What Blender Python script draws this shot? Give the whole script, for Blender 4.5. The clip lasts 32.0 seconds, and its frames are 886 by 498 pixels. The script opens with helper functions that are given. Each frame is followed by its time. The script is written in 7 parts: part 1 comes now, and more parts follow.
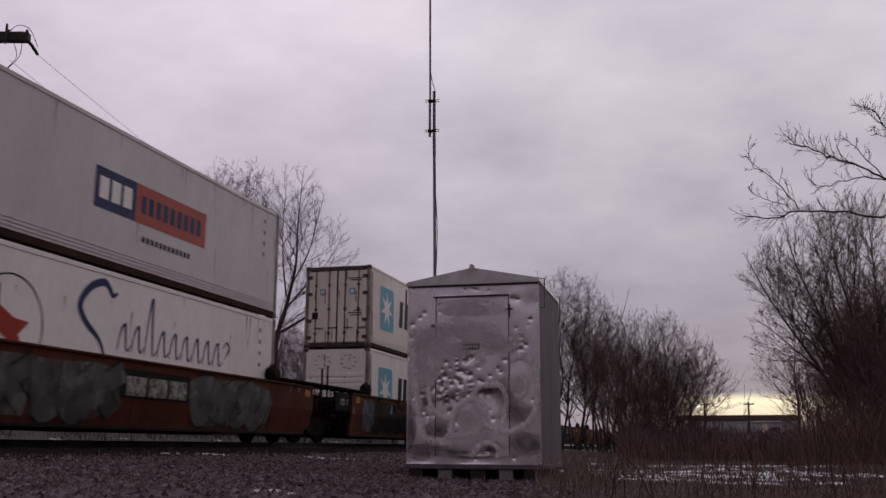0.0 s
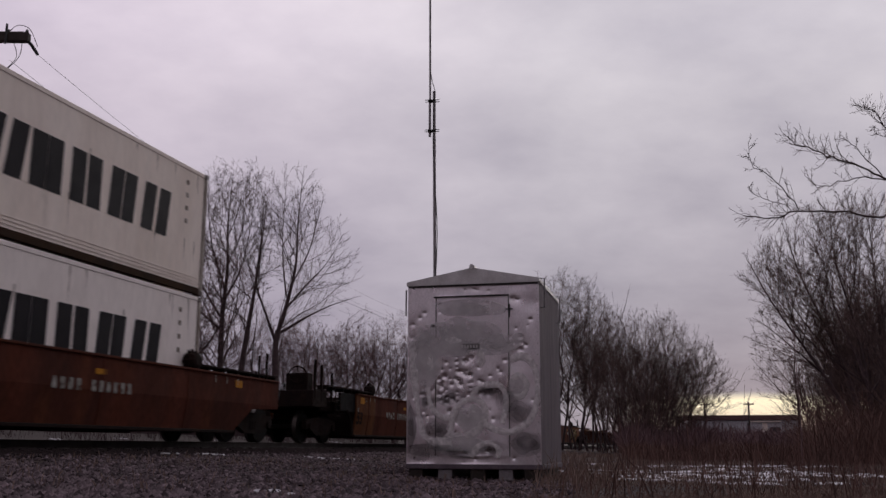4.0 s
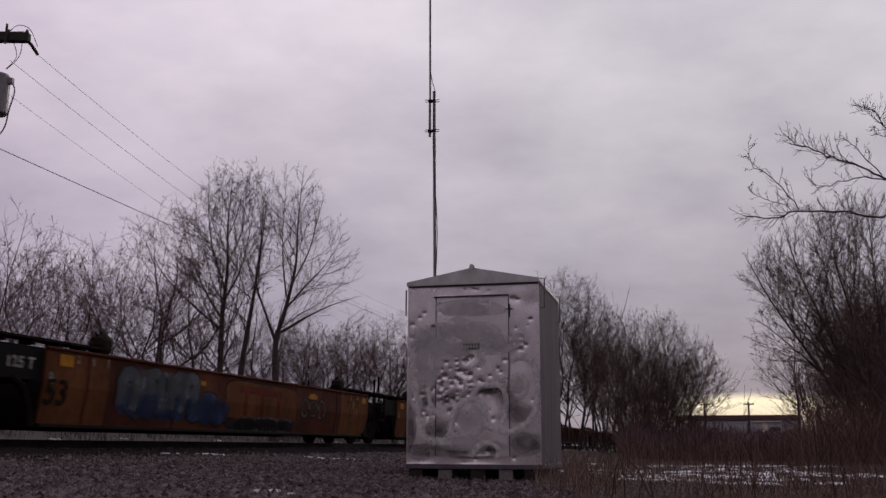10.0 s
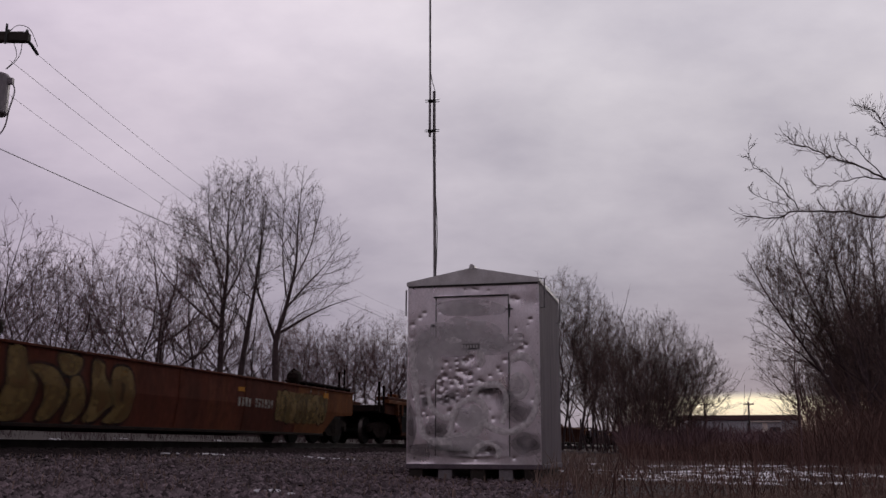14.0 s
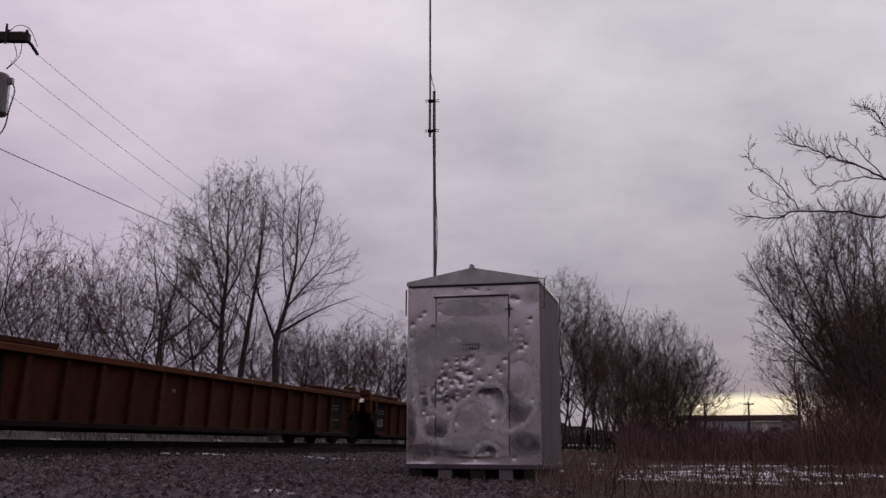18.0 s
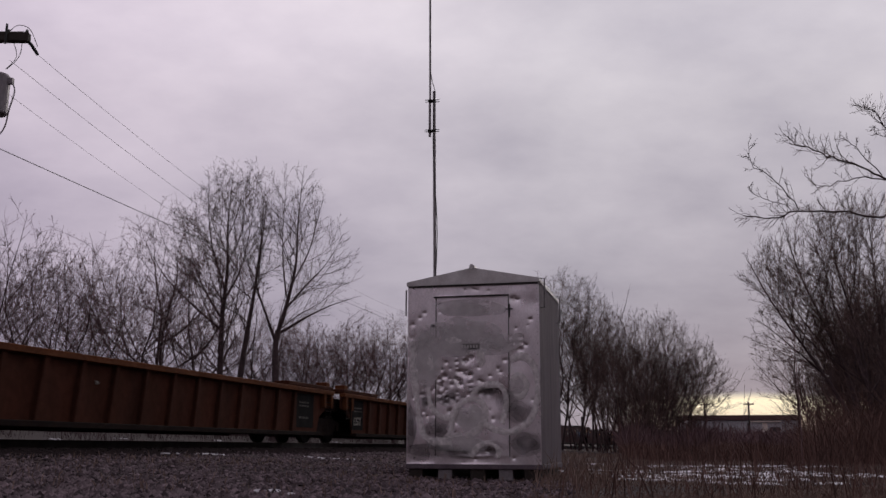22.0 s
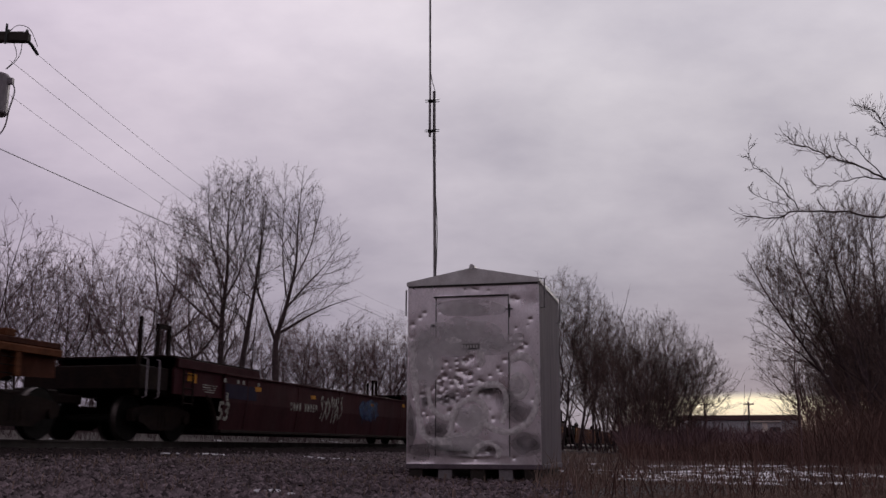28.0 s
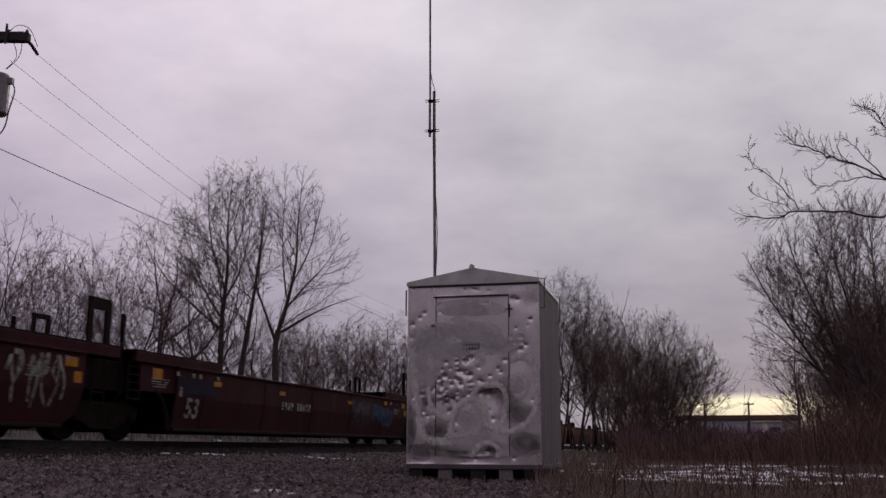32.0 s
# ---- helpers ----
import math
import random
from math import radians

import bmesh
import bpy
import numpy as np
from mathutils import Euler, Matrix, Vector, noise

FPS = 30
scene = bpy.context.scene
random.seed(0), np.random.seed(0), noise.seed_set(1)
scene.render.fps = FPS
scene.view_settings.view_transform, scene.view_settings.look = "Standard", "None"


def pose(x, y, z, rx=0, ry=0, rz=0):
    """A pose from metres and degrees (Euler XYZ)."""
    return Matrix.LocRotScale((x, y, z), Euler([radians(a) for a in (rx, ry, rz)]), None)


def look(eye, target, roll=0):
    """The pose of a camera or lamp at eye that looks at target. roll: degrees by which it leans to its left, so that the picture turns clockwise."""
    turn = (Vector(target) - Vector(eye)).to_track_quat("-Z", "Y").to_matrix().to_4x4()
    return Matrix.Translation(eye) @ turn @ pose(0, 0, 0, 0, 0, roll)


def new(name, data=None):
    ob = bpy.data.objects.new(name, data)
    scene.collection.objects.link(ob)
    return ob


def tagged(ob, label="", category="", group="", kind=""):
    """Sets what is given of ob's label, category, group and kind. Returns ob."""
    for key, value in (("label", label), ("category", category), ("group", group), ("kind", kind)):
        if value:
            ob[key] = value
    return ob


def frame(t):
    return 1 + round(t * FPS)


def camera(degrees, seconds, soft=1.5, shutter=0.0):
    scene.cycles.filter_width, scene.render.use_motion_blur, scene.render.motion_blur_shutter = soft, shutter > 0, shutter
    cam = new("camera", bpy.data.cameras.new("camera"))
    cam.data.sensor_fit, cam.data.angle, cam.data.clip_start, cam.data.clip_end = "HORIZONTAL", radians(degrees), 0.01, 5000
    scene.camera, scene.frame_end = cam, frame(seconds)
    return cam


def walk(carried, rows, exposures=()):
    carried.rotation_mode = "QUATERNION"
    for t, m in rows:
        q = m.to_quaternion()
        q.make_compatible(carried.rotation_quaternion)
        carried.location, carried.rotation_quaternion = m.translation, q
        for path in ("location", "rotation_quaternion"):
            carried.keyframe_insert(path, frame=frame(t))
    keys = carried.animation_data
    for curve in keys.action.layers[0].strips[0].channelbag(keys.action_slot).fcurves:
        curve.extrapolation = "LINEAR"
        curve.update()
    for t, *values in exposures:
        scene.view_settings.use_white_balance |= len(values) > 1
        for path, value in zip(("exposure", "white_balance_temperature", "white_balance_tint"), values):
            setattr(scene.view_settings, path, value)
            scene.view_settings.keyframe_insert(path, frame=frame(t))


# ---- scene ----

# camera: a tripod close to the ground, standing still
EYE = (0.0, 0.0, 0.42)
cam = camera(49.84, 32.0, soft=1.5, shutter=0.5)
TILT = 11.70
CAM_POSE = look(EYE, (0.0, math.cos(radians(TILT)), 0.42 + math.sin(radians(TILT))), 0.24)
walk(cam, [(0.0, CAM_POSE), (32.0, CAM_POSE)], [(0.0, 0.0), (32.0, 0.0)])

# the railway line: its heading, the train's centre line and the rail's top
HEADING = 15.236
RAIL_Z = 0.51
LINE = 12.37
_a = radians(HEADING)
ALONG = Vector((math.sin(_a), math.cos(_a), 0))
SIDE = Vector((-math.cos(_a), math.sin(_a), 0))
TRACK = Matrix(((ALONG.x, SIDE.x, 0, 0), (ALONG.y, SIDE.y, 0, 0), (0, 0, 1, 0), (0, 0, 0, 1)))


def place(s, lat, z=0.0):
    """A point s metres along the line from beside the camera, lat metres to its left."""
    p = ALONG * s + SIDE * lat
    return Vector((p.x, p.y, z))


def bearing(px_tan, d, z=0.0):
    """A point at the distance d whose bearing from straight ahead has the tangent px_tan."""
    k = d / math.sqrt(1 + px_tan * px_tan)
    return Vector((px_tan * k, k, z))


# the train's speed, metres a second, and the way it has gone
SPEED_T = [0.0, 8.0, 16.0, 24.0, 32.0]
SPEED_V = [6.009, 5.707, 5.592, 5.461, 5.412]


def gone(t):
    ts = np.linspace(0.0, max(t, 1e-6), 65)
    v = np.interp(ts, SPEED_T, SPEED_V)
    return float(np.sum((v[1:] + v[:-1]) / 2 * np.diff(ts)))


# ---- light: an overcast evening with a bright gap low over the horizon ----
world = bpy.data.worlds.new("world")
scene.world = world
world.use_nodes = True


def build_sky():
    nt = world.node_tree
    nt.nodes.clear()
    N, L = nt.nodes.new, nt.links.new
    out = N("ShaderNodeOutputWorld")
    bg = N("ShaderNodeBackground")
    tc = N("ShaderNodeTexCoord")
    sky = N("ShaderNodeTexSky")
    sky.sky_type, sky.sun_disc = "NISHITA", False
    sky.sun_elevation, sky.sun_rotation = radians(3), radians(20)
    dim = N("ShaderNodeMixRGB")
    dim.blend_type, dim.inputs[0].default_value = "MULTIPLY", 1.0
    dim.inputs[2].default_value = (0.0015, 0.0015, 0.0015, 1)
    L(sky.outputs[0], dim.inputs[1])
    sep = N("ShaderNodeSeparateXYZ")
    L(tc.outputs["Generated"], sep.inputs[0])
    # clouds in a flat layer overhead: divide the direction by its height
    up = N("ShaderNodeMath")
    up.operation, up.inputs[1].default_value = "MAXIMUM", 0.0
    L(sep.outputs["Z"], up.inputs[0])
    add = N("ShaderNodeMath")
    add.operation, add.inputs[1].default_value = "ADD", 0.34
    L(up.outputs[0], add.inputs[0])
    div = N("ShaderNodeVectorMath")
    div.operation = "DIVIDE"
    L(tc.outputs["Generated"], div.inputs[0])
    comb = N("ShaderNodeCombineXYZ")
    for k in range(3):
        L(add.outputs[0], comb.inputs[k])
    L(comb.outputs[0], div.inputs[1])
    mp = N("ShaderNodeMapping")
    mp.inputs["Scale"].default_value = (1.6, 1.9, 1.0)
    mp.inputs["Location"].default_value = (3.1, 1.7, 0.0)
    L(div.outputs[0], mp.inputs[0])
    noise_1 = N("ShaderNodeTexNoise")
    noise_1.inputs["Scale"].default_value, noise_1.inputs["Detail"].default_value = 1.9, 6.0
    noise_1.inputs["Roughness"].default_value = 0.55
    L(mp.outputs[0], noise_1.inputs["Vector"])
    clouds = N("ShaderNodeValToRGB")
    e = clouds.color_ramp.elements
    e[0].position, e[0].color = 0.27, (0.518, 0.484, 0.552, 1)
    e[1].position, e[1].color = 0.72, (0.756, 0.706, 0.760, 1)
    L(noise_1.outputs["Fac"], clouds.inputs[0])
    # darker towards the horizon
    low = N("ShaderNodeMapRange")
    low.inputs["From Min"].default_value, low.inputs["From Max"].default_value = 0.05, 0.40
    low.inputs["To Min"].default_value, low.inputs["To Max"].default_value = 0.48, 1.0
    L(up.outputs[0], low.inputs["Value"])
    shade = N("ShaderNodeMixRGB")
    shade.blend_type, shade.inputs[0].default_value = "MULTIPLY", 1.0
    # the evening sky is duller away from the sunset
    east = N("ShaderNodeVectorMath")
    east.operation = "DOT_PRODUCT"
    east.inputs[1].default_value = (0, 1, 0)
    L(tc.outputs["Generated"], east.inputs[0])
    dull = N("ShaderNodeMapRange")
    dull.inputs["From Min"].default_value, dull.inputs["From Max"].default_value = -0.5, 0.6
    dull.inputs["To Min"].default_value, dull.inputs["To Max"].default_value = 0.5, 1.0
    L(east.outputs["Value"], dull.inputs["Value"])
    fade = N("ShaderNodeMath")
    fade.operation = "MULTIPLY"
    L(low.outputs[0], fade.inputs[0])
    L(dull.outputs[0], fade.inputs[1])
    # a more violet cloud sheet away from the gap
    side = N("ShaderNodeMapRange")
    side.inputs["From Min"].default_value, side.inputs["From Max"].default_value = 0.12, -0.40
    L(sep.outputs["X"], side.inputs["Value"])
    violet = N("ShaderNodeMixRGB")
    violet.blend_type = "MULTIPLY"
    violet.inputs[2].default_value = (1.10, 1.025, 1.09, 1)
    L(side.outputs[0], violet.inputs[0])
    L(clouds.outputs[0], violet.inputs[1])
    # bluer grey low over the horizon
    cool_f = N("ShaderNodeMapRange")
    cool_f.inputs["From Min"].default_value, cool_f.inputs["From Max"].default_value = 0.05, 0.34
    cool_f.inputs["To Min"].default_value, cool_f.inputs["To Max"].default_value = 1.0, 0.0
    L(up.outputs[0], cool_f.inputs["Value"])
    cool = N("ShaderNodeMixRGB")
    cool.blend_type = "MULTIPLY"
    cool.inputs[2].default_value = (0.975, 0.965, 1.05, 1)
    L(cool_f.outputs[0], cool.inputs[0])
    L(violet.outputs[0], cool.inputs[1])
    L(cool.outputs[0], shade.inputs[1])
    L(fade.outputs[0], shade.inputs[2])
    # the gap under the cloud sheet, where the low sky shows through
    gap = N("ShaderNodeMapRange")
    gap.interpolation_type = "SMOOTHSTEP"
    gap.inputs["From Min"].default_value, gap.inputs["From Max"].default_value = 0.050, 0.060
    gap.inputs["To Min"].default_value, gap.inputs["To Max"].default_value = 1.0, 0.0
    wob = N("ShaderNodeTexNoise")
    wob.inputs["Scale"].default_value = 9.0
    L(tc.outputs["Generated"], wob.inputs["Vector"])
    wz = N("ShaderNodeMath")
    wz.operation, wz.inputs[1].default_value = "MULTIPLY_ADD", 0.012
    L(wob.outputs["Fac"], wz.inputs[0])
    L(up.outputs[0], wz.inputs[2])
    L(wz.outputs[0], gap.inputs["Value"])
    west = N("ShaderNodeVectorMath")
    west.operation = "DOT_PRODUCT"
    west.inputs[1].default_value = (math.sin(radians(20)), math.cos(radians(20)), 0)
    L(tc.outputs["Generated"], west.inputs[0])
    wid = N("ShaderNodeMapRange")
    wid.interpolation_type = "SMOOTHSTEP"
    wid.inputs["From Min"].default_value, wid.inputs["From Max"].default_value = 0.9830, 0.9925
    L(west.outputs["Value"], wid.inputs["Value"])
    fac = N("ShaderNodeMath")
    fac.operation = "MULTIPLY"
    L(gap.outputs[0], fac.inputs[0])
    L(wid.outputs[0], fac.inputs[1])
    glow = N("ShaderNodeValToRGB")
    g = glow.color_ramp.elements
    g[0].position, g[0].color = 0.018, (0.86, 0.69, 0.56, 1)
    g[1].position, g[1].color = 0.045, (1.05, 0.95, 0.69, 1)
    L(up.outputs[0], glow.inputs[0])
    warm = N("ShaderNodeMixRGB")
    L(fac.outputs[0], warm.inputs[0])
    L(shade.outputs[0], warm.inputs[1])
    L(glow.outputs[0], warm.inputs[2])
    both = N("ShaderNodeMixRGB")
    both.blend_type, both.inputs[0].default_value = "ADD", 1.0
    L(warm.outputs[0], both.inputs[1])
    L(dim.outputs[0], both.inputs[2])
    L(both.outputs[0], bg.inputs["Color"])
    bg.inputs["Strength"].default_value = 1.0
    L(bg.outputs[0], out.inputs[0])


build_sky()
sun_data = bpy.data.lights.new("sun", "SUN")
sun_data.energy, sun_data.angle, sun_data.color = 0.5, radians(30), (1.0, 0.93, 0.86)
sun = new("sun", sun_data)
sun.matrix_basis = look((12, 38, 16), (0, 0, 0))


# ---- materials ----
def material(name, colour, rough=0.7, metal=0.0, second=None, scale=3.0, amount=0.5, grain=0.15, fine=40.0,
             bump=0.0, bump_scale=60.0, stretch=(1, 1, 1), third=None, third_scale=0.6, third_edge=(0.52, 0.62), island=0.0, spec=0.5):
    """A surface of colour with blotches of second, broad stains of third, fine grain and relief."""
    m = bpy.data.materials.new(name)
    m.use_nodes = True
    nt = m.node_tree
    N, L = nt.nodes.new, nt.links.new
    b = nt.nodes["Principled BSDF"]
    tc = N("ShaderNodeTexCoord")
    mp = N("ShaderNodeMapping")
    mp.inputs["Scale"].default_value = stretch
    L(tc.outputs["Object"], mp.inputs[0])
    info = N("ShaderNodeObjectInfo")
    off = N("ShaderNodeVectorMath")
    off.operation = "MULTIPLY_ADD"
    cv = N("ShaderNodeCombineXYZ")
    for k in range(3):
        L(info.outputs["Random"], cv.inputs[k])
    off.inputs[1].default_value = (37, 53, 71)
    L(cv.outputs[0], off.inputs[0])
    L(mp.outputs[0], off.inputs[2])

    def blotch(sc, lo, hi, detail=6.0):
        n = N("ShaderNodeTexNoise")
        n.inputs["Scale"].default_value, n.inputs["Detail"].default_value = sc, detail
        n.inputs["Roughness"].default_value = 0.62
        L(off.outputs[0], n.inputs["Vector"])
        r = N("ShaderNodeMapRange")
        r.inputs["From Min"].default_value, r.inputs["From Max"].default_value = lo, hi
        L(n.outputs["Fac"], r.inputs["Value"])
        return r.outputs[0]

    def mix(kind, f, a, c):
        n = N("ShaderNodeMixRGB")
        n.blend_type = kind
        for sock, v in zip(n.inputs, (f, a, c)):
            if hasattr(v, "links"):
                L(v, sock)
            elif isinstance(v, float):
                sock.default_value = v
            else:
                sock.default_value = (*v[:3], 1)
        return n.outputs[0]

    col = mix("MIX", 0.0, colour, colour)
    if second:
        f = N("ShaderNodeMath")
        f.operation, f.inputs[1].default_value = "MULTIPLY", amount
        L(blotch(scale, 0.38, 0.66), f.inputs[0])
        col = mix("MIX", f.outputs[0], col, second)
    if third:
        col = mix("MIX", blotch(third_scale, *third_edge), col, third)
    if grain:
        g = N("ShaderNodeMapRange")
        g.inputs["To Min"].default_value, g.inputs["To Max"].default_value = 1 - grain, 1 + grain
        L(blotch(fine, 0.3, 0.7, 3.0), g.inputs["Value"])
        col = mix("MULTIPLY", 1.0, col, g.outputs[0])
    if island:
        geo = N("ShaderNodeNewGeometry")
        r = N("ShaderNodeMapRange")
        r.inputs["To Min"].default_value, r.inputs["To Max"].default_value = 1 - island, 1 + island
        L(geo.outputs["Random Per Island"], r.inputs["Value"])
        col = mix("MULTIPLY", 1.0, col, r.outputs[0])
    L(col, b.inputs["Base Color"])
    b.inputs["Metallic"].default_value = metal
    b.inputs["Specular IOR Level"].default_value = spec
    rr = N("ShaderNodeMapRange")
    rr.inputs["To Min"].default_value, rr.inputs["To Max"].default_value = max(rough - 0.12, 0.05), min(rough + 0.12, 1.0)
    L(blotch(scale * 1.7, 0.3, 0.7), rr.inputs["Value"])
    L(rr.outputs[0], b.inputs["Roughness"])
    if bump:
        n = N("ShaderNodeTexNoise")
        n.inputs["Scale"].default_value, n.inputs["Detail"].default_value = bump_scale, 6.0
        L(off.outputs[0], n.inputs["Vector"])
        bp = N("ShaderNodeBump")
        bp.inputs["Strength"].default_value, bp.inputs["Distance"].default_value = 1.0, bump
        L(n.outputs["Fac"], bp.inputs["Height"])
        L(bp.outputs[0], b.inputs["Normal"])
    return m


M = {}
M["rust"] = material("rusty_brown_paint", (0.092, 0.027, 0.017), 0.75, 0, (0.040, 0.015, 0.012), 0.9, 0.75, 0.25, 14, 0.004, 18, (1, 1, 0.35), (0.13, 0.044, 0.020), 0.35, (0.55, 0.72), spec=0.05)
M["orange"] = material("faded_orange_paint", (0.150, 0.056, 0.022), 0.72, 0, (0.062, 0.024, 0.013), 1.1, 0.75, 0.25, 14, 0.004, 18, (1, 1, 0.4), spec=0.05)
M["rib"] = material("rust_red_primer", (0.072, 0.026, 0.017), 0.78, 0, (0.032, 0.014, 0.010), 1.2, 0.7, 0.25, 16, 0.004, 20, (1, 1, 0.4), spec=0.05)
M["chord"] = material("orange_rusted_chord", (0.135, 0.050, 0.024), 0.75, 0, (0.075, 0.028, 0.014), 1.5, 0.8, 0.25, 16, 0.004, 20, spec=0.05)
M["maroon"] = material("maroon_paint", (0.044, 0.0112, 0.0150), 0.7, 0, (0.027, 0.0088, 0.0118), 1.0, 0.7, 0.2, 14, 0.003, 18, (1, 1, 0.4), spec=0.05)
M["grime"] = material("grimy_black_steel", (0.013, 0.0085, 0.0085), 0.75, 0, (0.026, 0.015, 0.012), 3.0, 0.6, 0.25, 25, 0.004, 30, spec=0.05)
M["plate"] = material("dark_green_grey_paint", (0.0100, 0.0090, 0.0098), 0.7, 0, (0.0075, 0.0066, 0.0068), 2.0, 0.6, 0.2, 20, spec=0.05)
M["wheel"] = material("worn_wheel_steel", (0.010, 0.008, 0.0075), 0.7, 0.0, (0.007, 0.006, 0.0055), 5.0, 0.8, 0.2, 30, spec=0.08)
M["tread"] = material("polished_wheel_rim", (0.10, 0.085, 0.08), 0.5, 0.8, (0.06, 0.05, 0.045), 6.0, 0.5)
M["white"] = material("weathered_white_paint", (0.86, 0.755, 0.69), 0.55, 0, (0.72, 0.60, 0.52), 0.8, 0.6, 0.06, 10, 0.002, 3, (1, 1, 0.3), (0.38, 0.31, 0.25), 1.1, (0.66, 0.8))
M["white_low"] = material("dull_white_paint", (0.90, 0.82, 0.795), 0.55, 0, (0.74, 0.66, 0.63), 0.9, 0.5, 0.06, 10, 0.002, 3, (1, 1, 0.3), (0.42, 0.34, 0.27), 1.3, (0.68, 0.82))
M["grey_box"] = material("weathered_grey_paint", (0.62, 0.565, 0.575), 0.55, 0, (0.51, 0.455, 0.46), 0.8, 0.6, 0.06, 10, 0.002, 3, (1, 1, 0.3), (0.36, 0.29, 0.25), 1.0, (0.68, 0.8))
M["rust_run"] = material("thin_rust_run", (0.16, 0.075, 0.040), 0.8, 0, (0.10, 0.045, 0.025), 5.0, 0.8, 0.2, 20, spec=0.1)
M["steel_edge"] = material("rust_streaked_frame", (0.30, 0.26, 0.23), 0.65, 0, (0.10, 0.05, 0.03), 2.0, 0.8, 0.2, 20)
M["door_frame"] = material("dirty_door_frame", (0.085, 0.056, 0.048), 0.7, 0, (0.035, 0.020, 0.016), 3.0, 0.7, 0.2, 25)
M["dark_gap"] = material("dark_bottom_rail", (0.030, 0.020, 0.016), 0.8, 0, (0.07, 0.035, 0.02), 2.0, 0.6, spec=0.05)
M["navy"] = material("navy_decal", (0.030, 0.034, 0.11), 0.5, 0, (0.05, 0.052, 0.14), 2, 0.5, spec=0.08)
M["coral"] = material("coral_red_decal", (0.46, 0.105, 0.075), 0.5, 0, (0.38, 0.10, 0.08), 2, 0.5, spec=0.08)
M["sky_blue"] = material("pale_blue_decal", (0.16, 0.40, 0.52), 0.5, 0, (0.22, 0.42, 0.5), 2, 0.5, spec=0.08)
M["dim_blue"] = material("faded_navy_panel", (0.018, 0.014, 0.034), 0.7, 0, (0.026, 0.016, 0.030), 2, 0.6, spec=0.05)
M["ink"] = material("black_decal", (0.008, 0.006, 0.010), 0.5, 0, (0.016, 0.013, 0.018), 2, 0.5, spec=0.08)
M["red"] = material("red_decal", (0.40, 0.045, 0.03), 0.5, 0, (0.3, 0.05, 0.04), 2, 0.5, spec=0.08)
M["lettering"] = material("dirty_white_stencil", (0.42, 0.40, 0.37), 0.7, 0, (0.16, 0.13, 0.11), 4, 0.7, spec=0.08)
M["dim_lettering"] = material("worn_grey_stencil", (0.13, 0.12, 0.115), 0.7, 0, (0.04, 0.035, 0.03), 4, 0.8, spec=0.08)
M["yellow"] = material("yellow_reflective_panel", (0.46, 0.19, 0.012), 0.5, 0, (0.27, 0.10, 0.012), 4, 0.7, spec=0.08)
M["spray_grey"] = material("grey_spray_paint", (0.19, 0.18, 0.175), 0.6, 0, (0.10, 0.085, 0.08), 1.6, 0.8, 0.15, 10, spec=0.08)
M["spray_black"] = material("black_spray_paint", (0.010, 0.009, 0.011), 0.6, 0, (0.03, 0.02, 0.018), 3, 0.6, spec=0.08)
M["spray_blue"] = material("blue_spray_paint", (0.024, 0.040, 0.125), 0.6, 0, (0.06, 0.09, 0.15), 1.5, 0.8, spec=0.08)
M["spray_sky"] = material("light_blue_spray_paint", (0.07, 0.14, 0.24), 0.6, 0, (0.05, 0.08, 0.16), 2, 0.7, spec=0.08)
M["spray_pale"] = material("pale_blue_spray_paint", (0.13, 0.135, 0.15), 0.6, 0, (0.10, 0.12, 0.15), 2, 0.7, spec=0.08)
M["spray_cream"] = material("cream_spray_paint", (0.20, 0.135, 0.055), 0.6, 0, (0.14, 0.085, 0.03), 1.2, 0.7, spec=0.08)
M["spray_brown"] = material("dull_brown_spray_paint", (0.050, 0.030, 0.020), 0.65, 0, (0.024, 0.016, 0.014), 2.5, 0.7, 0.2, 12, spec=0.08)
M["spray_faint"] = material("faded_brown_spray_paint", (0.062, 0.040, 0.030), 0.7, 0, (0.034, 0.020, 0.016), 2.5, 0.7, 0.2, 12, spec=0.06)
M["spray_red"] = material("red_spray_paint", (0.16, 0.018, 0.012), 0.6, 0, (0.1, 0.014, 0.010), 2, 0.7, spec=0.08)
M["alu"] = material("weathered_aluminium", (0.95, 0.88, 0.915), 0.34, 0.90, (0.72, 0.66, 0.69), 2.2, 0.8, 0.10, 50, 0.0012, 6, (1, 1, 0.6), (0.86, 0.81, 0.845), 1.9, (0.50, 0.66))
# Grime streaks, with the side wall's shade put into a darker base colour.
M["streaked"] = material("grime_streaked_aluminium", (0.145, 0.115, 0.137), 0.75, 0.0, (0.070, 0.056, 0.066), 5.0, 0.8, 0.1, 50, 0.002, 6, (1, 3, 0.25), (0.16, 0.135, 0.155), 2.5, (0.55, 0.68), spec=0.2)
M["alu_roof"] = material("dusty_aluminium_roof", (0.68, 0.66, 0.66), 0.5, 0.8, (0.33, 0.30, 0.30), 3, 0.6, 0.08, 50)
M["scrub"] = material("scrubbed_paint_ghost", (0.88, 0.84, 0.85), 0.7, 0.0, (0.70, 0.66, 0.67), 9, 0.7, 0.1, 60)
M["grime_shade"] = material("dark_grime_film", (0.055, 0.046, 0.046), 0.7, 0.0, (0.03, 0.025, 0.025), 8, 0.6, 0.1, 60, spec=0.1)
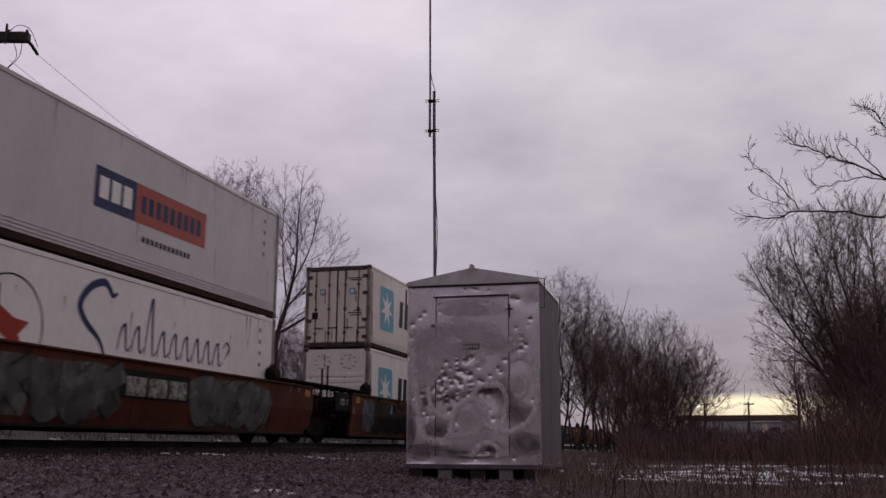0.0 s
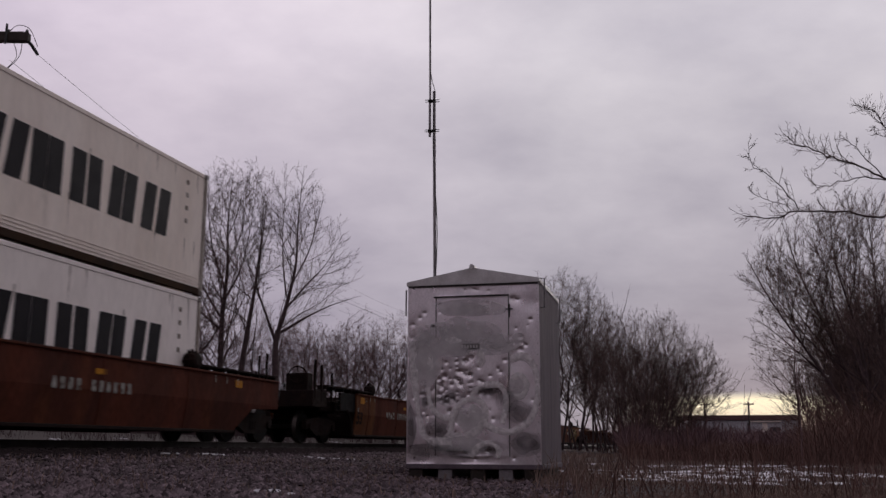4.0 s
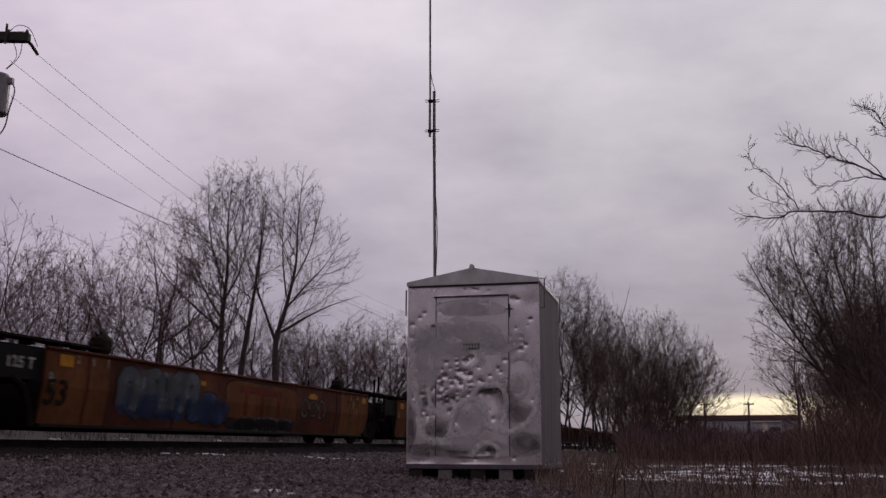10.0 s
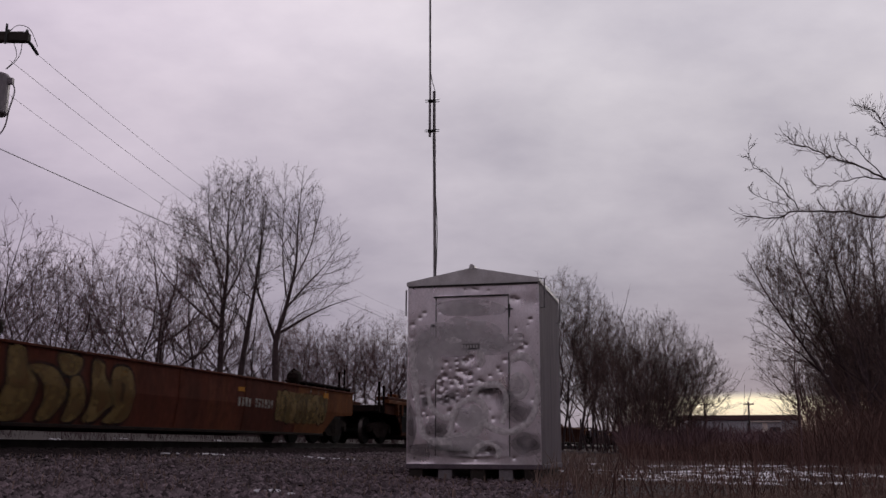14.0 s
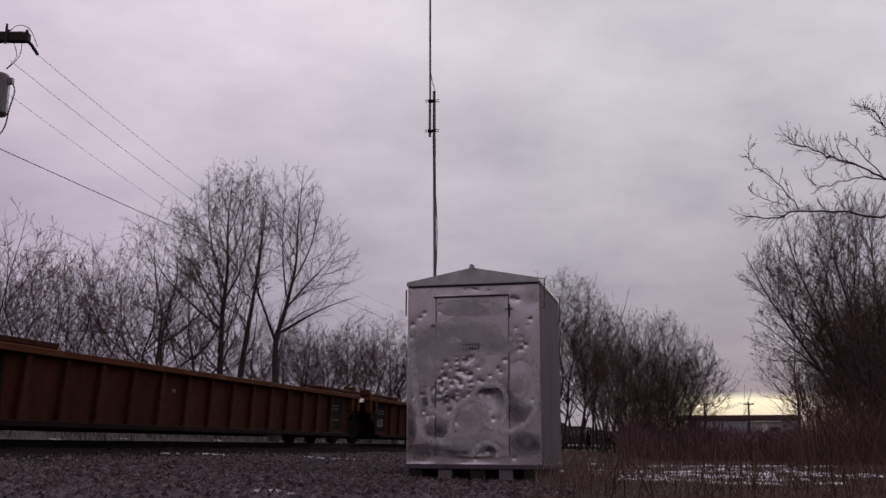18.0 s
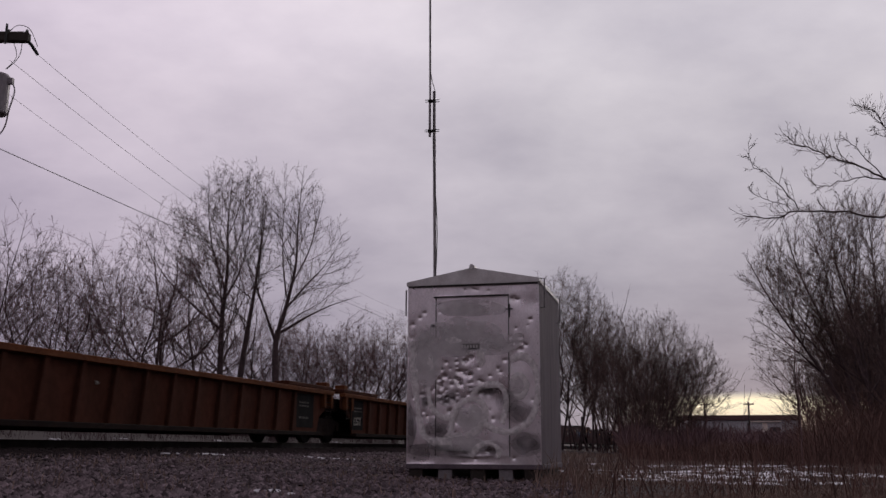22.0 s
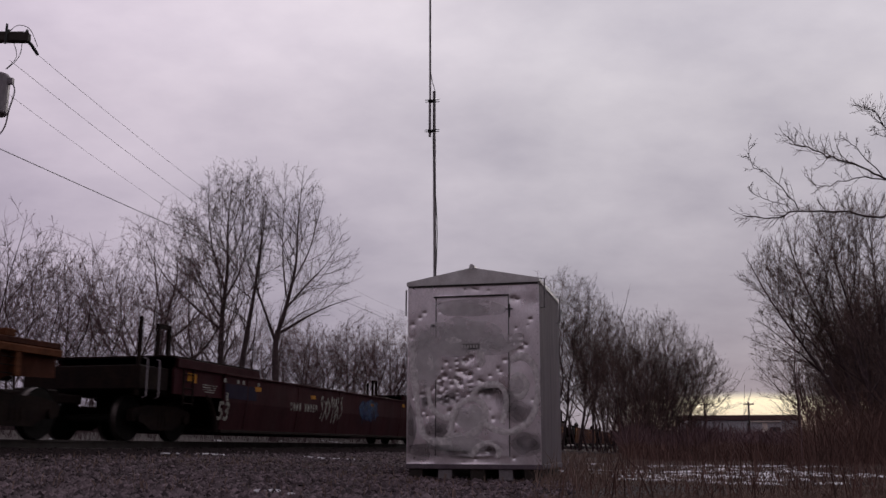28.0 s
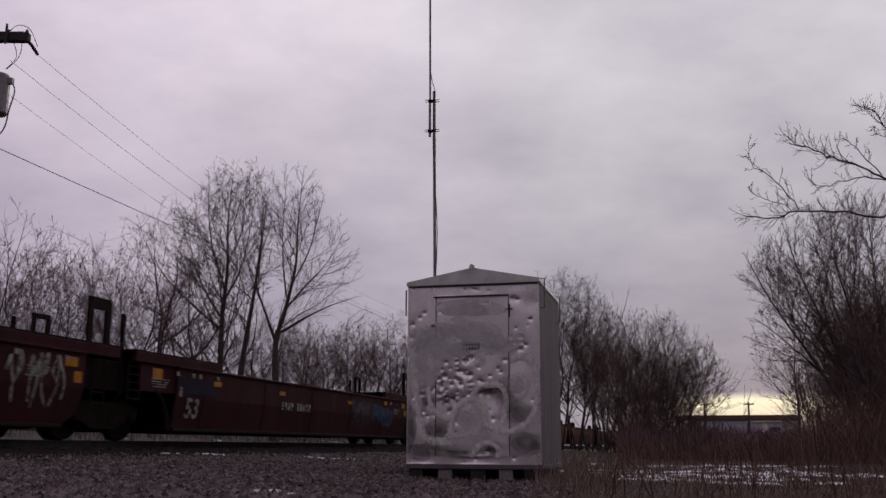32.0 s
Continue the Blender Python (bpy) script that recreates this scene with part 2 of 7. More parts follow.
def thin_film(m, cover, scale):
    """Let what lies beneath show through the gaps of a rubbed film."""
    nt = m.node_tree
    N, L = nt.nodes.new, nt.links.new
    n = N("ShaderNodeTexNoise")
    n.inputs["Scale"].default_value, n.inputs["Detail"].default_value = scale, 5.0
    tc = N("ShaderNodeTexCoord")
    L(tc.outputs["Object"], n.inputs["Vector"])
    r = N("ShaderNodeMapRange")
    r.inputs["From Min"].default_value, r.inputs["From Max"].default_value = 0.35, 0.65
    r.inputs["To Min"].default_value, r.inputs["To Max"].default_value = cover * 0.4, cover
    L(n.outputs["Fac"], r.inputs["Value"])
    L(r.outputs[0], nt.nodes["Principled BSDF"].inputs["Alpha"])


thin_film(M["scrub"], 0.86, 16.0)
thin_film(M["grime_shade"], 0.28, 5.0)
M["rubbed"] = material("rubbed_metal_haze", (0.80, 0.76, 0.78), 0.6, 0.1, (0.60, 0.57, 0.58), 7, 0.8, 0.1, 60)
thin_film(M["rubbed"], 0.54, 4.0)
M["seam"] = material("dark_seam", (0.035, 0.030, 0.030), 0.8)
M["mast"] = material("galvanised_pipe", (0.27, 0.245, 0.26), 0.5, 0.35, (0.15, 0.13, 0.14), 6, 0.6)
M["cable"] = material("black_cable", (0.015, 0.014, 0.015), 0.6)
M["bark"] = material("grey_brown_bark", (0.080, 0.051, 0.055), 0.9, 0, (0.044, 0.029, 0.031), 4, 0.7, 0.2, 30, 0.01, 30, island=0.25)
M["twig"] = material("thin_twig_bark", (0.105, 0.072, 0.068), 0.9, 0, (0.062, 0.041, 0.040), 2, 0.6, 0.1, 20, island=0.35)
M["dark_twig"] = material("dark_thicket_bark", (0.152, 0.090, 0.097), 0.9, 0, (0.088, 0.052, 0.057), 2, 0.6, 0.1, 20, island=0.4)
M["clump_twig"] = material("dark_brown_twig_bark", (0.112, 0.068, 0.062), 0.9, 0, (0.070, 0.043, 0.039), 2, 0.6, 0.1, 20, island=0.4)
M["pole"] = material("creosoted_pole_wood", (0.045, 0.032, 0.027), 0.85, 0, (0.025, 0.018, 0.016), 5, 0.7, 0.2, 40)
M["can"] = material("grey_transformer_paint", (0.26, 0.225, 0.25), 0.5, 0.1, (0.16, 0.13, 0.15), 3, 0.6)
M["tie"] = material("oiled_tie_wood", (0.035, 0.026, 0.022), 0.9, 0, (0.018, 0.013, 0.012), 4, 0.6, 0.2, 40)
M["rail"] = material("brown_rail_steel", (0.022, 0.014, 0.011), 0.7, 0.2, (0.013, 0.009, 0.008), 3, 0.6)
M["rail_top"] = material("dull_worn_rail_head", (0.16, 0.14, 0.14), 0.5, 0.6)
M["gravel"] = material("grey_ballast_stone", (0.130, 0.099, 0.110), 0.9, 0, (0.056, 0.042, 0.047), 3, 0.6, 0.2, 30, island=0.7, spec=0.1)
M["ground"] = material("gravelly_soil", (0.060, 0.046, 0.050), 0.95, 0, (0.036, 0.029, 0.029), 9, 0.8, 0.4, 45, 0.03, 28, third=(0.070, 0.046, 0.034), third_scale=0.25, third_edge=(0.5, 0.62), spec=0.05)
# Track-side ballast: oil stain and the shade by the train in one dark colour.
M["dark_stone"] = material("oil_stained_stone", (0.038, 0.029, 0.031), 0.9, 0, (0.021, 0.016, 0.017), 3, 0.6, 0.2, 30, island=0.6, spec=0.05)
M["oily_shaded"] = material("oily_shaded_ballast", (0.030, 0.023, 0.024), 0.95, 0, (0.017, 0.013, 0.014), 8, 0.7, 0.4, 40, 0.03, 25, spec=0.0)
M["snow"] = material("old_snow", (0.62, 0.61, 0.66), 0.7, 0, (0.45, 0.43, 0.46), 5, 0.6, 0.1, 40, 0.02, 20)
M["straw"] = material("dry_brown_grass", (0.215, 0.147, 0.123), 0.9, 0, (0.125, 0.083, 0.070), 2, 0.6, 0.1, 20, island=0.5)
M["weed"] = material("dry_red_brown_weeds", (0.138, 0.075, 0.063), 0.9, 0, (0.075, 0.042, 0.036), 2, 0.6, 0.1, 20, island=0.5)
M["far_wall"] = material("pale_metal_siding", (0.52, 0.51, 0.55), 0.6, 0, (0.40, 0.39, 0.42), 0.3, 0.6)
M["far_dark"] = material("dark_roof_edge", (0.05, 0.045, 0.05), 0.8, 0, (0.08, 0.07, 0.07), 0.5, 0.5)
M["far_roof"] = material("dull_red_roof_edge", (0.12, 0.055, 0.055), 0.8, 0, (0.08, 0.045, 0.045), 0.5, 0.6)
M["bank"] = material("leaf_litter_bank", (0.056, 0.043, 0.041), 0.95, 0, (0.045, 0.034, 0.032), 2.5, 0.8, 0.3, 20, 0.04, 9, third=(0.078, 0.060, 0.056), third_scale=0.9, third_edge=(0.55, 0.66))

for _k, _c, _s in (("spray_grey", 0.85, 2.5), ("spray_pale", 0.8, 4.0), ("spray_sky", 0.85, 4.0), ("spray_brown", 0.9, 3.0), ("spray_faint", 0.75, 2.2), ("spray_blue", 0.8, 3.0), ("spray_cream", 0.95, 3.0), ("spray_red", 0.9, 3.0), ("spray_black", 0.8, 3.0), ("lettering", 0.95, 9.0), ("rust_run", 0.60, 5.0)):
    thin_film(M[_k], _c, _s)


# ---- mesh helpers ----
def part(name, bm, mat, parent=None, label="", smooth=False):
    me = bpy.data.meshes.new(name)
    bm.to_mesh(me)
    bm.free()
    me.materials.append(mat)
    if smooth:
        for p in me.polygons:
            p.use_smooth = True
    ob = new(name, me)
    if parent:
        ob.parent = parent
    if label:
        tagged(ob, label)
    return ob


def shared(name, me, parent, m):
    ob = new(name, me)
    ob.parent = parent
    ob.matrix_basis = m
    return ob


def box(bm, x0, x1, y0, y1, z0, z1, bev=0.0):
    v = [bm.verts.new(p) for p in ((x0, y0, z0), (x1, y0, z0), (x1, y1, z0), (x0, y1, z0), (x0, y0, z1), (x1, y0, z1), (x1, y1, z1), (x0, y1, z1))]
    f = [bm.faces.new([v[i] for i in q]) for q in ((3, 2, 1, 0), (4, 5, 6, 7), (0, 1, 5, 4), (1, 2, 6, 5), (2, 3, 7, 6), (3, 0, 4, 7))]
    if bev:
        es = list({e for q in f for e in q.edges})
        bmesh.ops.bevel(bm, geom=es, offset=bev, segments=1, affect="EDGES")
    return bm


def boxed(*a, bev=0.0):
    return box(bmesh.new(), *a, bev=bev)


def prism(bm, pts, y0, y1):
    """A plate of the outline pts (x, z), from y0 to y1."""
    a = [bm.verts.new((x, y0, z)) for x, z in pts]
    b = [bm.verts.new((x, y1, z)) for x, z in pts]
    n = len(pts)
    bm.faces.new(a)
    bm.faces.new(b[::-1])
    for i in range(n):
        bm.faces.new((a[i], b[i], b[(i + 1) % n], a[(i + 1) % n]))
    bmesh.ops.recalc_face_normals(bm, faces=bm.faces[:])
    return bm


def ring_at(bm, p, d, r, n, turn=0.0):
    d = d.normalized()
    u = d.cross(Vector((0.31, 0.17, 0.93)))
    if u.length < 1e-4:
        u = d.cross(Vector((1, 0, 0)))
    u.normalize()
    w = d.cross(u)
    return [bm.verts.new(p + (u * math.cos(turn + 2 * math.pi * i / n) + w * math.sin(turn + 2 * math.pi * i / n)) * r) for i in range(n)]


def tube(bm, pts, radii, n=6, cap=True):
    """A tube along pts."""
    pts = [Vector(p) for p in pts]
    if not hasattr(radii, "__len__"):
        radii = [radii] * len(pts)
    prev = None
    for i, p in enumerate(pts):
        d = pts[min(i + 1, len(pts) - 1)] - pts[max(i - 1, 0)]
        ring = ring_at(bm, p, d, radii[i], n)
        if prev:
            for k in range(n):
                bm.faces.new((prev[k], prev[(k + 1) % n], ring[(k + 1) % n], ring[k]))
        elif cap:
            bm.faces.new(ring[::-1])
        prev = ring
    if cap:
        bm.faces.new(prev)
    return bm


def disc(bm, centre, axis, r, half, n=24):
    c, d = Vector(centre), Vector(axis).normalized()
    return tube(bm, [c - d * half, c + d * half], r, n)


def ribbon(bm, pts, width, y, closed=False):
    """A flat painted stroke on the plane y through pts (x, z)."""
    n = len(pts)
    left, right = [], []
    for i, (x, z) in enumerate(pts):
        a, b = pts[(i - 1) % n] if closed or i else pts[0], pts[(i + 1) % n] if closed or i < n - 1 else pts[-1]
        dx, dz = b[0] - a[0], b[1] - a[1]
        k = math.hypot(dx, dz) or 1
        w = width(i / max(n - 1, 1)) if callable(width) else width
        left.append(bm.verts.new((x - dz / k * w / 2, y, z + dx / k * w / 2)))
        right.append(bm.verts.new((x + dz / k * w / 2, y, z - dx / k * w / 2)))
    for i in range(n if closed else n - 1):
        j = (i + 1) % n
        bm.faces.new((left[i], left[j], right[j], right[i]))
    return bm


def smooth_path(pts, steps=6, closed=False):
    """Points on a smooth curve through pts."""
    out, n = [], len(pts)
    for i in range(n if closed else n - 1):
        p0, p1, p2, p3 = (pts[(i + k) % n] if closed else pts[min(max(i + k, 0), n - 1)] for k in (-1, 0, 1, 2))
        for s in range(steps):
            t = s / steps
            out.append(tuple(0.5 * (2 * b + (c - a) * t + (2 * a - 5 * b + 4 * c - d) * t * t + (3 * b - a - 3 * c + d) * t ** 3) for a, b, c, d in zip(p0, p1, p2, p3)))
    if not closed:
        out.append(tuple(pts[-1]))
    return out


def patch(bm, pts, y):
    """A flat painted area of the outline pts (x, z) on the plane y, facing -y."""
    f = bm.faces.new([bm.verts.new((x, y, z)) for x, z in pts])
    if f.normal.y > 0:
        f.normal_flip()
    f.normal_update()
    if f.normal.y > 0:
        f.normal_flip()
    return bm


def text(name, words, size, x, z, y, mat, parent, squeeze=1.0):
    """Stencilled words on the near side of a car."""
    cu = bpy.data.curves.new(name, "FONT")
    cu.body, cu.size, cu.extrude, cu.offset = words, size, 0.001, 0.012
    tmp = bpy.data.objects.new(name, cu)
    scene.collection.objects.link(tmp)
    me = bpy.data.meshes.new_from_object(tmp.evaluated_get(bpy.context.evaluated_depsgraph_get()))
    bpy.data.objects.remove(tmp)
    me.materials.clear()
    me.materials.append(mat)
    ob = new(name, me)
    ob.parent = parent
    ob.matrix_basis = pose(x, y, z, 90, 0, 0) @ Matrix.Diagonal((squeeze, 1, 1, 1))
    return ob


def bars(name, x0, x1, z0, z1, n, y, mat, parent, gap=0.3, label="", lean=0.0):
    """A row of n plain bars that stands for lettering."""
    w = (x1 - x0) / n
    for i in range(n):
        a, b = x0 + i * w, x0 + i * w + w * (1 - gap)
        part(name, patch(bmesh.new(), [(a, z0), (b, z0), (b + lean, z1), (a + lean, z1)], y), mat, parent, label)


def thing(name, label, category, group="", kind="", m=None):
    ob = new(name)
    ob.empty_display_size = 0.2
    if m is not None:
        ob.matrix_basis = m
    return tagged(ob, label, category, group, kind)


MOVING = []      # (thing, its place on the line, height over the rail)
WHEELS = []      # (wheelset, its place in its truck)

# ---- ground, ballast and rails ----
def height(lat, s):
    """The ground's height: flat by the shed, rising to the track bed, a low bank behind it."""
    z = np.interp(lat, [-60, -8, 2.5, 6.0, 9.6, 10.7, 11.0, 13.8, 15.2, 17.0, 21.0, 30.0], [-0.05, -0.02, 0.0, 0.13, 0.27, 0.35, 0.36, 0.36, 0.12, 0.25, 0.85, 1.0])
    return z


def ground_z(x, y):
    p = Vector((x, y, 0))
    s, lat = p.dot(ALONG), p.dot(SIDE)
    return float(height(lat, s)) + 0.03 * noise.noise(Vector((s * 0.5, lat * 0.5, 0)))


def build_ground():
    ss = np.concatenate([-np.geomspace(400, 4, 10), np.arange(0, 40, 0.5), np.arange(40, 120, 4.0), np.geomspace(120, 3500, 22)])
    ll = np.concatenate([-np.geomspace(2500, 22, 18), np.arange(-20, 32, 0.5), np.geomspace(32, 2500, 18)])
    verts, faces = [], []
    for s in ss:
        for l in ll:
            p = ALONG * float(s) + SIDE * float(l)
            near = abs(l) < 35 and s < 120
            verts.append((p.x, p.y, ground_z(p.x, p.y) if near else float(height(l, s))))
    nl = len(ll)
    for i in range(len(ss) - 1):
        for j in range(nl - 1):
            faces.append((i * nl + j, (i + 1) * nl + j, (i + 1) * nl + j + 1, i * nl + j + 1))
    me = bpy.data.meshes.new("ground")
    me.from_pydata(verts, [], faces)
    me.materials.append(M["ground"])
    me.materials.append(M["bank"])
    me.materials.append(M["oily_shaded"])
    for k, p in enumerate(me.polygons):
        p.use_smooth = True
        if ll[k % (nl - 1)] > 15.5:
            p.material_index = 1
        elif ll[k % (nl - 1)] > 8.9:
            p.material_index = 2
    me.update()
    if me.polygons[0].normal.z < 0:
        me.flip_normals()
    tagged(new("ground", me), "grey gravel and brown soil beside the railway line", "ground", kind="structure")


build_ground()


def build_stones():
    """Loose ballast stones over the yard, darker ones on the track's shoulder."""
    rng = np.random.default_rng(4)
    base = np.array([(1, 0, 0), (-1, 0, 0), (0, 1, 0), (0, -1, 0), (0, 0, 1), (0, 0, -1)], float)
    tri = [(0, 2, 4), (2, 1, 4), (1, 3, 4), (3, 0, 4), (2, 0, 5), (1, 2, 5), (3, 1, 5), (0, 3, 5)]

    def strew(name, n, d0, d1, power, tan0, tan1, lat0, lat1, fuzz, mat, label):
        d = d0 + (d1 - d0) * rng.random(n) ** power
        tan = rng.uniform(tan0, tan1, n)
        k = d / np.sqrt(1 + tan * tan)
        pts = np.stack([tan * k, k], 1)
        lat = pts[:, 0] * SIDE.x + pts[:, 1] * SIDE.y
        pts = pts[(lat < lat1 + fuzz * rng.standard_normal(n)) & (lat > lat0 + fuzz * rng.standard_normal(n))]
        verts, faces = [], []
        for i, (x, y) in enumerate(pts):
            r = 0.009 + 0.026 * rng.random() ** 2.2
            v = base * (1 + 0.35 * rng.standard_normal((6, 3))) * r * np.array([1.2, 1.0, 0.75])
            a = rng.random() * 6.28
            c, s = math.cos(a), math.sin(a)
            z = ground_z(x, y) + r * 0.3
            verts += [(x + c * q[0] - s * q[1], y + s * q[0] + c * q[1], z + q[2]) for q in v]
            faces += [(6 * i + a1, 6 * i + b1, 6 * i + c1) for a1, b1, c1 in tri]
        me = bpy.data.meshes.new(name)
        me.from_pydata(verts, [], faces)
        me.materials.append(M[mat])
        tagged(new(name, me), label, "gravel", kind="stuff")
    strew("gravel", 36000, 7.0, 28.0, 1.9, -0.50, 0.14, 1.4, 9.0, 0.5, "gravel", "loose grey crushed stone strewn over the yard")
    strew("ballast", 9000, 13.0, 45.0, 1.5, -0.50, 0.14, 8.6, 10.9, 0.3, "dark_stone", "ballast on the shoulder of the track, darkened by oil and painted shade")


build_stones()


def build_track():
    track = thing("railway_track", "rusty steel rails on dark wooden ties in ballast", "railway track", kind="structure", m=TRACK @ pose(0, LINE, 0))
    for y in (-0.76, 0.76):
        bm = bmesh.new()
        for (a, b, z0, z1) in ((-0.075, 0.075, 0.345, 0.365), (-0.010, 0.010, 0.365, 0.475), (-0.036, 0.036, 0.475, RAIL_Z - 0.004)):
            box(bm, -60, 420, y + a, y + b, z0, z1)
        part("rail", bm, M["rail"], track)
        part("rail_head", boxed(-60, 420, y - 0.030, y + 0.030, RAIL_Z - 0.004, RAIL_Z), M["rail_top"], track, "bright worn rail head")
    rng = random.Random(5)
    tie = bmesh.new()
    box(tie, -0.11, 0.11, -1.3, 1.3, 0.0, 0.18, bev=0.012)
    me = bpy.data.meshes.new("tie")
    tie.to_mesh(me)
    tie.free()
    me.materials.append(M["tie"])
    for i in range(160):
        shared("tie", me, track, pose(2 + 0.5 * i, rng.uniform(-0.05, 0.05), 0.185 + rng.uniform(-0.01, 0.012), 0, 0, rng.uniform(-1.5, 1.5)))


build_track()


def build_snow():
    rng = random.Random(9)
    spots = [(-0.105, 19.0, 0.38, 0.16), (-0.135, 19.4, 0.30, 0.10), (-0.24, 18.6, 0.36, 0.05), (-0.28, 18.4, 0.2, 0.05), (-0.40, 32.2, 0.22, 0.08), (-0.33, 35.5, 0.16, 0.06), (-0.23, 41.0, 0.30, 0.08), (-0.165, 47.0, 0.25, 0.08), (-0.11, 53.0, 0.45, 0.10), (-0.192, 8.25, 0.22, 0.10), (-0.17, 8.3, 0.10, 0.06),
             (0.172, 13.6, 0.55, 0.12), (0.20, 14.2, 0.6, 0.14), (0.24, 15.0, 0.9, 0.2), (0.285, 14.2, 0.7, 0.2), (0.30, 15.8, 1.0, 0.3), (0.20, 17.5, 1.1, 0.3), (0.165, 16.0, 0.6, 0.2), (0.26, 18.5, 1.3, 0.4),
             (0.325, 18.0, 1.2, 0.4), (0.37, 16.8, 0.9, 0.3), (0.23, 22.5, 1.5, 0.5), (0.33, 23.5, 1.8, 0.6), (0.40, 15.0, 0.7, 0.3), (0.22, 12.6, 0.45, 0.10), (0.27, 12.9, 0.6, 0.12), (0.31, 12.7, 0.4, 0.10)]
    for tan, d, a, b in spots:
        c = bearing(tan, d)
        bm = bmesh.new()
        for _ in range(3 + int((12 if tan < 0 else 8) * a)):
            cx, cy = c.x + rng.gauss(0, a * 0.6), c.y + rng.gauss(0, b * (1.3 if tan < 0 else 2.6))
            r, seed = rng.uniform(0.02, 0.04 + (0.05 if tan < 0 else 0.14) * min(a, 1.0)), rng.random() * 50
            rings = []
            for f, dz in ((1.0, -0.012), (0.75, 0.012), (0.4, 0.022)):
                ring = []
                for i in range(12):
                    w = 2 * math.pi * i / 12
                    k = f * r * (1.0 + 0.9 * noise.noise(Vector((math.cos(w) * 1.6, math.sin(w) * 1.6, seed))))
                    x, y = cx + (1.5 if tan < 0 else 2.3) * k * math.cos(w), cy + 1.2 * k * math.sin(w)
                    ring.append(bm.verts.new((x, y, ground_z(x, y) + dz)))
                rings.append(ring)
            for r0, r1 in zip(rings, rings[1:]):
                for i in range(12):
                    bm.faces.new((r0[i], r0[(i + 1) % 12], r1[(i + 1) % 12], r1[i]))
            bm.faces.new(rings[-1])
        tagged(part("snow_patch", bm, M["snow"], smooth=True), "thin broken patch of old snow on the ground", "snow", "snow patches", "stuff")


build_snow()


# ---- the train ----
def car_pose(u, t, z=0.0):
    return TRACK @ pose(u - gone(t), LINE, RAIL_Z + z)


def truck(parent, x):
    """A freight truck: two side frames, a bolster, springs and two wheelsets."""
    tr = part("truck", boxed(-0.20, 0.20, -0.95, 0.95, 0.42, 0.72, bev=0.03), M["grime"], parent, "grimy black freight truck")
    tr.matrix_basis = pose(x, 0, 0)
    for y in (-1.0, 1.0):
        bm = bmesh.new()
        top = [(-1.15, 0.60), (-1.05, 0.66), (-0.55, 0.74), (0.55, 0.74), (1.05, 0.66), (1.15, 0.60), (1.12, 0.40), (0.80, 0.40), (0.42, 0.22), (-0.42, 0.22), (-0.80, 0.40), (-1.12, 0.40)]
        prism(bm, top, y - 0.07, y + 0.07)
        part("side_frame", bm, M["grime"], tr)
        for sx in (-0.89, 0.89):
            part("bearing_cap", disc(bmesh.new(), (sx, y * 1.08, 0.46), (0, 1, 0), 0.10, 0.05, 12), M["grime"], tr)
        bm = bmesh.new()
        for k in (-0.14, 0, 0.14):
            disc(bm, (k, y * 1.03, 0.42), (0, 0, 1), 0.06, 0.12, 8)
        part("spring", bm, M["grime"], tr)
    for sx in (-0.89, 0.89):
        bm = tube(bmesh.new(), [(0, -0.95, 0), (0, 0.95, 0)], 0.08, 10)
        for y in (-0.76, 0.76):
            sgn = 1 if y > 0 else -1
            tube(bm, [(0, y + sgn * 0.07, 0), (0, y - sgn * 0.05, 0)], [0.45, 0.46], 28)
            tube(bm, [(0, y - sgn * 0.05, 0), (0, y - sgn * 0.075, 0)], [0.485, 0.48], 28)
            tube(bm, [(0, y + sgn * 0.072, 0), (0, y + sgn * 0.10, 0)], [0.15, 0.12], 12)
            for k in range(6):
                w = k * math.pi / 3
                disc(bm, (0.3 * math.cos(w), y + sgn * 0.072, 0.3 * math.sin(w)), (0, 1, 0), 0.03, 0.004, 6)
        ws = part("wheelset", bm, M["wheel"], tr, "steel wheelset with worn treads")
        ws.matrix_basis = pose(sx, 0, 0.46)
        for y in (-0.76, 0.76):
            part("wheel_rim", tube(bmesh.new(), [(0, y - 0.073, 0), (0, y + 0.073, 0)], 0.464, 28, cap=False), M["tread"], ws)
        WHEELS.append((ws, sx))
    return tr


def coupler(parent, x, way):
    bm = boxed(min(x, x + way * 0.95), max(x, x + way * 0.95), -0.09, 0.09, 0.72, 0.90, bev=0.02)
    box(bm, min(x + way * 0.85, x + way * 1.15), max(x + way * 0.85, x + way * 1.15), -0.17, 0.17, 0.66, 0.98, bev=0.04)
    part("coupler", bm, M["grime"], parent)
    hose = smooth_path([(x, 0.35, 0.8), (x + way * 0.4, 0.38, 0.45), (x + way * 0.9, 0.36, 0.50)])
    part("brake_hose", tube(bmesh.new(), hose, 0.025, 6), M["cable"], parent)


def walkway(parent, x0, x1, top):
    """Grated walkways along both side tops at a car's end, on short brackets, with a locker box at the inner end."""
    for y in (-1.28, 1.28):
        bm = bmesh.new()
        box(bm, x0, x1, y - 0.20, y + 0.20, top + 0.10, top + 0.145)
        part("walkway", bm, M["grime"], parent, "dark grated steel walkway")
        n = 6
        for i in range(n + 1):
            x = x0 + (x1 - x0) * i / n
            part("bracket", boxed(x - 0.05, x + 0.05, y - 0.14, y + 0.14, top - 0.01, top + 0.10), M["grime"], parent)


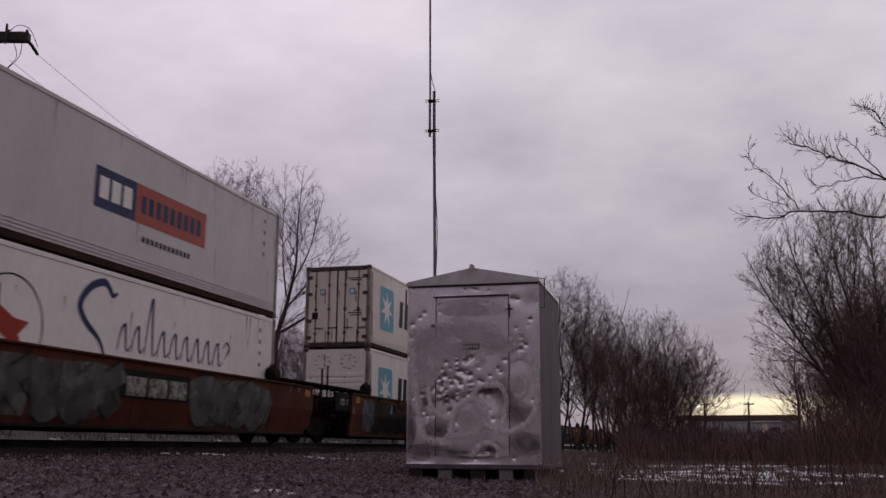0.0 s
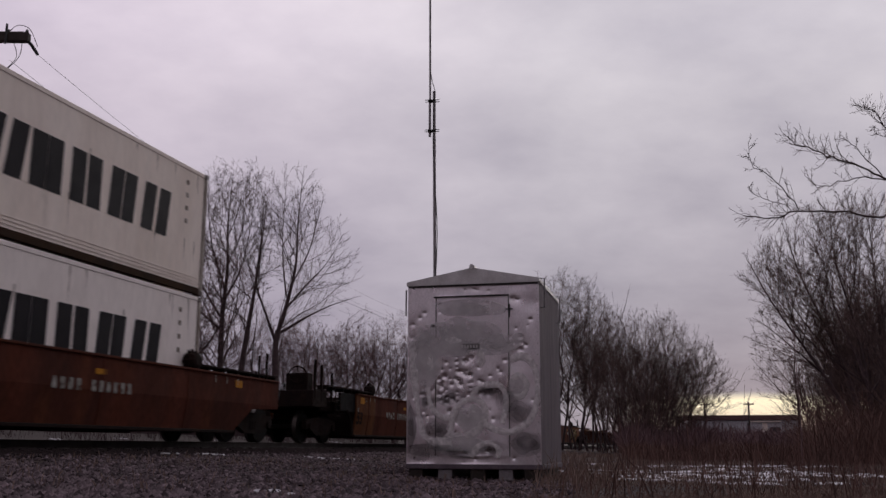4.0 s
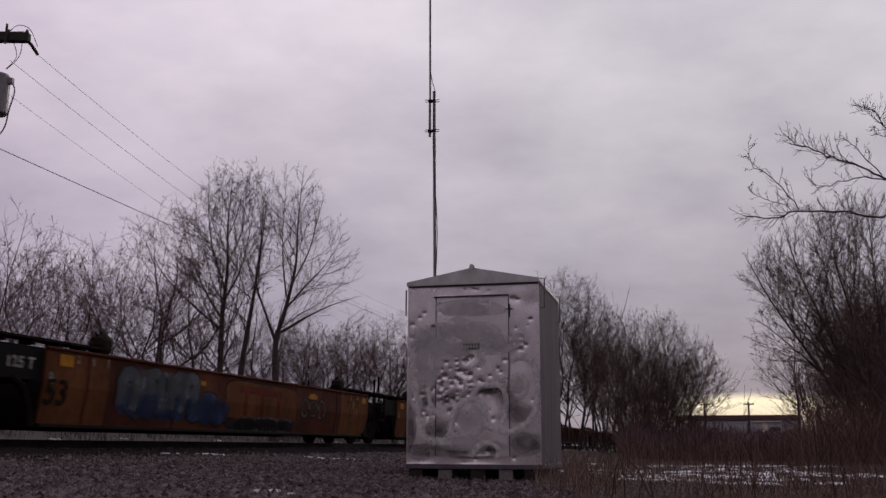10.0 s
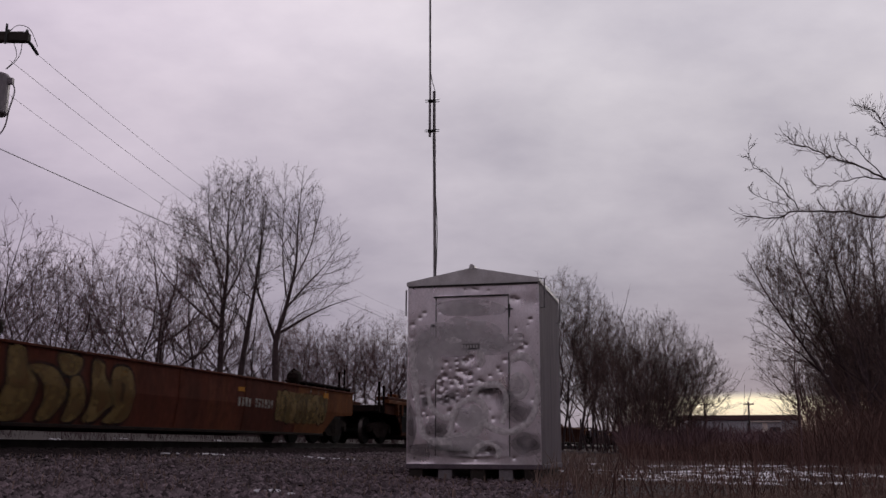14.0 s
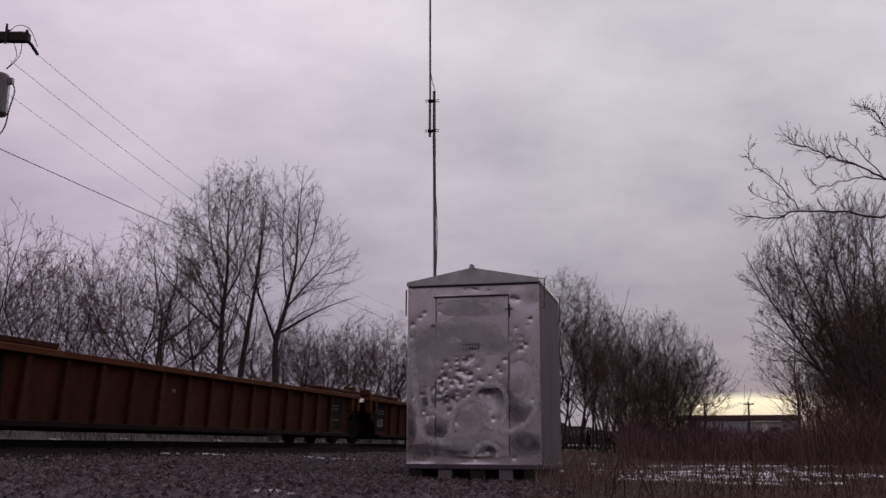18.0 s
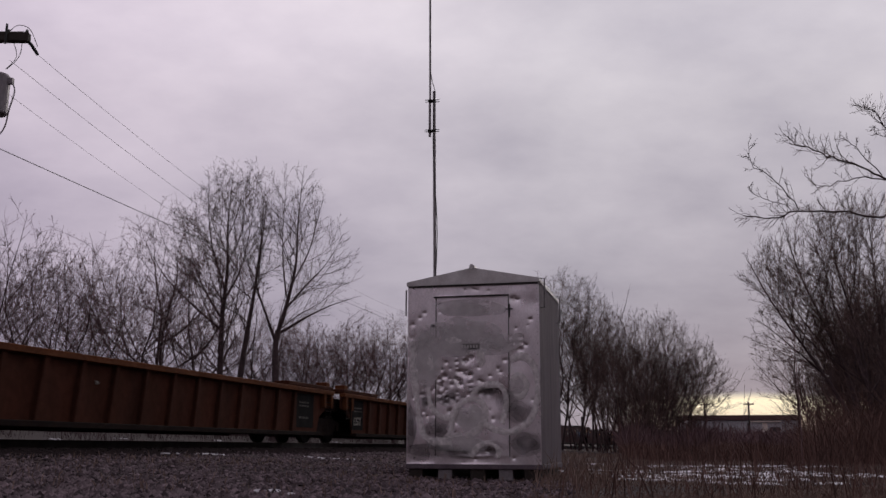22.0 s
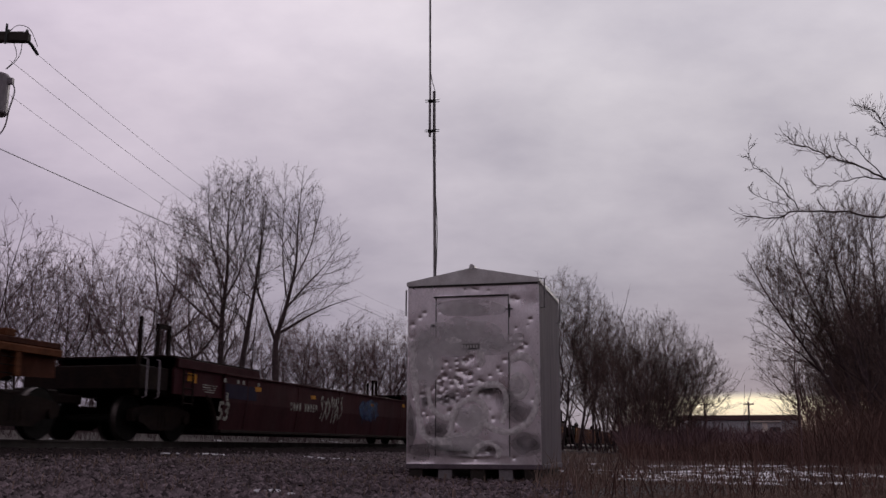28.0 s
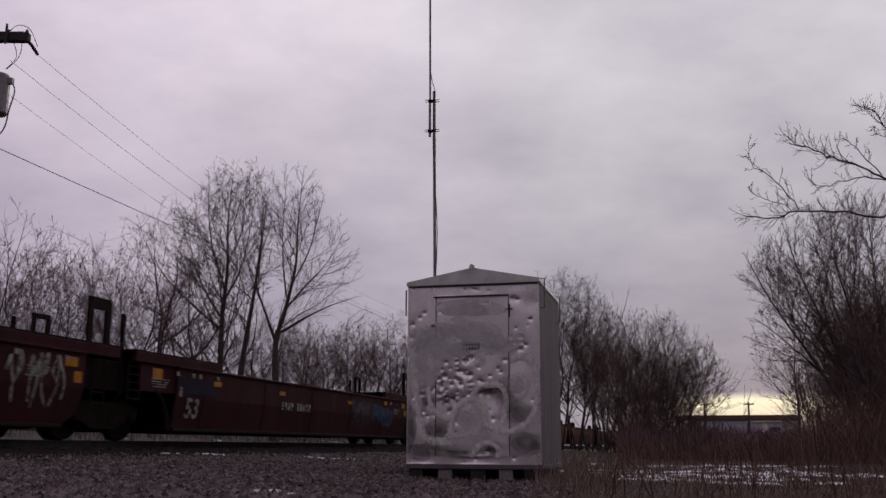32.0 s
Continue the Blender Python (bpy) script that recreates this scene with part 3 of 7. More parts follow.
def locker(parent, x, top, mat):
    for y in (-1.32, 1.32):
        ys = [y - 0.17, y - 0.14, y - 0.05, y + 0.05, y + 0.14, y + 0.17]
        bm = tube(bmesh.new(), [(x, q, top + 0.20) for q in ys], [0.13, 0.21, 0.26, 0.26, 0.21, 0.13], 9)
        box(bm, x - 0.15, x + 0.15, y - 0.12, y + 0.12, top - 0.06, top + 0.12)
        for k in range(5):
            w = 0.5 + 0.55 * k
            tube(bm, [(x + 0.22 * math.cos(w), y, top + 0.20 + 0.22 * math.sin(w)), (x + 0.31 * math.cos(w), y, top + 0.20 + 0.31 * math.sin(w))], 0.03, 5)
        part("connector_box", bm, mat, parent, "dark steel connector storage box")


def ladder(parent, x, z0, z1, y):
    bm = bmesh.new()
    for dx in (-0.2, 0.2):
        tube(bm, [(x + dx, y, z0), (x + dx, y, z1)], 0.018, 6)
    for i in range(5):
        z = z0 + (z1 - z0) * (i + 0.3) / 5
        tube(bm, [(x - 0.2, y, z), (x + 0.2, y, z)], 0.014, 6)
    part("ladder", bm, M["grime"], parent)


def end_frame(car, x, way, skin, inner=0.55, top=1.35):
    """The platform of a car over a truck: a deck beam, bulkhead, struts, ladder."""
    a, b = sorted((x - way * 0.35, x + way * 1.95))
    part("deck_beam", boxed(a, b, -1.15, 1.15, 0.95, top, bev=0.02), M["grime"], car)
    part("draft_sill", boxed(a, b, -0.35, 0.35, 0.68, 0.95), M["grime"], car)
    for y in (-1.42, 1.42):
        a2, b2 = sorted((x + way * inner, x + way * 1.95))
        part("end_plate", boxed(a2, b2, y - 0.03, y + 0.03, 1.00, 1.66), M[skin], car, "" if skin != "plate" else "dark painted end plate")
        arc = smooth_path([(x + way * 1.15, 1.02), (x + way * 1.42, 0.86), (x + way * 1.62, 0.55), (x + way * 1.70, 0.22)], 4)
        bm = bmesh.new()
        tube(bm, [(px, y, pz) for px, pz in arc], 0.07, 6)
        part("strut", bm, M["grime"], car)
    ladder(car, x + way * 0.30, 0.75, 1.65, -1.48)


def brake_end(car, x, top, stand=True):
    """The hand brake end of a car: a brake stand with its wheel, rail posts and hoses on the platform."""
    if stand:
        part("brake_stand", boxed(x + 0.30, x + 0.72, -1.05, -0.35, top - 0.05, top + 0.62, bev=0.03), M["grime"], car)
        bm = bmesh.new()
        c = Vector((x + 0.24, -0.75, top + 0.55))
        ring = [c + Vector((0, 0.28 * math.cos(w), 0.28 * math.sin(w))) for w in np.linspace(0, 2 * math.pi, 17)]
        tube(bm, ring, 0.022, 6)
        for w in (0.0, math.pi / 2):
            d = Vector((0, 0.28 * math.cos(w), 0.28 * math.sin(w)))
            tube(bm, [c - d, c + d], 0.014, 5)
        part("brake_wheel", bm, M["grime"], car, "spoked hand brake wheel")
    for px, h in ((x + 0.12, 1.05), (x + 0.62, 0.90), (x + 1.45, 0.70)):
        part("rail_post", boxed(px - 0.035, px + 0.035, -1.40, -1.33, top - 0.35, top + h, bev=0.008), M["grime"], car)
    part("rail_bar", tube(bmesh.new(), [(x + 0.12, -1.365, top + 0.02), (x + 1.45, -1.365, top + 0.02)], 0.022, 6), M["grime"], car)
    for y0, z0 in ((-0.2, 0.25), (0.25, 0.32)):
        hose = smooth_path([(x + 0.5, y0, top), (x + 0.35, y0 - 0.1, top + z0), (x + 0.05, y0 - 0.15, top + z0 * 0.6), (x - 0.1, y0 - 0.1, top - 0.35)], 4)
        part("air_hose", tube(bmesh.new(), hose, 0.028, 6), M["cable"], car)


def side_plate(car, pts, mat, label=""):
    for y0, y1 in ((-1.50, -1.45), (1.45, 1.50)):
        part("side_plate", prism(bmesh.new(), pts, y0, y1), mat, car, label)


def smooth_well_car(u0, u1, skin, label, left_free=False, right_free=False, end_skin=None, hood=False):
    """One unit of an articulated well car with plain side plates, from truck to truck."""
    L = u1 - u0
    car = thing("well_car", label, "railway wagon", "train of well cars", m=car_pose(u0, 0.0))
    MOVING.append((car, u0, 0.0))
    end_skin = end_skin or skin
    x0, x1 = 1.90, L - 1.30
    if right_free:
        right = [(L - 1.7, 0.25), (L - 0.9, 0.80), (L + 0.55, 0.85), (L + 0.55, 1.64)]
    else:
        right = [(x1 - 0.45, 0.25), (x1 - 0.1, 0.45), (x1, 0.8), (x1, 1.64)]
    cut_l, cut_r = 3.75, L - 3.75
    side_plate(car, [(cut_l, 0.25), (cut_r, 0.25), (cut_r, 1.64), (cut_l, 1.64)], M[skin])
    side_plate(car, [(x0, 0.25), (cut_l, 0.25), (cut_l, 1.64), (x0, 1.64)], M[end_skin])
    side_plate(car, [(cut_r, 0.25)] + right + [(cut_r, 1.64)], M[end_skin])
    for y in (-1.49, 1.49):
        part("top_chord", boxed(x0, L + (0.55 if right_free else -1.3), y - 0.05, y + 0.05, 1.64, 1.70, bev=0.01), M[skin], car)
        part("bottom_sill", boxed(x0, L - 1.75, y * 0.945 - 0.05, y * 0.945 + 0.05, 0.20, 0.27, bev=0.01), M["grime"], car)
        for x in np.arange(x0 + 1.2, L - 2.0, 3.1):
            part("seam_strip", boxed(x - 0.03, x + 0.03, y - 0.022, y + 0.022, 0.27, 1.64), M[skin], car)
    part("floor", boxed(x0, L - 1.75, -1.33, 1.33, 0.24, 0.32), M["grime"], car)
    part("bulkhead", boxed(2.6, 2.68, -1.33, 1.33, 0.32, 1.6), M["grime"], car)
    part("bulkhead", boxed(L - 2.7, L - 2.62, -1.33, 1.33, 0.32, 1.6), M["grime"], car)
    end_frame(car, 0.0, 1, skin if hood else "plate", -0.25 if hood and left_free else 0.55, 1.64 if hood else 1.35)
    if left_free:
        truck(car, 0.0)
        part("end_sill", boxed(-1.45, -0.36, -1.38, 1.38, 1.05, 1.62, bev=0.02), M["grime"], car)
        coupler(car, -1.45, -1)
        if not hood:
            brake_end(car, -1.40, 1.62)
    truck(car, L)
    if right_free:
        part("end_sill", boxed(L - 1.3, L + 0.5, -1.38, 1.38, 0.95, 1.6, bev=0.02), M["grime"], car)
        coupler(car, L + 0.5, 1)
    else:
        part("deck_beam", boxed(L - 1.6, L - 0.05, -1.2, 1.2, 0.95, 1.64 if hood else 1.5, bev=0.02), M["grime"], car)
        ladder(car, L - 0.75, 0.6, 1.66, -1.40)
    ends = ((-0.5, 3.75), (L - 3.75, L + (0.5 if right_free else -0.1)))
    for k, (a, b) in enumerate(ends):
        if hood:
            for y in (-1.46, 1.46):
                part("end_hood", boxed(max(a, -0.2 if left_free else 0.3), b if right_free else min(b, L - 0.25), y - 0.05, y + 0.05, 1.66, 1.90, bev=0.012), M[skin], car)
            part("hood_deck", boxed(a if left_free else max(a, 0.25), b if right_free else min(b, L - 0.2), -1.5, 1.5, 1.90, 1.94), M["grime"], car)
        else:
            walkway(car, a, b, 1.70)
            locker(car, b - 0.1 if k == 0 else a + 0.1, 1.72, M["grime"])
    if not hood:
        for x, s in ((L - 0.35, -1), (0.35, 1)):
            pts = [(x - 0.22, s * 1.46, 2.15), (x - 0.22, s * 1.46, 0.80), (x + 0.22, s * 1.46, 0.80), (x + 0.22, s * 1.46, 2.25)]
            part("grab_loop", tube(bmesh.new(), pts, 0.03, 6), M["grime"], car)
    else:
        for x, s in ((L - 0.72, -1.3), (1.1, -0.3) if left_free else (0.95, 1.3)):
            w, t = (0.34, 0.13) if x > L / 2 else (0.28, 0.09)
            bm = boxed(x - w, x - w + t, s - 0.04, s + 0.04, 1.66, 2.66, bev=0.01)
            box(bm, x + w - t, x + w, s - 0.04, s + 0.04, 1.66, 2.66)
            box(bm, x - w + t, x + w - t, s - 0.035, s + 0.035, 2.44 if x > L / 2 else 2.56, 2.66)
            part("end_arch", bm, M["grime"], car)
        for x, y in ((L + 0.3, -1.15), (-1.4, -1.3) if left_free else (0.1, 1.3)):
            part("thin_post", boxed(x - 0.035, x + 0.035, y - 0.035, y + 0.035, 0.9, 2.5), M["grime"], car)
        for x in (-1.4, -0.95) if left_free else (L - 0.5,):
            part("grab_iron", tube(bmesh.new(), [(x, -1.44, 0.85), (x, -1.52, 0.88), (x, -1.52, 1.75), (x, -1.44, 1.78)], 0.016, 6), M["can"], car)
        for k in range(4):
            part("data_line", patch(bmesh.new(), [(0.95 + 0.03 * k, 1.30 - 0.06 * k), (1.65 - 0.05 * k, 1.30 - 0.06 * k), (1.65 - 0.05 * k, 1.325 - 0.06 * k), (0.95 + 0.03 * k, 1.325 - 0.06 * k)], -1.458), M["lettering"], car)
            part("data_line", patch(bmesh.new(), [(L - 2.9, 1.25 - 0.06 * k), (L - 2.2 - 0.08 * k, 1.25 - 0.06 * k), (L - 2.2 - 0.08 * k, 1.275 - 0.06 * k), (L - 2.9, 1.275 - 0.06 * k)], -1.512), M["lettering"], car)
        for x in (1.85, 2.5, 2.8, 3.6, L - 3.2, L - 2.6, L - 1.9):
            part("stencil_mark", patch(bmesh.new(), [(x, 1.45), (x + 0.12, 1.45), (x + 0.12, 1.56), (x, 1.56)], -1.512), M["lettering"], car)
        part("blue_panel", patch(bmesh.new(), [(1.95, 1.02), (3.6, 1.02), (3.6, 1.42), (1.95, 1.42)], -1.5115), M["dim_blue"], car)
    y = -1.512
    # reflective panels along the side
    for x, z, w, h in ((0.3 if hood and left_free else 1.0 if hood else 2.25, 1.33, 0.38, 0.24), (L - 1.9, 1.35, 0.36, 0.2), (L * 0.36, 1.28, 0.34, 0.12), (L * 0.62, 1.26, 0.34, 0.12)) + (((L - 1.62, 1.02, 0.22, 0.24), (3.5, 1.30, 0.34, 0.13), (L - 3.9, 1.40, 0.26, 0.14)) if hood else ()):
        part("yellow_panel", patch(bmesh.new(), [(x, z), (x + w, z), (x + w, z + h), (x, z + h)], y if x > 1.9 else y + 0.055), M["yellow"], car)
    part("data_tag", patch(bmesh.new(), [(2.0, 0.95), (2.1, 0.95), (2.1, 1.2), (2.0, 1.2)], y), M["lettering"], car)
    for k in range(3) if not hood else ():
        for x in (2.75 + 0.45 * k, L - 2.9 + 0.55 * k):
            part("tick_mark", patch(bmesh.new(), [(x, 1.42), (x + 0.04, 1.42), (x + 0.04, 1.60), (x, 1.60)], y), M["lettering"], car)
    return car


def ribbed_well_car(u0, u1, label, left_free=False, right_free=False):
    """One unit of an articulated well car with outside posts and an orange top chord."""
    L = u1 - u0
    car = thing("ribbed_well_car", label, "railway wagon", "train of well cars", m=car_pose(u0, 0.0))
    MOVING.append((car, u0, 0.0))
    lo, hi = (-0.5 if left_free else 0.45), L + (0.5 if right_free else -0.45)
    body = [(1.5, 0.25), (L - 1.5, 0.25), (L - 1.3, 0.75), (L - 0.7, 1.05), (hi, 1.10), (hi, 1.58), (lo, 1.58), (lo, 1.10), (0.7, 1.05), (1.3, 0.75)]
    for y0, y1 in ((-1.40, -1.35), (1.35, 1.40)):
        part("side_sheet", prism(bmesh.new(), body, y0, y1), M["rib"], car)
    posts = [2.95 + 1.05 * i for i in range(int((L - 5.6) / 1.05) + 1)]
    for s in (-1, 1):
        for x in posts:
            a, b = sorted((s * 1.40, s * 1.50))
            bm = prism(bmesh.new(), [(x - 0.05, 1.55), (x + 0.05, 1.55), (x + 0.05, 0.30), (x - 0.20, 0.30)], a, b)
            part("side_post", bm, M["rib"], car)
        a, b = sorted((s * 1.34, s * 1.54))
        part("top_chord", boxed(lo, hi, a, b, 1.56, 1.72, bev=0.015), M["chord"], car, "orange rusted top chord")
        part("bottom_sill", boxed(1.5, L - 1.5, a, b, 0.20, 0.31, bev=0.01), M["grime"], car)
        for x0, x1 in ((1.45, 2.45), (L - 2.95, L - 1.75)):
            y = s * 1.412
            bm = boxed(x0, x1, min(y, y - s * 0.01), max(y, y - s * 0.01), 0.42, 1.50)
            part("end_panel", bm, M["plate"], car, "black lettered data panel")
        for x in (0.62, 1.15, L - 1.15, L - 0.62):
            part("end_post", boxed(x - 0.07, x + 0.07, a, b, 1.05, 1.56, bev=0.01), M["chord"], car)
    for x0, x1 in ((lo, 3.7), (L - 3.7, hi)):
        for s in (-1, 1):
            a, b = sorted((s * 1.05, s * 1.50))
            part("end_cap", boxed(x0, x1, a, b, 1.74, 1.88, bev=0.02), M["rib"], car)
            part("cap_rim", boxed(x0, x1, a, b, 1.72, 1.74), M["chord"], car)
    part("floor", boxed(1.5, L - 1.5, -1.34, 1.34, 0.24, 0.32), M["grime"], car)
    for x, way in ((0.0, 1), (L, -1)):
        a, b = sorted((x + way * 0.3, x + way * 2.0))
        part("deck_beam", boxed(a, b, -1.2, 1.2, 0.98, 1.5, bev=0.02), M["grime"], car)
        part("bulkhead", boxed(x + way * 2.0 - 0.04, x + way * 2.0 + 0.04, -1.34, 1.34, 0.32, 1.55), M["grime"], car)
        ladder(car, x + way * 0.85, 0.7, 1.56, -1.50)
        part("end_tower", boxed(x + way * 0.75 - 0.14, x + way * 0.75 + 0.14, -1.45, -1.1, 1.88, 2.05, bev=0.02), M["chord"], car)
    if left_free:
        truck(car, 0.0)
        coupler(car, -0.5, -1)
        part("end_platform", boxed(-1.25, 0.4, -1.30, 1.30, 1.15, 1.45, bev=0.02), M["grime"], car)
        brake_end(car, -1.20, 1.45, False)
    truck(car, L)
    if right_free:
        coupler(car, L + 0.5, 1)
    y = -1.425
    for x0, n, z in ((1.6, 3, 1.15), (1.6, 4, 1.02), (L - 2.8, 4, 1.15), (L - 2.8, 4, 1.02), (L - 2.8, 3, 0.66)):
        bars("data_line", x0, x0 + 0.7, z, z + 0.06, n, y, M["dim_lettering"], car, 0.25)
    bm = bmesh.new()
    disc(bm, (posts[4] + 0.5, -1.41, 1.10), (0, 1, 0), 0.05, 0.02, 10)
    part("reflector", bm, M["lettering"], car)
    return car


def letters(parent, name, x0, x1, z0, z1, n, y, mat, label, gap=0.22):
    """Plain blocks in the size and colour of large lettering."""
    return bars(name, x0, x1, z0, z1, n, y, mat, parent, gap, label)


def container(u0, z0, skin, label, doors=None, edge="steel_edge"):
    """A forty-foot high-cube box with corner castings, rails and, at its leading end, doors or a machinery front."""
    L, W, H = 12.192, 2.438, 2.896
    c = thing("shipping_container", label, "container", "stacked containers", m=car_pose(u0, 0.0, z0))
    MOVING.append((c, u0, z0))
    part("body", boxed(0.07, L - 0.07, -W / 2 + 0.02, W / 2 - 0.02, 0.14, H - 0.03, bev=0.01), M[skin], c)
    for y in (-1, 1):
        yo = y * (W / 2 - 0.06)
        part("top_rail", boxed(0.17, L - 0.17, yo - 0.055, yo + 0.055, H - 0.10, H - 0.006, bev=0.01), M[skin], c)
        part("bottom_rail", boxed(0.17, L - 0.17, yo - 0.055, yo + 0.055, 0.02, 0.17, bev=0.01), M["dark_gap"], c)
        bm = bmesh.new()
        for k in range(3):
            box(bm, 0.2, L - 0.2, yo + y * 0.045, yo + y * 0.052, 0.23 + 0.07 * k, 0.265 + 0.07 * k)
        part("side_bead", bm, M[skin], c)
        for x in (0.0, L):
            xi = x + (0.08 if x == 0 else -0.08)
            part("corner_post", boxed(xi - 0.075, xi + 0.075, yo - 0.056, yo + 0.056, 0.11, H - 0.11, bev=0.012), M[edge], c)
            for z in (0.0, H - 0.118):
                part("corner_casting", boxed(min(x, x + (0.178 if x == 0 else -0.178)), max(x, x + (0.178 if x == 0 else -0.178)), yo - 0.102 if y > 0 else yo - 0.06, yo + 0.06 if y > 0 else yo + 0.102, z, z + 0.118, bev=0.012), M["door_frame"], c)
    if doors == "doors":
        part("door_header", boxed(0.0, 0.06, -1.05, 1.05, H - 0.17, H - 0.02, bev=0.01), M["door_frame"], c)
        part("door_sill", boxed(0.0, 0.06, -1.05, 1.05, 0.02, 0.16, bev=0.01), M["door_frame"], c)
        for s in (-1, 1):
            a, b = sorted((s * 0.02, s * 1.08))
            dr = part("door", boxed(0.005, 0.05, a, b, 0.18, H - 0.19, bev=0.012), M[skin], c, "white double-leaf container door")
            part("door_gasket", boxed(0.0, 0.052, s * 0.01 - 0.012 + s * 0.005, s * 0.01 + 0.012 + s * 0.005, 0.18, H - 0.19), M["dark_gap"], c)
            for y in (s * 0.30, s * 0.80):
                part("lock_rod", tube(bmesh.new(), [(-0.025, y, 0.10), (-0.025, y, H - 0.10)], 0.019, 8), M["door_frame"], dr)
                for z in (0.14, 0.5, 1.35, 2.2, H - 0.14):
                    part("rod_guide", boxed(-0.05, 0.005, y - 0.05, y + 0.05, z - 0.035, z + 0.035), M["door_frame"], dr)
                part("door_handle", boxed(-0.05, -0.03, y - 0.30, y + 0.02, 0.66, 0.70), M["door_frame"], dr)
            for z in (0.35, 0.95, 1.9, 2.5):
                a, b = sorted((s * 0.95, s * 1.14))
                part("hinge", boxed(-0.03, 0.01, a, b, z - 0.06, z + 0.06, bev=0.008), M["door_frame"], dr)
            part("blue_label", boxed(0.0, 0.004, s * 0.55 - 0.11, s * 0.55 + 0.11, 1.86, 2.08), M["sky_blue"], dr)
            part("label_centre", boxed(-0.004, 0.0, s * 0.55 - 0.06, s * 0.55 + 0.06, 1.91, 2.03), M["white_low"], dr)
        for k, w in enumerate((0.55, 0.42, 0.3, 0.5, 0.4)):
            z = 2.42 - 0.07 * k if k < 2 else 1.42 - 0.08 * k
            part("data_line", boxed(-0.001, 0.004, -0.92, -0.92 + w, z, z + 0.035), M["ink"], c)
        part("vent_plate", boxed(0.0, 0.005, 0.72, 0.94, 1.0, 1.24), M["ink"], c)
    elif doors == "machinery":
        part("front_frame", boxed(0.0, 0.04, -1.1, 1.1, 0.12, H - 0.12), M["white_low"], c)
        for k in range(5):
            part("louvre", boxed(-0.02, 0.01, -1.02, 1.02, 1.10 + 0.20 * k, 1.24 + 0.20 * k, bev=0.01), M["white_low"], c)
        for s in (-1, 1):
            for k in range(9):
                w = 2 * math.pi * k / 9 + s
                bm = box(bmesh.new(), -0.02, 0.0, s * 0.48 + 0.26 * math.cos(w) - 0.05, s * 0.48 + 0.26 * math.cos(w) + 0.05, 2.42 + 0.24 * math.sin(w) - 0.014, 2.42 + 0.24 * math.sin(w) + 0.014)
                part("fan_slot", bm, M["steel_edge"], c)
    else:
        part("front_panel", boxed(0.0, 0.05, -1.1, 1.1, 0.12, H - 0.1), M[skin], c)
    part("end_panel", boxed(L - 0.05, L, -1.1, 1.1, 0.12, H - 0.1), M[skin], c)
    # rust runs down the side
    rr = random.Random(int(u0 * 10 + z0 * 7))
    for k in range(16):
        x, top, ln = rr.uniform(0.3, L - 0.4) if k > 4 else L - rr.uniform(0.2, 2.2), rr.choice((2.78, 2.78, 2.2, 1.2)), rr.uniform(0.15, 0.8)
        part("rust_run", ribbon(bmesh.new(), smooth_path([(x, top), (x + rr.uniform(-0.03, 0.03), top - ln * 0.5), (x + rr.uniform(-0.03, 0.03), top - ln)], 3), lambda f: 0.05 * (1.1 - f), -W / 2 + 0.0178), M["rust_run"], c)
    if doors:
        for k in range(14):
            y, top, ln = rr.uniform(-1.05, 1.05), rr.choice((2.66, 2.0, 1.0, 0.6)), rr.uniform(0.1, 0.5)
            part("rust_run", boxed(-0.0045, -0.0040, y - 0.014, y + 0.014, max(top - ln, 0.2), top), M["rust_run"], c)
    for k in range(4):
        part("side_mark", patch(bmesh.new(), [(L - 0.95, 2.45 - 0.3 * k), (L - 0.83, 2.45 - 0.3 * k), (L - 0.83, 2.56 - 0.3 * k), (L - 0.95, 2.56 - 0.3 * k)], -W / 2 + 0.0172), M["steel_edge"], c)
    return c


def star_square(c, x0, x1, z0, z1, y):
    """A rounded pale blue square with a white seven-pointed shape."""
    r = 0.16
    pts = []
    for cx, cz, a0 in ((x1 - r, z1 - r, 0), (x0 + r, z1 - r, 90), (x0 + r, z0 + r, 180), (x1 - r, z0 + r, 270)):
        pts += [(cx + r * math.cos(radians(a0 + k * 22.5)), cz + r * math.sin(radians(a0 + k * 22.5))) for k in range(5)]
    part("blue_square", patch(bmesh.new(), pts, y), M["sky_blue"], c)
    cx, cz, k = (x0 + x1) / 2, (z0 + z1) / 2, (x1 - x0) * 0.42
    star = [(cx + (k if i % 2 == 0 else k * 0.38) * math.sin(i * math.pi / 7), cz + (k if i % 2 == 0 else k * 0.38) * math.cos(i * math.pi / 7)) for i in range(14)]
    part("white_star", patch(bmesh.new(), star, y - 0.003), M["white_low"], c)


WELL_Z = 0.37
UP_Z = WELL_Z + 2.896 + 0.03
YS = -1.2035


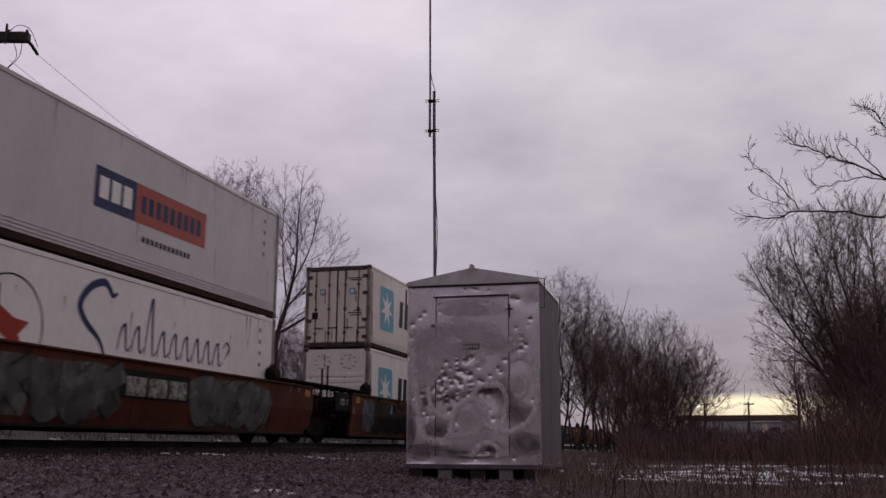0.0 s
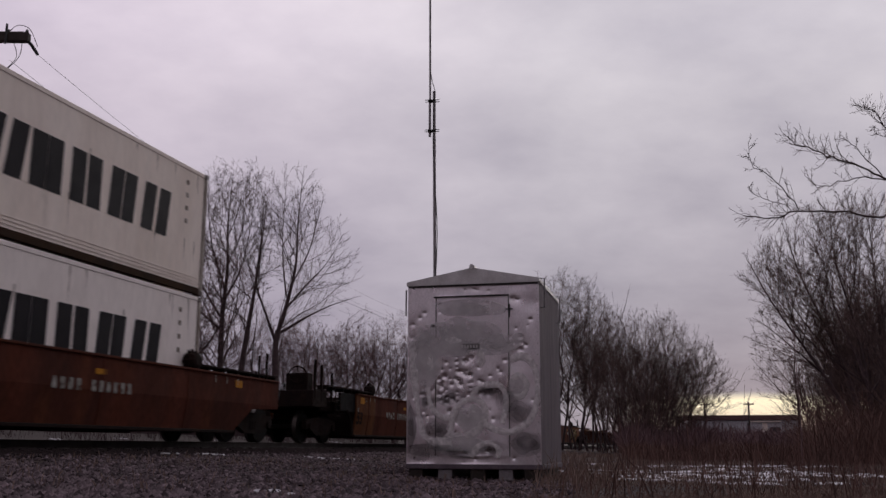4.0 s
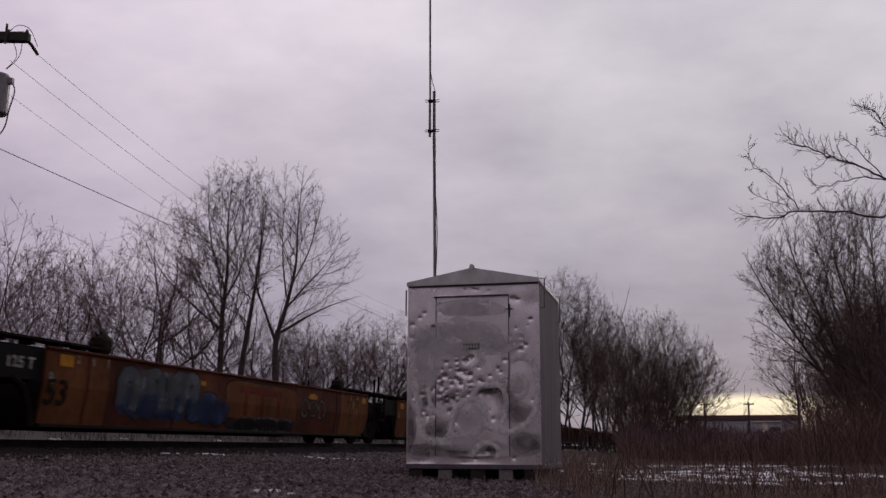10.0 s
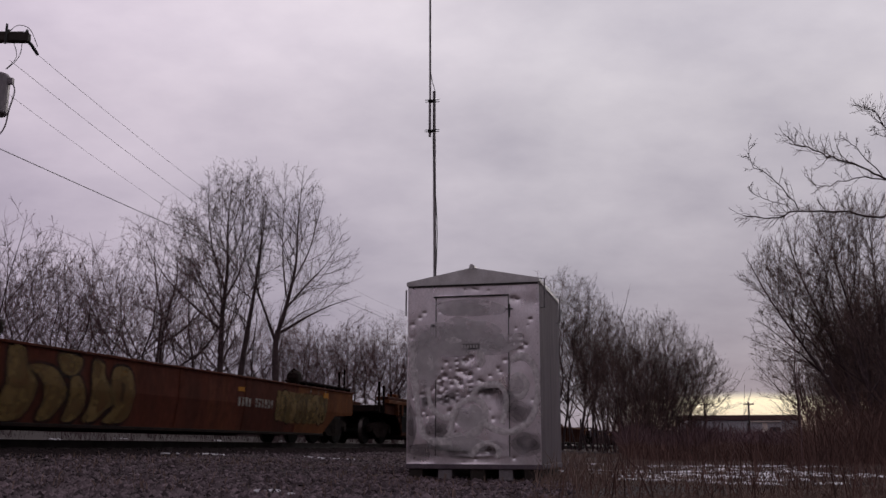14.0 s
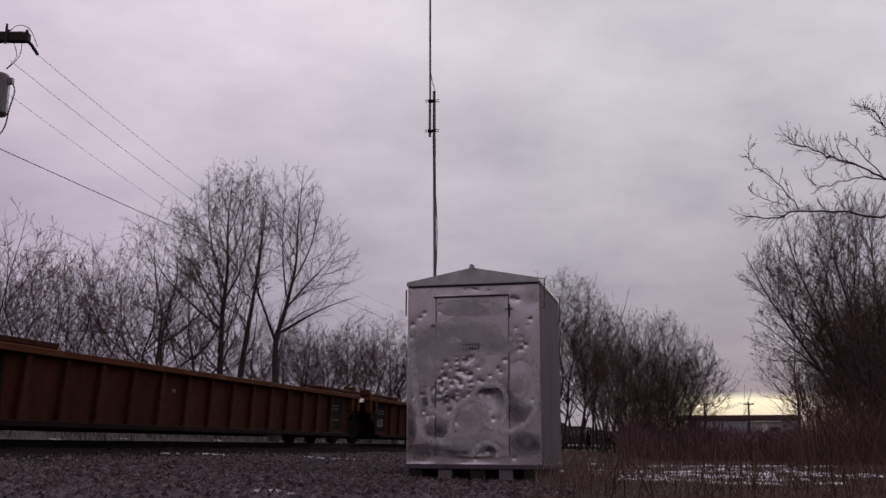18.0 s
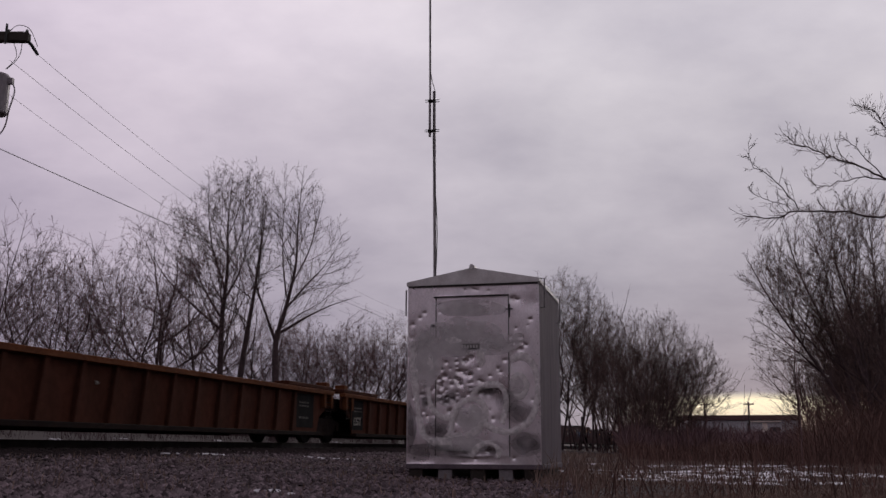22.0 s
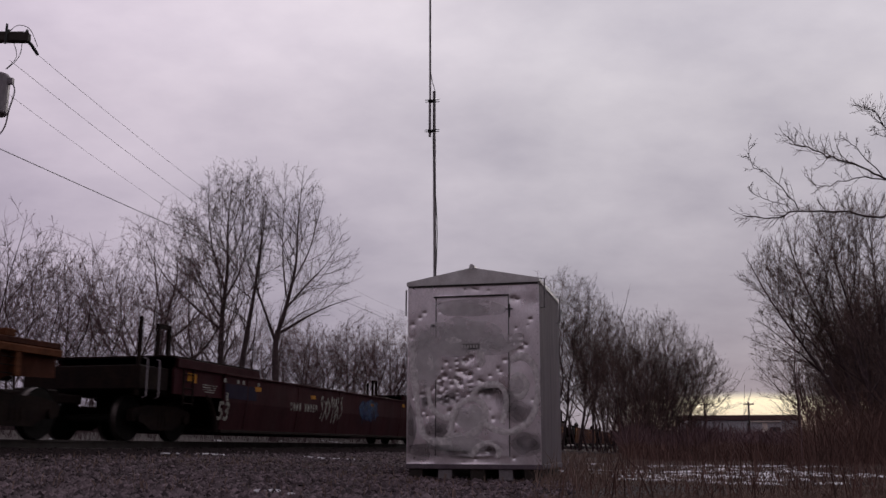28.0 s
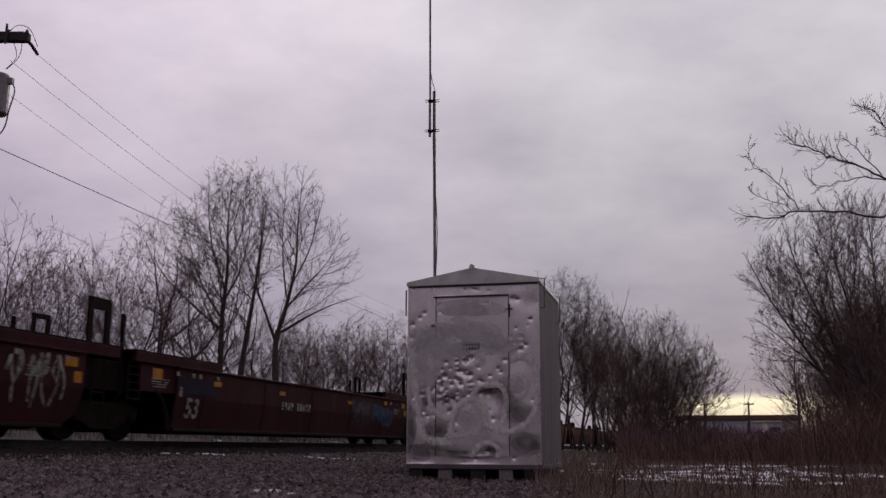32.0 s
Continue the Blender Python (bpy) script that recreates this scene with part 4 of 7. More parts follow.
def build_loads():
    a_low = container(11.50, WELL_Z, "white_low", "white shipping container with blue script sunk in a well car")
    a_up = container(11.50, UP_Z, "grey_box", "weathered grey shipping container with a navy and coral panel")
    part("navy_panel", patch(bmesh.new(), [(3.9, 1.14), (5.3, 1.14), (5.3, 1.96), (3.9, 1.96)], YS), M["navy"], a_up)
    part("coral_panel", patch(bmesh.new(), [(5.3, 1.14), (8.2, 1.14), (8.2, 1.96), (5.3, 1.96)], YS), M["coral"], a_up)
    letters(a_up, "white_block", 4.05, 5.25, 1.34, 1.78, 3, YS - 0.003, M["white_low"], "", 0.25)
    letters(a_up, "navy_block", 5.5, 8.05, 1.36, 1.74, 9, YS - 0.003, M["navy"], "", 0.35)
    letters(a_up, "grey_block", 5.6, 7.6, 0.76, 0.88, 12, YS - 0.003, M["ink"], "", 0.4)
    # flowing blue script on the lower box
    k = WELL_Z
    def stroke(pts, w, mat="navy"):
        bm = bmesh.new()
        pp = smooth_path(pts, 8)
        ribbon(bm, pp, lambda f: w * (0.35 + 0.65 * math.sin(math.pi * min(max(f, 0.03), 0.97))), YS - 0.002)
        part("script_stroke", bm, M[mat], a_low)
    b = 1.62
    stroke([(4.9, b + 0.88), (4.75, b + 0.80), (4.6, b + 0.95), (4.4, b + 1.02), (4.0, b + 0.85), (3.75, b + 0.5), (3.95, b + 0.2), (4.4, b - 0.1), (4.6, b - 0.4)], 0.16)
    for i in range(9):
        x, h = 5.0 + 0.48 * i, (0.30, 0.95, 0.30)[(i == 2) + 0]
        stroke([(x, b - 0.25), (x + 0.10, b + h * 0.5), (x + 0.24, b + h), (x + 0.26, b + h * 0.4), (x + 0.32, b - 0.22), (x + 0.48, b - 0.1)], 0.065)
    stroke([(9.4, b - 0.05), (9.65, b + 0.22), (9.5, b + 0.36), (9.32, b + 0.2)], 0.06)
    bm = bmesh.new()
    ring = [(1.9 + 0.85 * math.cos(w), b - 0.1 + 0.85 * math.sin(w)) for w in np.linspace(0, 2 * math.pi, 40)[:-1]]
    ribbon(bm, ring, 0.03, YS - 0.002, closed=True)
    part("ring_line", bm, M["ink"], a_low)
    bm = bmesh.new()
    patch(bm, [(1.1, b + 0.1), (1.6, b + 0.22), (2.0, b + 0.02), (2.4, b - 0.02), (2.15, b - 0.25), (2.3, b - 0.55), (1.9, b - 0.38), (1.6, b - 0.2), (1.1, b - 0.3)], YS - 0.002)
    box(bm, 1.45, 1.62, YS - 0.004, YS - 0.002, b - 0.7, b + 0.55)
    part("red_figure", bm, M["red"], a_low)

    b_low = container(31.22, WELL_Z, "white_low", "white shipping container with a machinery front sunk in a well car", "machinery")
    b_up = container(31.22, UP_Z, "white", "off-white shipping container with closed rear doors", "doors")
    for c, dx, dz in ((b_up, 0.0, 0.0), (b_low, -0.06, -0.02)):
        star_square(c, 1.15 + dx, 2.74 + dx, 0.74 + dz, 2.34 + dz, YS)
        y = YS - 0.002
        x, w, z0, z1, st = 3.42 + dx, 1.02, 1.07 + dz, 2.09 + dz, 0.22
        # six plain black shapes in a row, each of two slanted bars
        for i in range(6):
            xo, wd, lean = x + (0, 1.42, 2.66, 3.78, 4.96, 6.12)[i], (1.06, 1.02, 0.86, 0.92, 0.88, 0.98)[i], (0.10, 0.14, 0.0, 0.0, 0.08, 0.12)[i]
            bm = bmesh.new()
            for k, sgn in ((-0.02, 1), (wd - 0.44, 1)):
                patch(bm, [(xo + k + (lean if sgn < 0 else 0), z0), (xo + k + 0.43 + (lean if sgn < 0 else 0), z0), (xo + k + 0.43 + (lean if sgn > 0 else 0), z1), (xo + k + (lean if sgn > 0 else 0), z1)], y)
            part("black_block", bm, M["ink"], c)
        part("door_end_grime", patch(bmesh.new(), [(0.2, 0.2), (0.42, 0.2), (0.32, 2.7), (0.2, 2.7)], YS + 0.001), M["steel_edge"], c)


build_loads()


def blob(rng, cx, cz, rx, rz, n=14, wob=0.25):
    return [(cx + rx * (1 + rng.uniform(-wob, wob)) * math.cos(2 * math.pi * i / n), cz + rz * (1 + rng.uniform(-wob, wob) * 0.6) * math.sin(2 * math.pi * i / n)) for i in range(n)]


STROKES = ([(0.2, 0.0), (0.25, 0.5), (0.2, 1.0)], [(0.1, 0.0), (0.15, 0.8), (0.5, 1.0), (0.85, 0.8), (0.9, 0.0)], [(0.1, 1.0), (0.15, 0.25), (0.5, 0.0), (0.85, 0.25), (0.9, 1.0)],
           [(0.9, 1.0), (0.45, 0.6), (0.5, 0.4), (0.95, 0.0)], [(0.8, 1.0), (0.8, 0.3), (0.45, 0.0), (0.1, 0.2)], [(0.1, 0.9), (0.6, 1.0), (0.9, 0.7), (0.5, 0.45), (0.15, 0.4)])


def graffiti(car, x0, x1, z0, z1, fill, line, seed, n=4, ground=True):
    """Fat overlapping sprayed strokes with dark edges."""
    rng = random.Random(seed)
    w, h = (x1 - x0) / n, z1 - z0
    depth = 0
    mid = [((x0 + x1) / 2 + (x1 - x0) * 0.53 * (abs(math.cos(a)) ** 0.5) * (1 if math.cos(a) > 0 else -1) * rng.uniform(0.94, 1.06), (z0 + z1) / 2 + h * 0.5 * (abs(math.sin(a)) ** 0.5) * (1 if math.sin(a) > 0 else -1) * rng.uniform(0.82, 1.0)) for a in np.linspace(0.1, 2 * math.pi + 0.1, 19)[:-1]]
    if ground:
        part("sprayed_ground", patch(bmesh.new(), smooth_path(mid, 3, True), -1.5108), M[fill], car)
    n *= 2
    w = (x1 - x0) / n
    for i in range(n):
        xa, tilt = x0 + w * (i + rng.uniform(-0.15, 0.05)), rng.uniform(-0.12, 0.2)
        for pick in rng.sample(range(6), 2):
            fat = min(w * 0.62, 0.42) * rng.uniform(0.8, 1.2)
            lo, hi = z0 + fat * 0.3 + rng.uniform(0, 0.12) * h, z1 - fat * 0.3 - rng.uniform(0, 0.12) * h
            pts = [(xa + w * 1.15 * (u + rng.uniform(-0.08, 0.08)) + tilt * (v - 0.5) * h, lo + (hi - lo) * v) for u, v in STROKES[pick]]
            way = smooth_path(pts, 5)
            if line:
                part("sprayed_outline", ribbon(bmesh.new(), way, lambda f: fat * (1.22 - 0.25 * f) + 0.02, -1.5115 - 0.0006 * depth), M[line], car)
            part("sprayed_shape", ribbon(bmesh.new(), way, lambda f: fat * (1.0 - 0.25 * f), -1.5125 - 0.0006 * depth), M[fill], car)
            depth += 1


def scrawl(car, x0, x1, z0, z1, mat, seed, n=6, w=0.04):
    """A thin sprayed scrawl of upright loops."""
    rng = random.Random(seed)
    for i in range(n):
        bm = bmesh.new()
        x = x0 + (x1 - x0) * (i + 0.2) / n
        dx = (x1 - x0) / n
        pts = [(x + rng.uniform(-0.3, 0.9) * dx, z0 + (z1 - z0) * f + rng.uniform(-0.1, 0.1)) for f in (0, 0.4, 0.75, 1.0, 0.6)]
        ribbon(bm, smooth_path(pts, 5), w, -1.516 - 0.0005 * i)
        part("sprayed_stroke", bm, M[mat], car)


def arcs(car, x0, x1, z0, z1, n, seed, size=1.0):
    """Short pale highlights of an old mural."""
    rng = random.Random(seed)
    for i in range(n):
        x, z, r, w = x0 + (x1 - x0) * (i + rng.random()) / n, rng.uniform(z0, z1 - 0.2), size * rng.uniform(0.08, 0.22), rng.uniform(1.2, 3.4)
        pts = [(x + r * math.cos(w + a), z + 1.3 * r * math.sin(w + a)) for a in np.linspace(0, rng.uniform(0.7, 1.5), 7)]
        part("sprayed_arc", ribbon(bmesh.new(), pts, lambda f: 0.05 * math.sin(math.pi * min(max(f, 0.12), 0.88)), -1.5200), M["lettering"], car)


def number_row(car, x0, x1, z0, z1, groups):
    """The painted car number as plain bars."""
    n = sum(groups) + len(groups) - 1
    w, k = (x1 - x0) / n, 0
    for g in groups:
        for i in range(g):
            x = x0 + k * w
            part("number_bar", patch(bmesh.new(), [(x, z0), (x + w * 0.56, z0), (x + w * 0.56, z1), (x, z1)], -1.5195), M["lettering"], car)
            k += 1
        k += 1


def build_train():
    rust = "rust-brown steel well car unit"
    a = smooth_well_car(7.5, 27.05, "rust", rust + " with grey graffiti, carrying two containers")
    part("brown_panel", patch(bmesh.new(), [(8.75, 0.82), (11.35, 0.82), (11.35, 1.46), (8.75, 1.46)], -1.5135), M["grime"], a)
    letters(a, "white_block", 8.95, 11.3, 0.86, 1.30, 3, -1.520, M["lettering"], "", 0.12)
    graffiti(a, 3.6, 8.8, 0.30, 1.56, "spray_grey", "spray_black", 1, 3)
    graffiti(a, 11.5, 15.3, 0.30, 1.58, "spray_grey", "spray_black", 2, 2)

    b = smooth_well_car(27.05, 46.6, "rust", rust + " with dark graffiti, carrying two containers", right_free=True)
    graffiti(b, 2.9, 3.9, 0.32, 1.58, "spray_pale", None, 3, 1)
    graffiti(b, 4.1, 8.6, 0.32, 1.0, "spray_black", None, 4, 3)
    graffiti(b, 4.2, 8.4, 0.85, 1.58, "spray_brown", "spray_black", 14, 2)
    scrawl(b, 4.6, 8.2, 1.25, 1.55, "orange", 5, 3, 0.10)
    scrawl(b, 5.4, 5.9, 1.15, 1.35, "sky_blue", 15, 1, 0.10)
    scrawl(b, 8.5, 8.9, 0.45, 1.55, "spray_cream", 7, 1, 0.12)
    number_row(b, 10.9, 13.4, 0.88, 1.12, (4, 6))
    text("load_mark", "125 T", 0.30, 0.95, 1.22, -1.455, M["lettering"], b)

    c = smooth_well_car(51.2, 70.4, "rust", "empty " + rust + " with faint graffiti", left_free=True, end_skin="orange")
    number_row(c, 4.9, 7.6, 0.85, 1.12, (4, 6))
    graffiti(c, 8.0, 11.8, 0.45, 1.54, "spray_faint", None, 6, 2)
    graffiti(c, 11.9, 15.6, 0.42, 1.50, "spray_faint", None, 16, 2)
    for x, z, r, e in ((8.15, 0.95, 0.22, 0.42), (9.5, 0.7, 0.25, 0.3), (11.6, 1.1, 0.2, 0.3), (13.6, 0.8, 0.28, 0.35)):
        part("sprayed_patch", patch(bmesh.new(), blob(random.Random(int(x * 10)), x, z, r, e), -1.5194), M["spray_black"], c)
    for x, z in ((9.9, 1.24), (12.6, 1.30), (13.9, 1.18)):
        part("sprayed_patch", patch(bmesh.new(), blob(random.Random(int(x * 10)), x, z, 0.26, 0.09), -1.5197), M["yellow"], c)
    arcs(c, 8.1, 15.6, 0.5, 1.45, 22, 17, 1.7)
    part("sprayed_patch", patch(bmesh.new(), blob(random.Random(8), 7.9, 1.50, 0.30, 0.08), -1.5196), M["spray_red"], c)
    text("length_mark", "53", 0.55, 1.95, 0.62, -1.517, M["grime"], c)

    d = smooth_well_car(70.4, 90.0, "rust", "empty " + rust + " with blue and orange graffiti", end_skin="orange")
    graffiti(d, 4.1, 7.0, 0.5, 1.55, "spray_pale", "spray_black", 8, 3)
    graffiti(d, 4.2, 8.4, 0.4, 1.05, "spray_blue", "spray_black", 9, 4)
    field = smooth_path([(8.5, 0.50), (9.9, 0.46), (12.3, 0.52), (12.45, 1.0), (12.3, 1.46), (10.0, 1.52), (8.55, 1.48), (8.4, 1.0)], 4, True)
    part("sprayed_edge", ribbon(bmesh.new(), field, 0.10, -1.5120, closed=True), M["spray_black"], d)
    part("sprayed_field", patch(bmesh.new(), field, -1.5126), M["orange"], d, "orange sprayed field")
    part("sprayed_cap", ribbon(bmesh.new(), [(9.1, 1.32), (10.6, 1.30), (11.5, 1.28)], 0.2, -1.5140), M["spray_red"], d)
    for x in (9.45, 10.35, 11.3):
        part("sprayed_stroke", ribbon(bmesh.new(), smooth_path([(x, 1.22), (x - 0.04, 0.9), (x + 0.03, 0.62)], 4), 0.2, -1.5146), M["spray_red"], d)
    graffiti(d, 8.6, 12.4, 0.33, 0.52, "spray_black", "spray_pale", 10, 4)
    for x, rx, rz in ((13.05, 0.24, 0.26), (13.65, 0.26, 0.24), (14.25, 0.22, 0.28)):
        loop = [(x + rx * math.cos(w), 0.98 + rz * math.sin(w)) for w in np.linspace(0.2, 2 * math.pi + 0.2, 25)[:-1]]
        part("sprayed_ring", ribbon(bmesh.new(), loop, 0.13, -1.5120, closed=True), M["spray_black"], d)
        part("sprayed_ring", ribbon(bmesh.new(), loop, 0.06, -1.5126, closed=True), M["spray_grey"], d)
    part("sprayed_patch", patch(bmesh.new(), blob(random.Random(4), 13.6, 1.36, 0.34, 0.10), -1.5118), M["yellow"], d, "dull yellow sprayed patch")
    scrawl(d, 16.4, 17.3, 0.75, 1.4, "spray_cream", 11, 4, 0.05)
    text("load_mark", "125 T", 0.30, 0.95, 1.22, -1.455, M["lettering"], d)
    text("length_mark", "53", 0.64, 1.92, 0.60, -1.517, M["grime"], d)

    e = smooth_well_car(90.0, 109.3, "rust", "empty " + rust + " with cream graffiti letters", right_free=True, end_skin="orange")
    # fat cream sprayed shapes
    def fat(k, *pts):
        out = smooth_path([(3.95 + (x - 4.0) * 1.12, z) for x, z in pts], 4, True)
        bm = ribbon(bmesh.new(), out, 0.13, -1.5120 - 0.0006 * k, closed=True)
        part("sprayed_edge", bm, M["spray_black"], e)
        part("sprayed_shape", patch(bmesh.new(), out, -1.5180 - 0.0006 * k), M["spray_cream"], e)

    fat(0, (4.00, 1.60), (4.33, 1.58), (4.42, 1.26), (4.67, 0.93), (4.62, 0.61), (4.42, 0.34), (3.93, 0.34), (4.00, 0.98))
    fat(1, (4.43, 1.26), (4.79, 1.32), (5.12, 1.21), (5.38, 0.84), (5.33, 0.61), (5.08, 0.34), (4.79, 0.34), (4.88, 0.66), (4.77, 1.00))
    fat(2, (5.12, 1.57), (5.67, 1.55), (5.65, 1.28), (5.46, 1.16), (5.23, 1.22))
    fat(3, (5.46, 1.10), (5.71, 1.12), (5.90, 0.61), (5.67, 0.34), (5.40, 0.34), (5.48, 0.66))
    fat(4, (6.00, 1.49), (6.29, 1.49), (6.35, 1.21), (6.67, 0.75), (6.46, 0.52), (6.21, 0.34), (5.90, 0.35), (6.04, 0.66))
    fat(5, (6.62, 1.44), (7.08, 1.42), (7.25, 0.89), (7.21, 0.52), (7.00, 0.34), (6.46, 0.34), (6.71, 0.61), (6.54, 0.98))
    part("dark_slot", patch(bmesh.new(), [(7.12, 1.14), (7.23, 1.10), (7.25, 0.74), (7.16, 0.72)], -1.5230), M["spray_black"], e)
    number_row(e, 12.0, 14.0, 0.85, 1.10, (4, 6))
    graffiti(e, 14.2, 17.6, 0.5, 1.5, "spray_cream", "spray_black", 13, 5)

    for u0, u1, lf, rf in ((113.9, 133.3, True, False), (133.3, 153.1, False, False), (153.1, 172.0, False, True)):
        r = ribbed_well_car(u0, u1, "empty rust-red well car unit with outside posts", lf, rf)
        if not lf:
            text("load_mark", "125T", 0.34, 1.50, 0.58, -1.427, M["lettering"], r, 1.0)

    maroon = "maroon steel well car unit"
    f = smooth_well_car(176.6, 196.2, "maroon", "empty " + maroon + " with white and blue tags", left_free=True, hood=True)
    text("length_mark", "53", 0.60, 1.65, 0.50, -1.517, M["lettering"], f)
    number_row(f, 5.66, 7.59, 0.85, 1.10, (4, 5))
    scrawl(f, 7.8, 9.5, 0.65, 1.4, "lettering", 21, 9, 0.06)
    part("sprayed_patch", patch(bmesh.new(), blob(random.Random(3), 12.05, 1.10, 0.95, 0.40), -1.5118), M["spray_blue"], f)
    scrawl(f, 11.2, 12.9, 0.72, 1.46, "spray_sky", 22, 6, 0.06)
    scrawl(f, 11.3, 12.8, 0.80, 1.40, "spray_pale", 32, 4, 0.03)
    scrawl(f, 16.2, 17.8, 0.6, 1.5, "lettering", 23, 7, 0.05)
    j = smooth_well_car(196.2, 215.8, "maroon", "empty " + maroon + " with pale scribbled tags", hood=True)
    text("length_mark", "53", 0.60, 2.30, 0.50, -1.517, M["lettering"], j)
    number_row(j, 7.2, 9.2, 0.85, 1.08, (4, 5))
    scrawl(j, 12.6, 14.2, 0.5, 1.45, "spray_pale", 25, 7, 0.07)
    graffiti(j, 14.5, 16.5, 0.65, 1.35, "spray_blue", "spray_pale", 26, 2, False)
    smooth_well_car(215.8, 235.2, "maroon", "empty " + maroon, right_free=True, hood=True)
    u = 239.8
    for k in range(5):
        smooth_well_car(u, u + 19.5, "rust", "empty " + rust, left_free=(k % 3 == 0), right_free=(k % 3 == 2), end_skin="orange")
        u += 19.5 if k % 3 != 2 else 24.1


build_train()


def crease_sides():
    """Bring the cars to their height over the sills; the plain side sheets, and the paint on them, lean inwards below a crease."""
    zc, lean = 0.92, 0.16
    creased = ("side_plate", "seam_strip", "sprayed", "number_bar", "white_block", "brown_panel", "dark_slot", "length_mark")
    for car, _, _ in MOVING:
        if "well_car" not in car.name:
            continue
        squat = 0.85 if car.name.startswith("well_car") else 0.765
        for ob in list(car.children_recursive):
            above = ob.parent.name if ob.parent else ""
            if ob.type != "MESH" or ob.name.startswith(("truck", "end_arch", "thin_post", "grab_loop")) or above.startswith(("truck", "wheelset")):
                continue
            bm = bmesh.new()
            bm.from_mesh(ob.data)
            bm.transform(ob.matrix_basis)
            ob.matrix_basis = Matrix.Identity(4)
            if car.name.startswith("well_car") and ob.name.startswith(creased) and min(v.co.z for v in bm.verts) < zc and abs(bm.verts[:][0].co.y) > 1.44:
                bmesh.ops.bisect_plane(bm, geom=bm.verts[:] + bm.edges[:] + bm.faces[:], plane_co=(0, 0, zc), plane_no=(0, 0, 1))
                for v in bm.verts:
                    if v.co.z < zc:
                        v.co.y += math.copysign((zc - v.co.z) * lean, -v.co.y)
            for v in bm.verts:
                if v.co.z > 0.90:
                    v.co.z = 0.90 + (v.co.z - 0.90) * squat
            bm.to_mesh(ob.data)
            bm.free()


crease_sides()


# ---- the signal shed ----
SHED_TURN = 14.0


def build_shed():
    c = bearing(-62 / 1690, 12.45)
    shed = thing("signal_shed", "dented bare aluminium signal shed on skids with scrubbed graffiti", "shed", m=pose(c.x, c.y, ground_z(c.x, c.y), 0, 0, -SHED_TURN))
    W, Dp, z0, z1 = 1.735, 1.98, 0.16, 2.445
    rng = random.Random(3)

    def dented(name, x0, x1, za, zb, y, areas, big, label="", step=0.0085):
        """A thin front sheet with small sharp dents, in areas of (x, z, spread x, spread z, count)."""
        nx, nz = max(2, int((x1 - x0) / step)), int((zb - za) / step)
        gx, gz = np.meshgrid(np.linspace(x0, x1, nx + 1), np.linspace(za, zb, nz + 1))
        dy = np.zeros_like(gx)
        for cx, cz, sx, sz, n in areas:
            for _ in range(n):
                px, pz, r = rng.gauss(cx, sx), rng.gauss(cz, sz), rng.choice((0.011, 0.014, 0.017, 0.021, 0.026)) * rng.uniform(0.9, 1.1)
                q = ((gx - px) ** 2 + ((gz - pz) * rng.uniform(0.85, 1.15)) ** 2) / (r * r)
                dy += rng.uniform(0.45, 0.85) * r * np.exp(-q) + 0.0022 * np.exp(-q / 9)
        for _ in range(big):
            px, pz, r = rng.uniform(x0, x1), rng.uniform(za, zb), rng.uniform(0.12, 0.30)
            dy += rng.uniform(0.003, 0.009) * np.exp(-((gx - px) ** 2 + (gz - pz) ** 2) / (r * r))
        gi, gj = np.meshgrid(np.arange(nx + 1), np.arange(nz + 1))
        edge = np.minimum(1.0, np.minimum(np.minimum(gi, nx - gi), np.minimum(gj, nz - gj)) / 3)
        vs = np.stack([gx, y + dy * edge, gz], -1).reshape(-1, 3).tolist()
        fs = []
        for j in range(nz):
            for i in range(nx):
                k = j * (nx + 1) + i
                fs.append((k, k + 1, k + nx + 2, k + nx + 1))
        me = bpy.data.meshes.new(name)
        me.from_pydata(vs, [], fs)
        me.materials.append(M["alu"])
        for p in me.polygons:
            p.use_smooth = True
        ob = new(name, me)
        ob.parent = shed
        if label:
            tagged(ob, label)
        return ob

    dx0, dx1, dz0, dz1 = 0.385, 1.335, 0.26, 2.28
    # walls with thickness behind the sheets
    part("wall", boxed(0.0, 0.05, 0.02, Dp, z0, z1), M["streaked"], shed, "grime-streaked aluminium side wall, painted darker as if in shade")
    part("wall", boxed(W - 0.05, W, 0.02, Dp, z0, z1), M["streaked"], shed, "grime-streaked aluminium side wall, painted darker as if in shade")
    part("wall", boxed(0.05, W - 0.05, Dp - 0.05, Dp, z0, z1), M["alu"], shed)
    part("wall", boxed(0.05, W - 0.05, 0.035, 0.07, z0, z1), M["alu"], shed)
    dented("front_sheet", 0.0, dx0 - 0.006, z0, z1, 0.0, [(0.16, 1.90, 0.05, 0.10, 4), (0.26, 1.16, 0.07, 0.20, 22), (0.17, 1.30, 0.07, 0.22, 10), (0.20, 0.85, 0.10, 0.16, 6)], 5)
    dented("front_sheet", dx1 + 0.006, W, z0, z1, 0.0, [(1.45, 2.22, 0.05, 0.06, 5), (1.48, 1.78, 0.10, 0.14, 8), (1.42, 1.40, 0.05, 0.2, 4), (1.5, 0.7, 0.12, 0.2, 3)], 5)
    dented("front_sheet", dx0 - 0.006, dx1 + 0.006, dz1 + 0.006, z1, 0.0, [(0.8, 2.37, 0.25, 0.02, 6)], 1)
    dented("front_sheet", dx0 - 0.006, dx1 + 0.006, z0, dz0 - 0.006, 0.0, [(0.9, 0.2, 0.2, 0.02, 2)], 1)
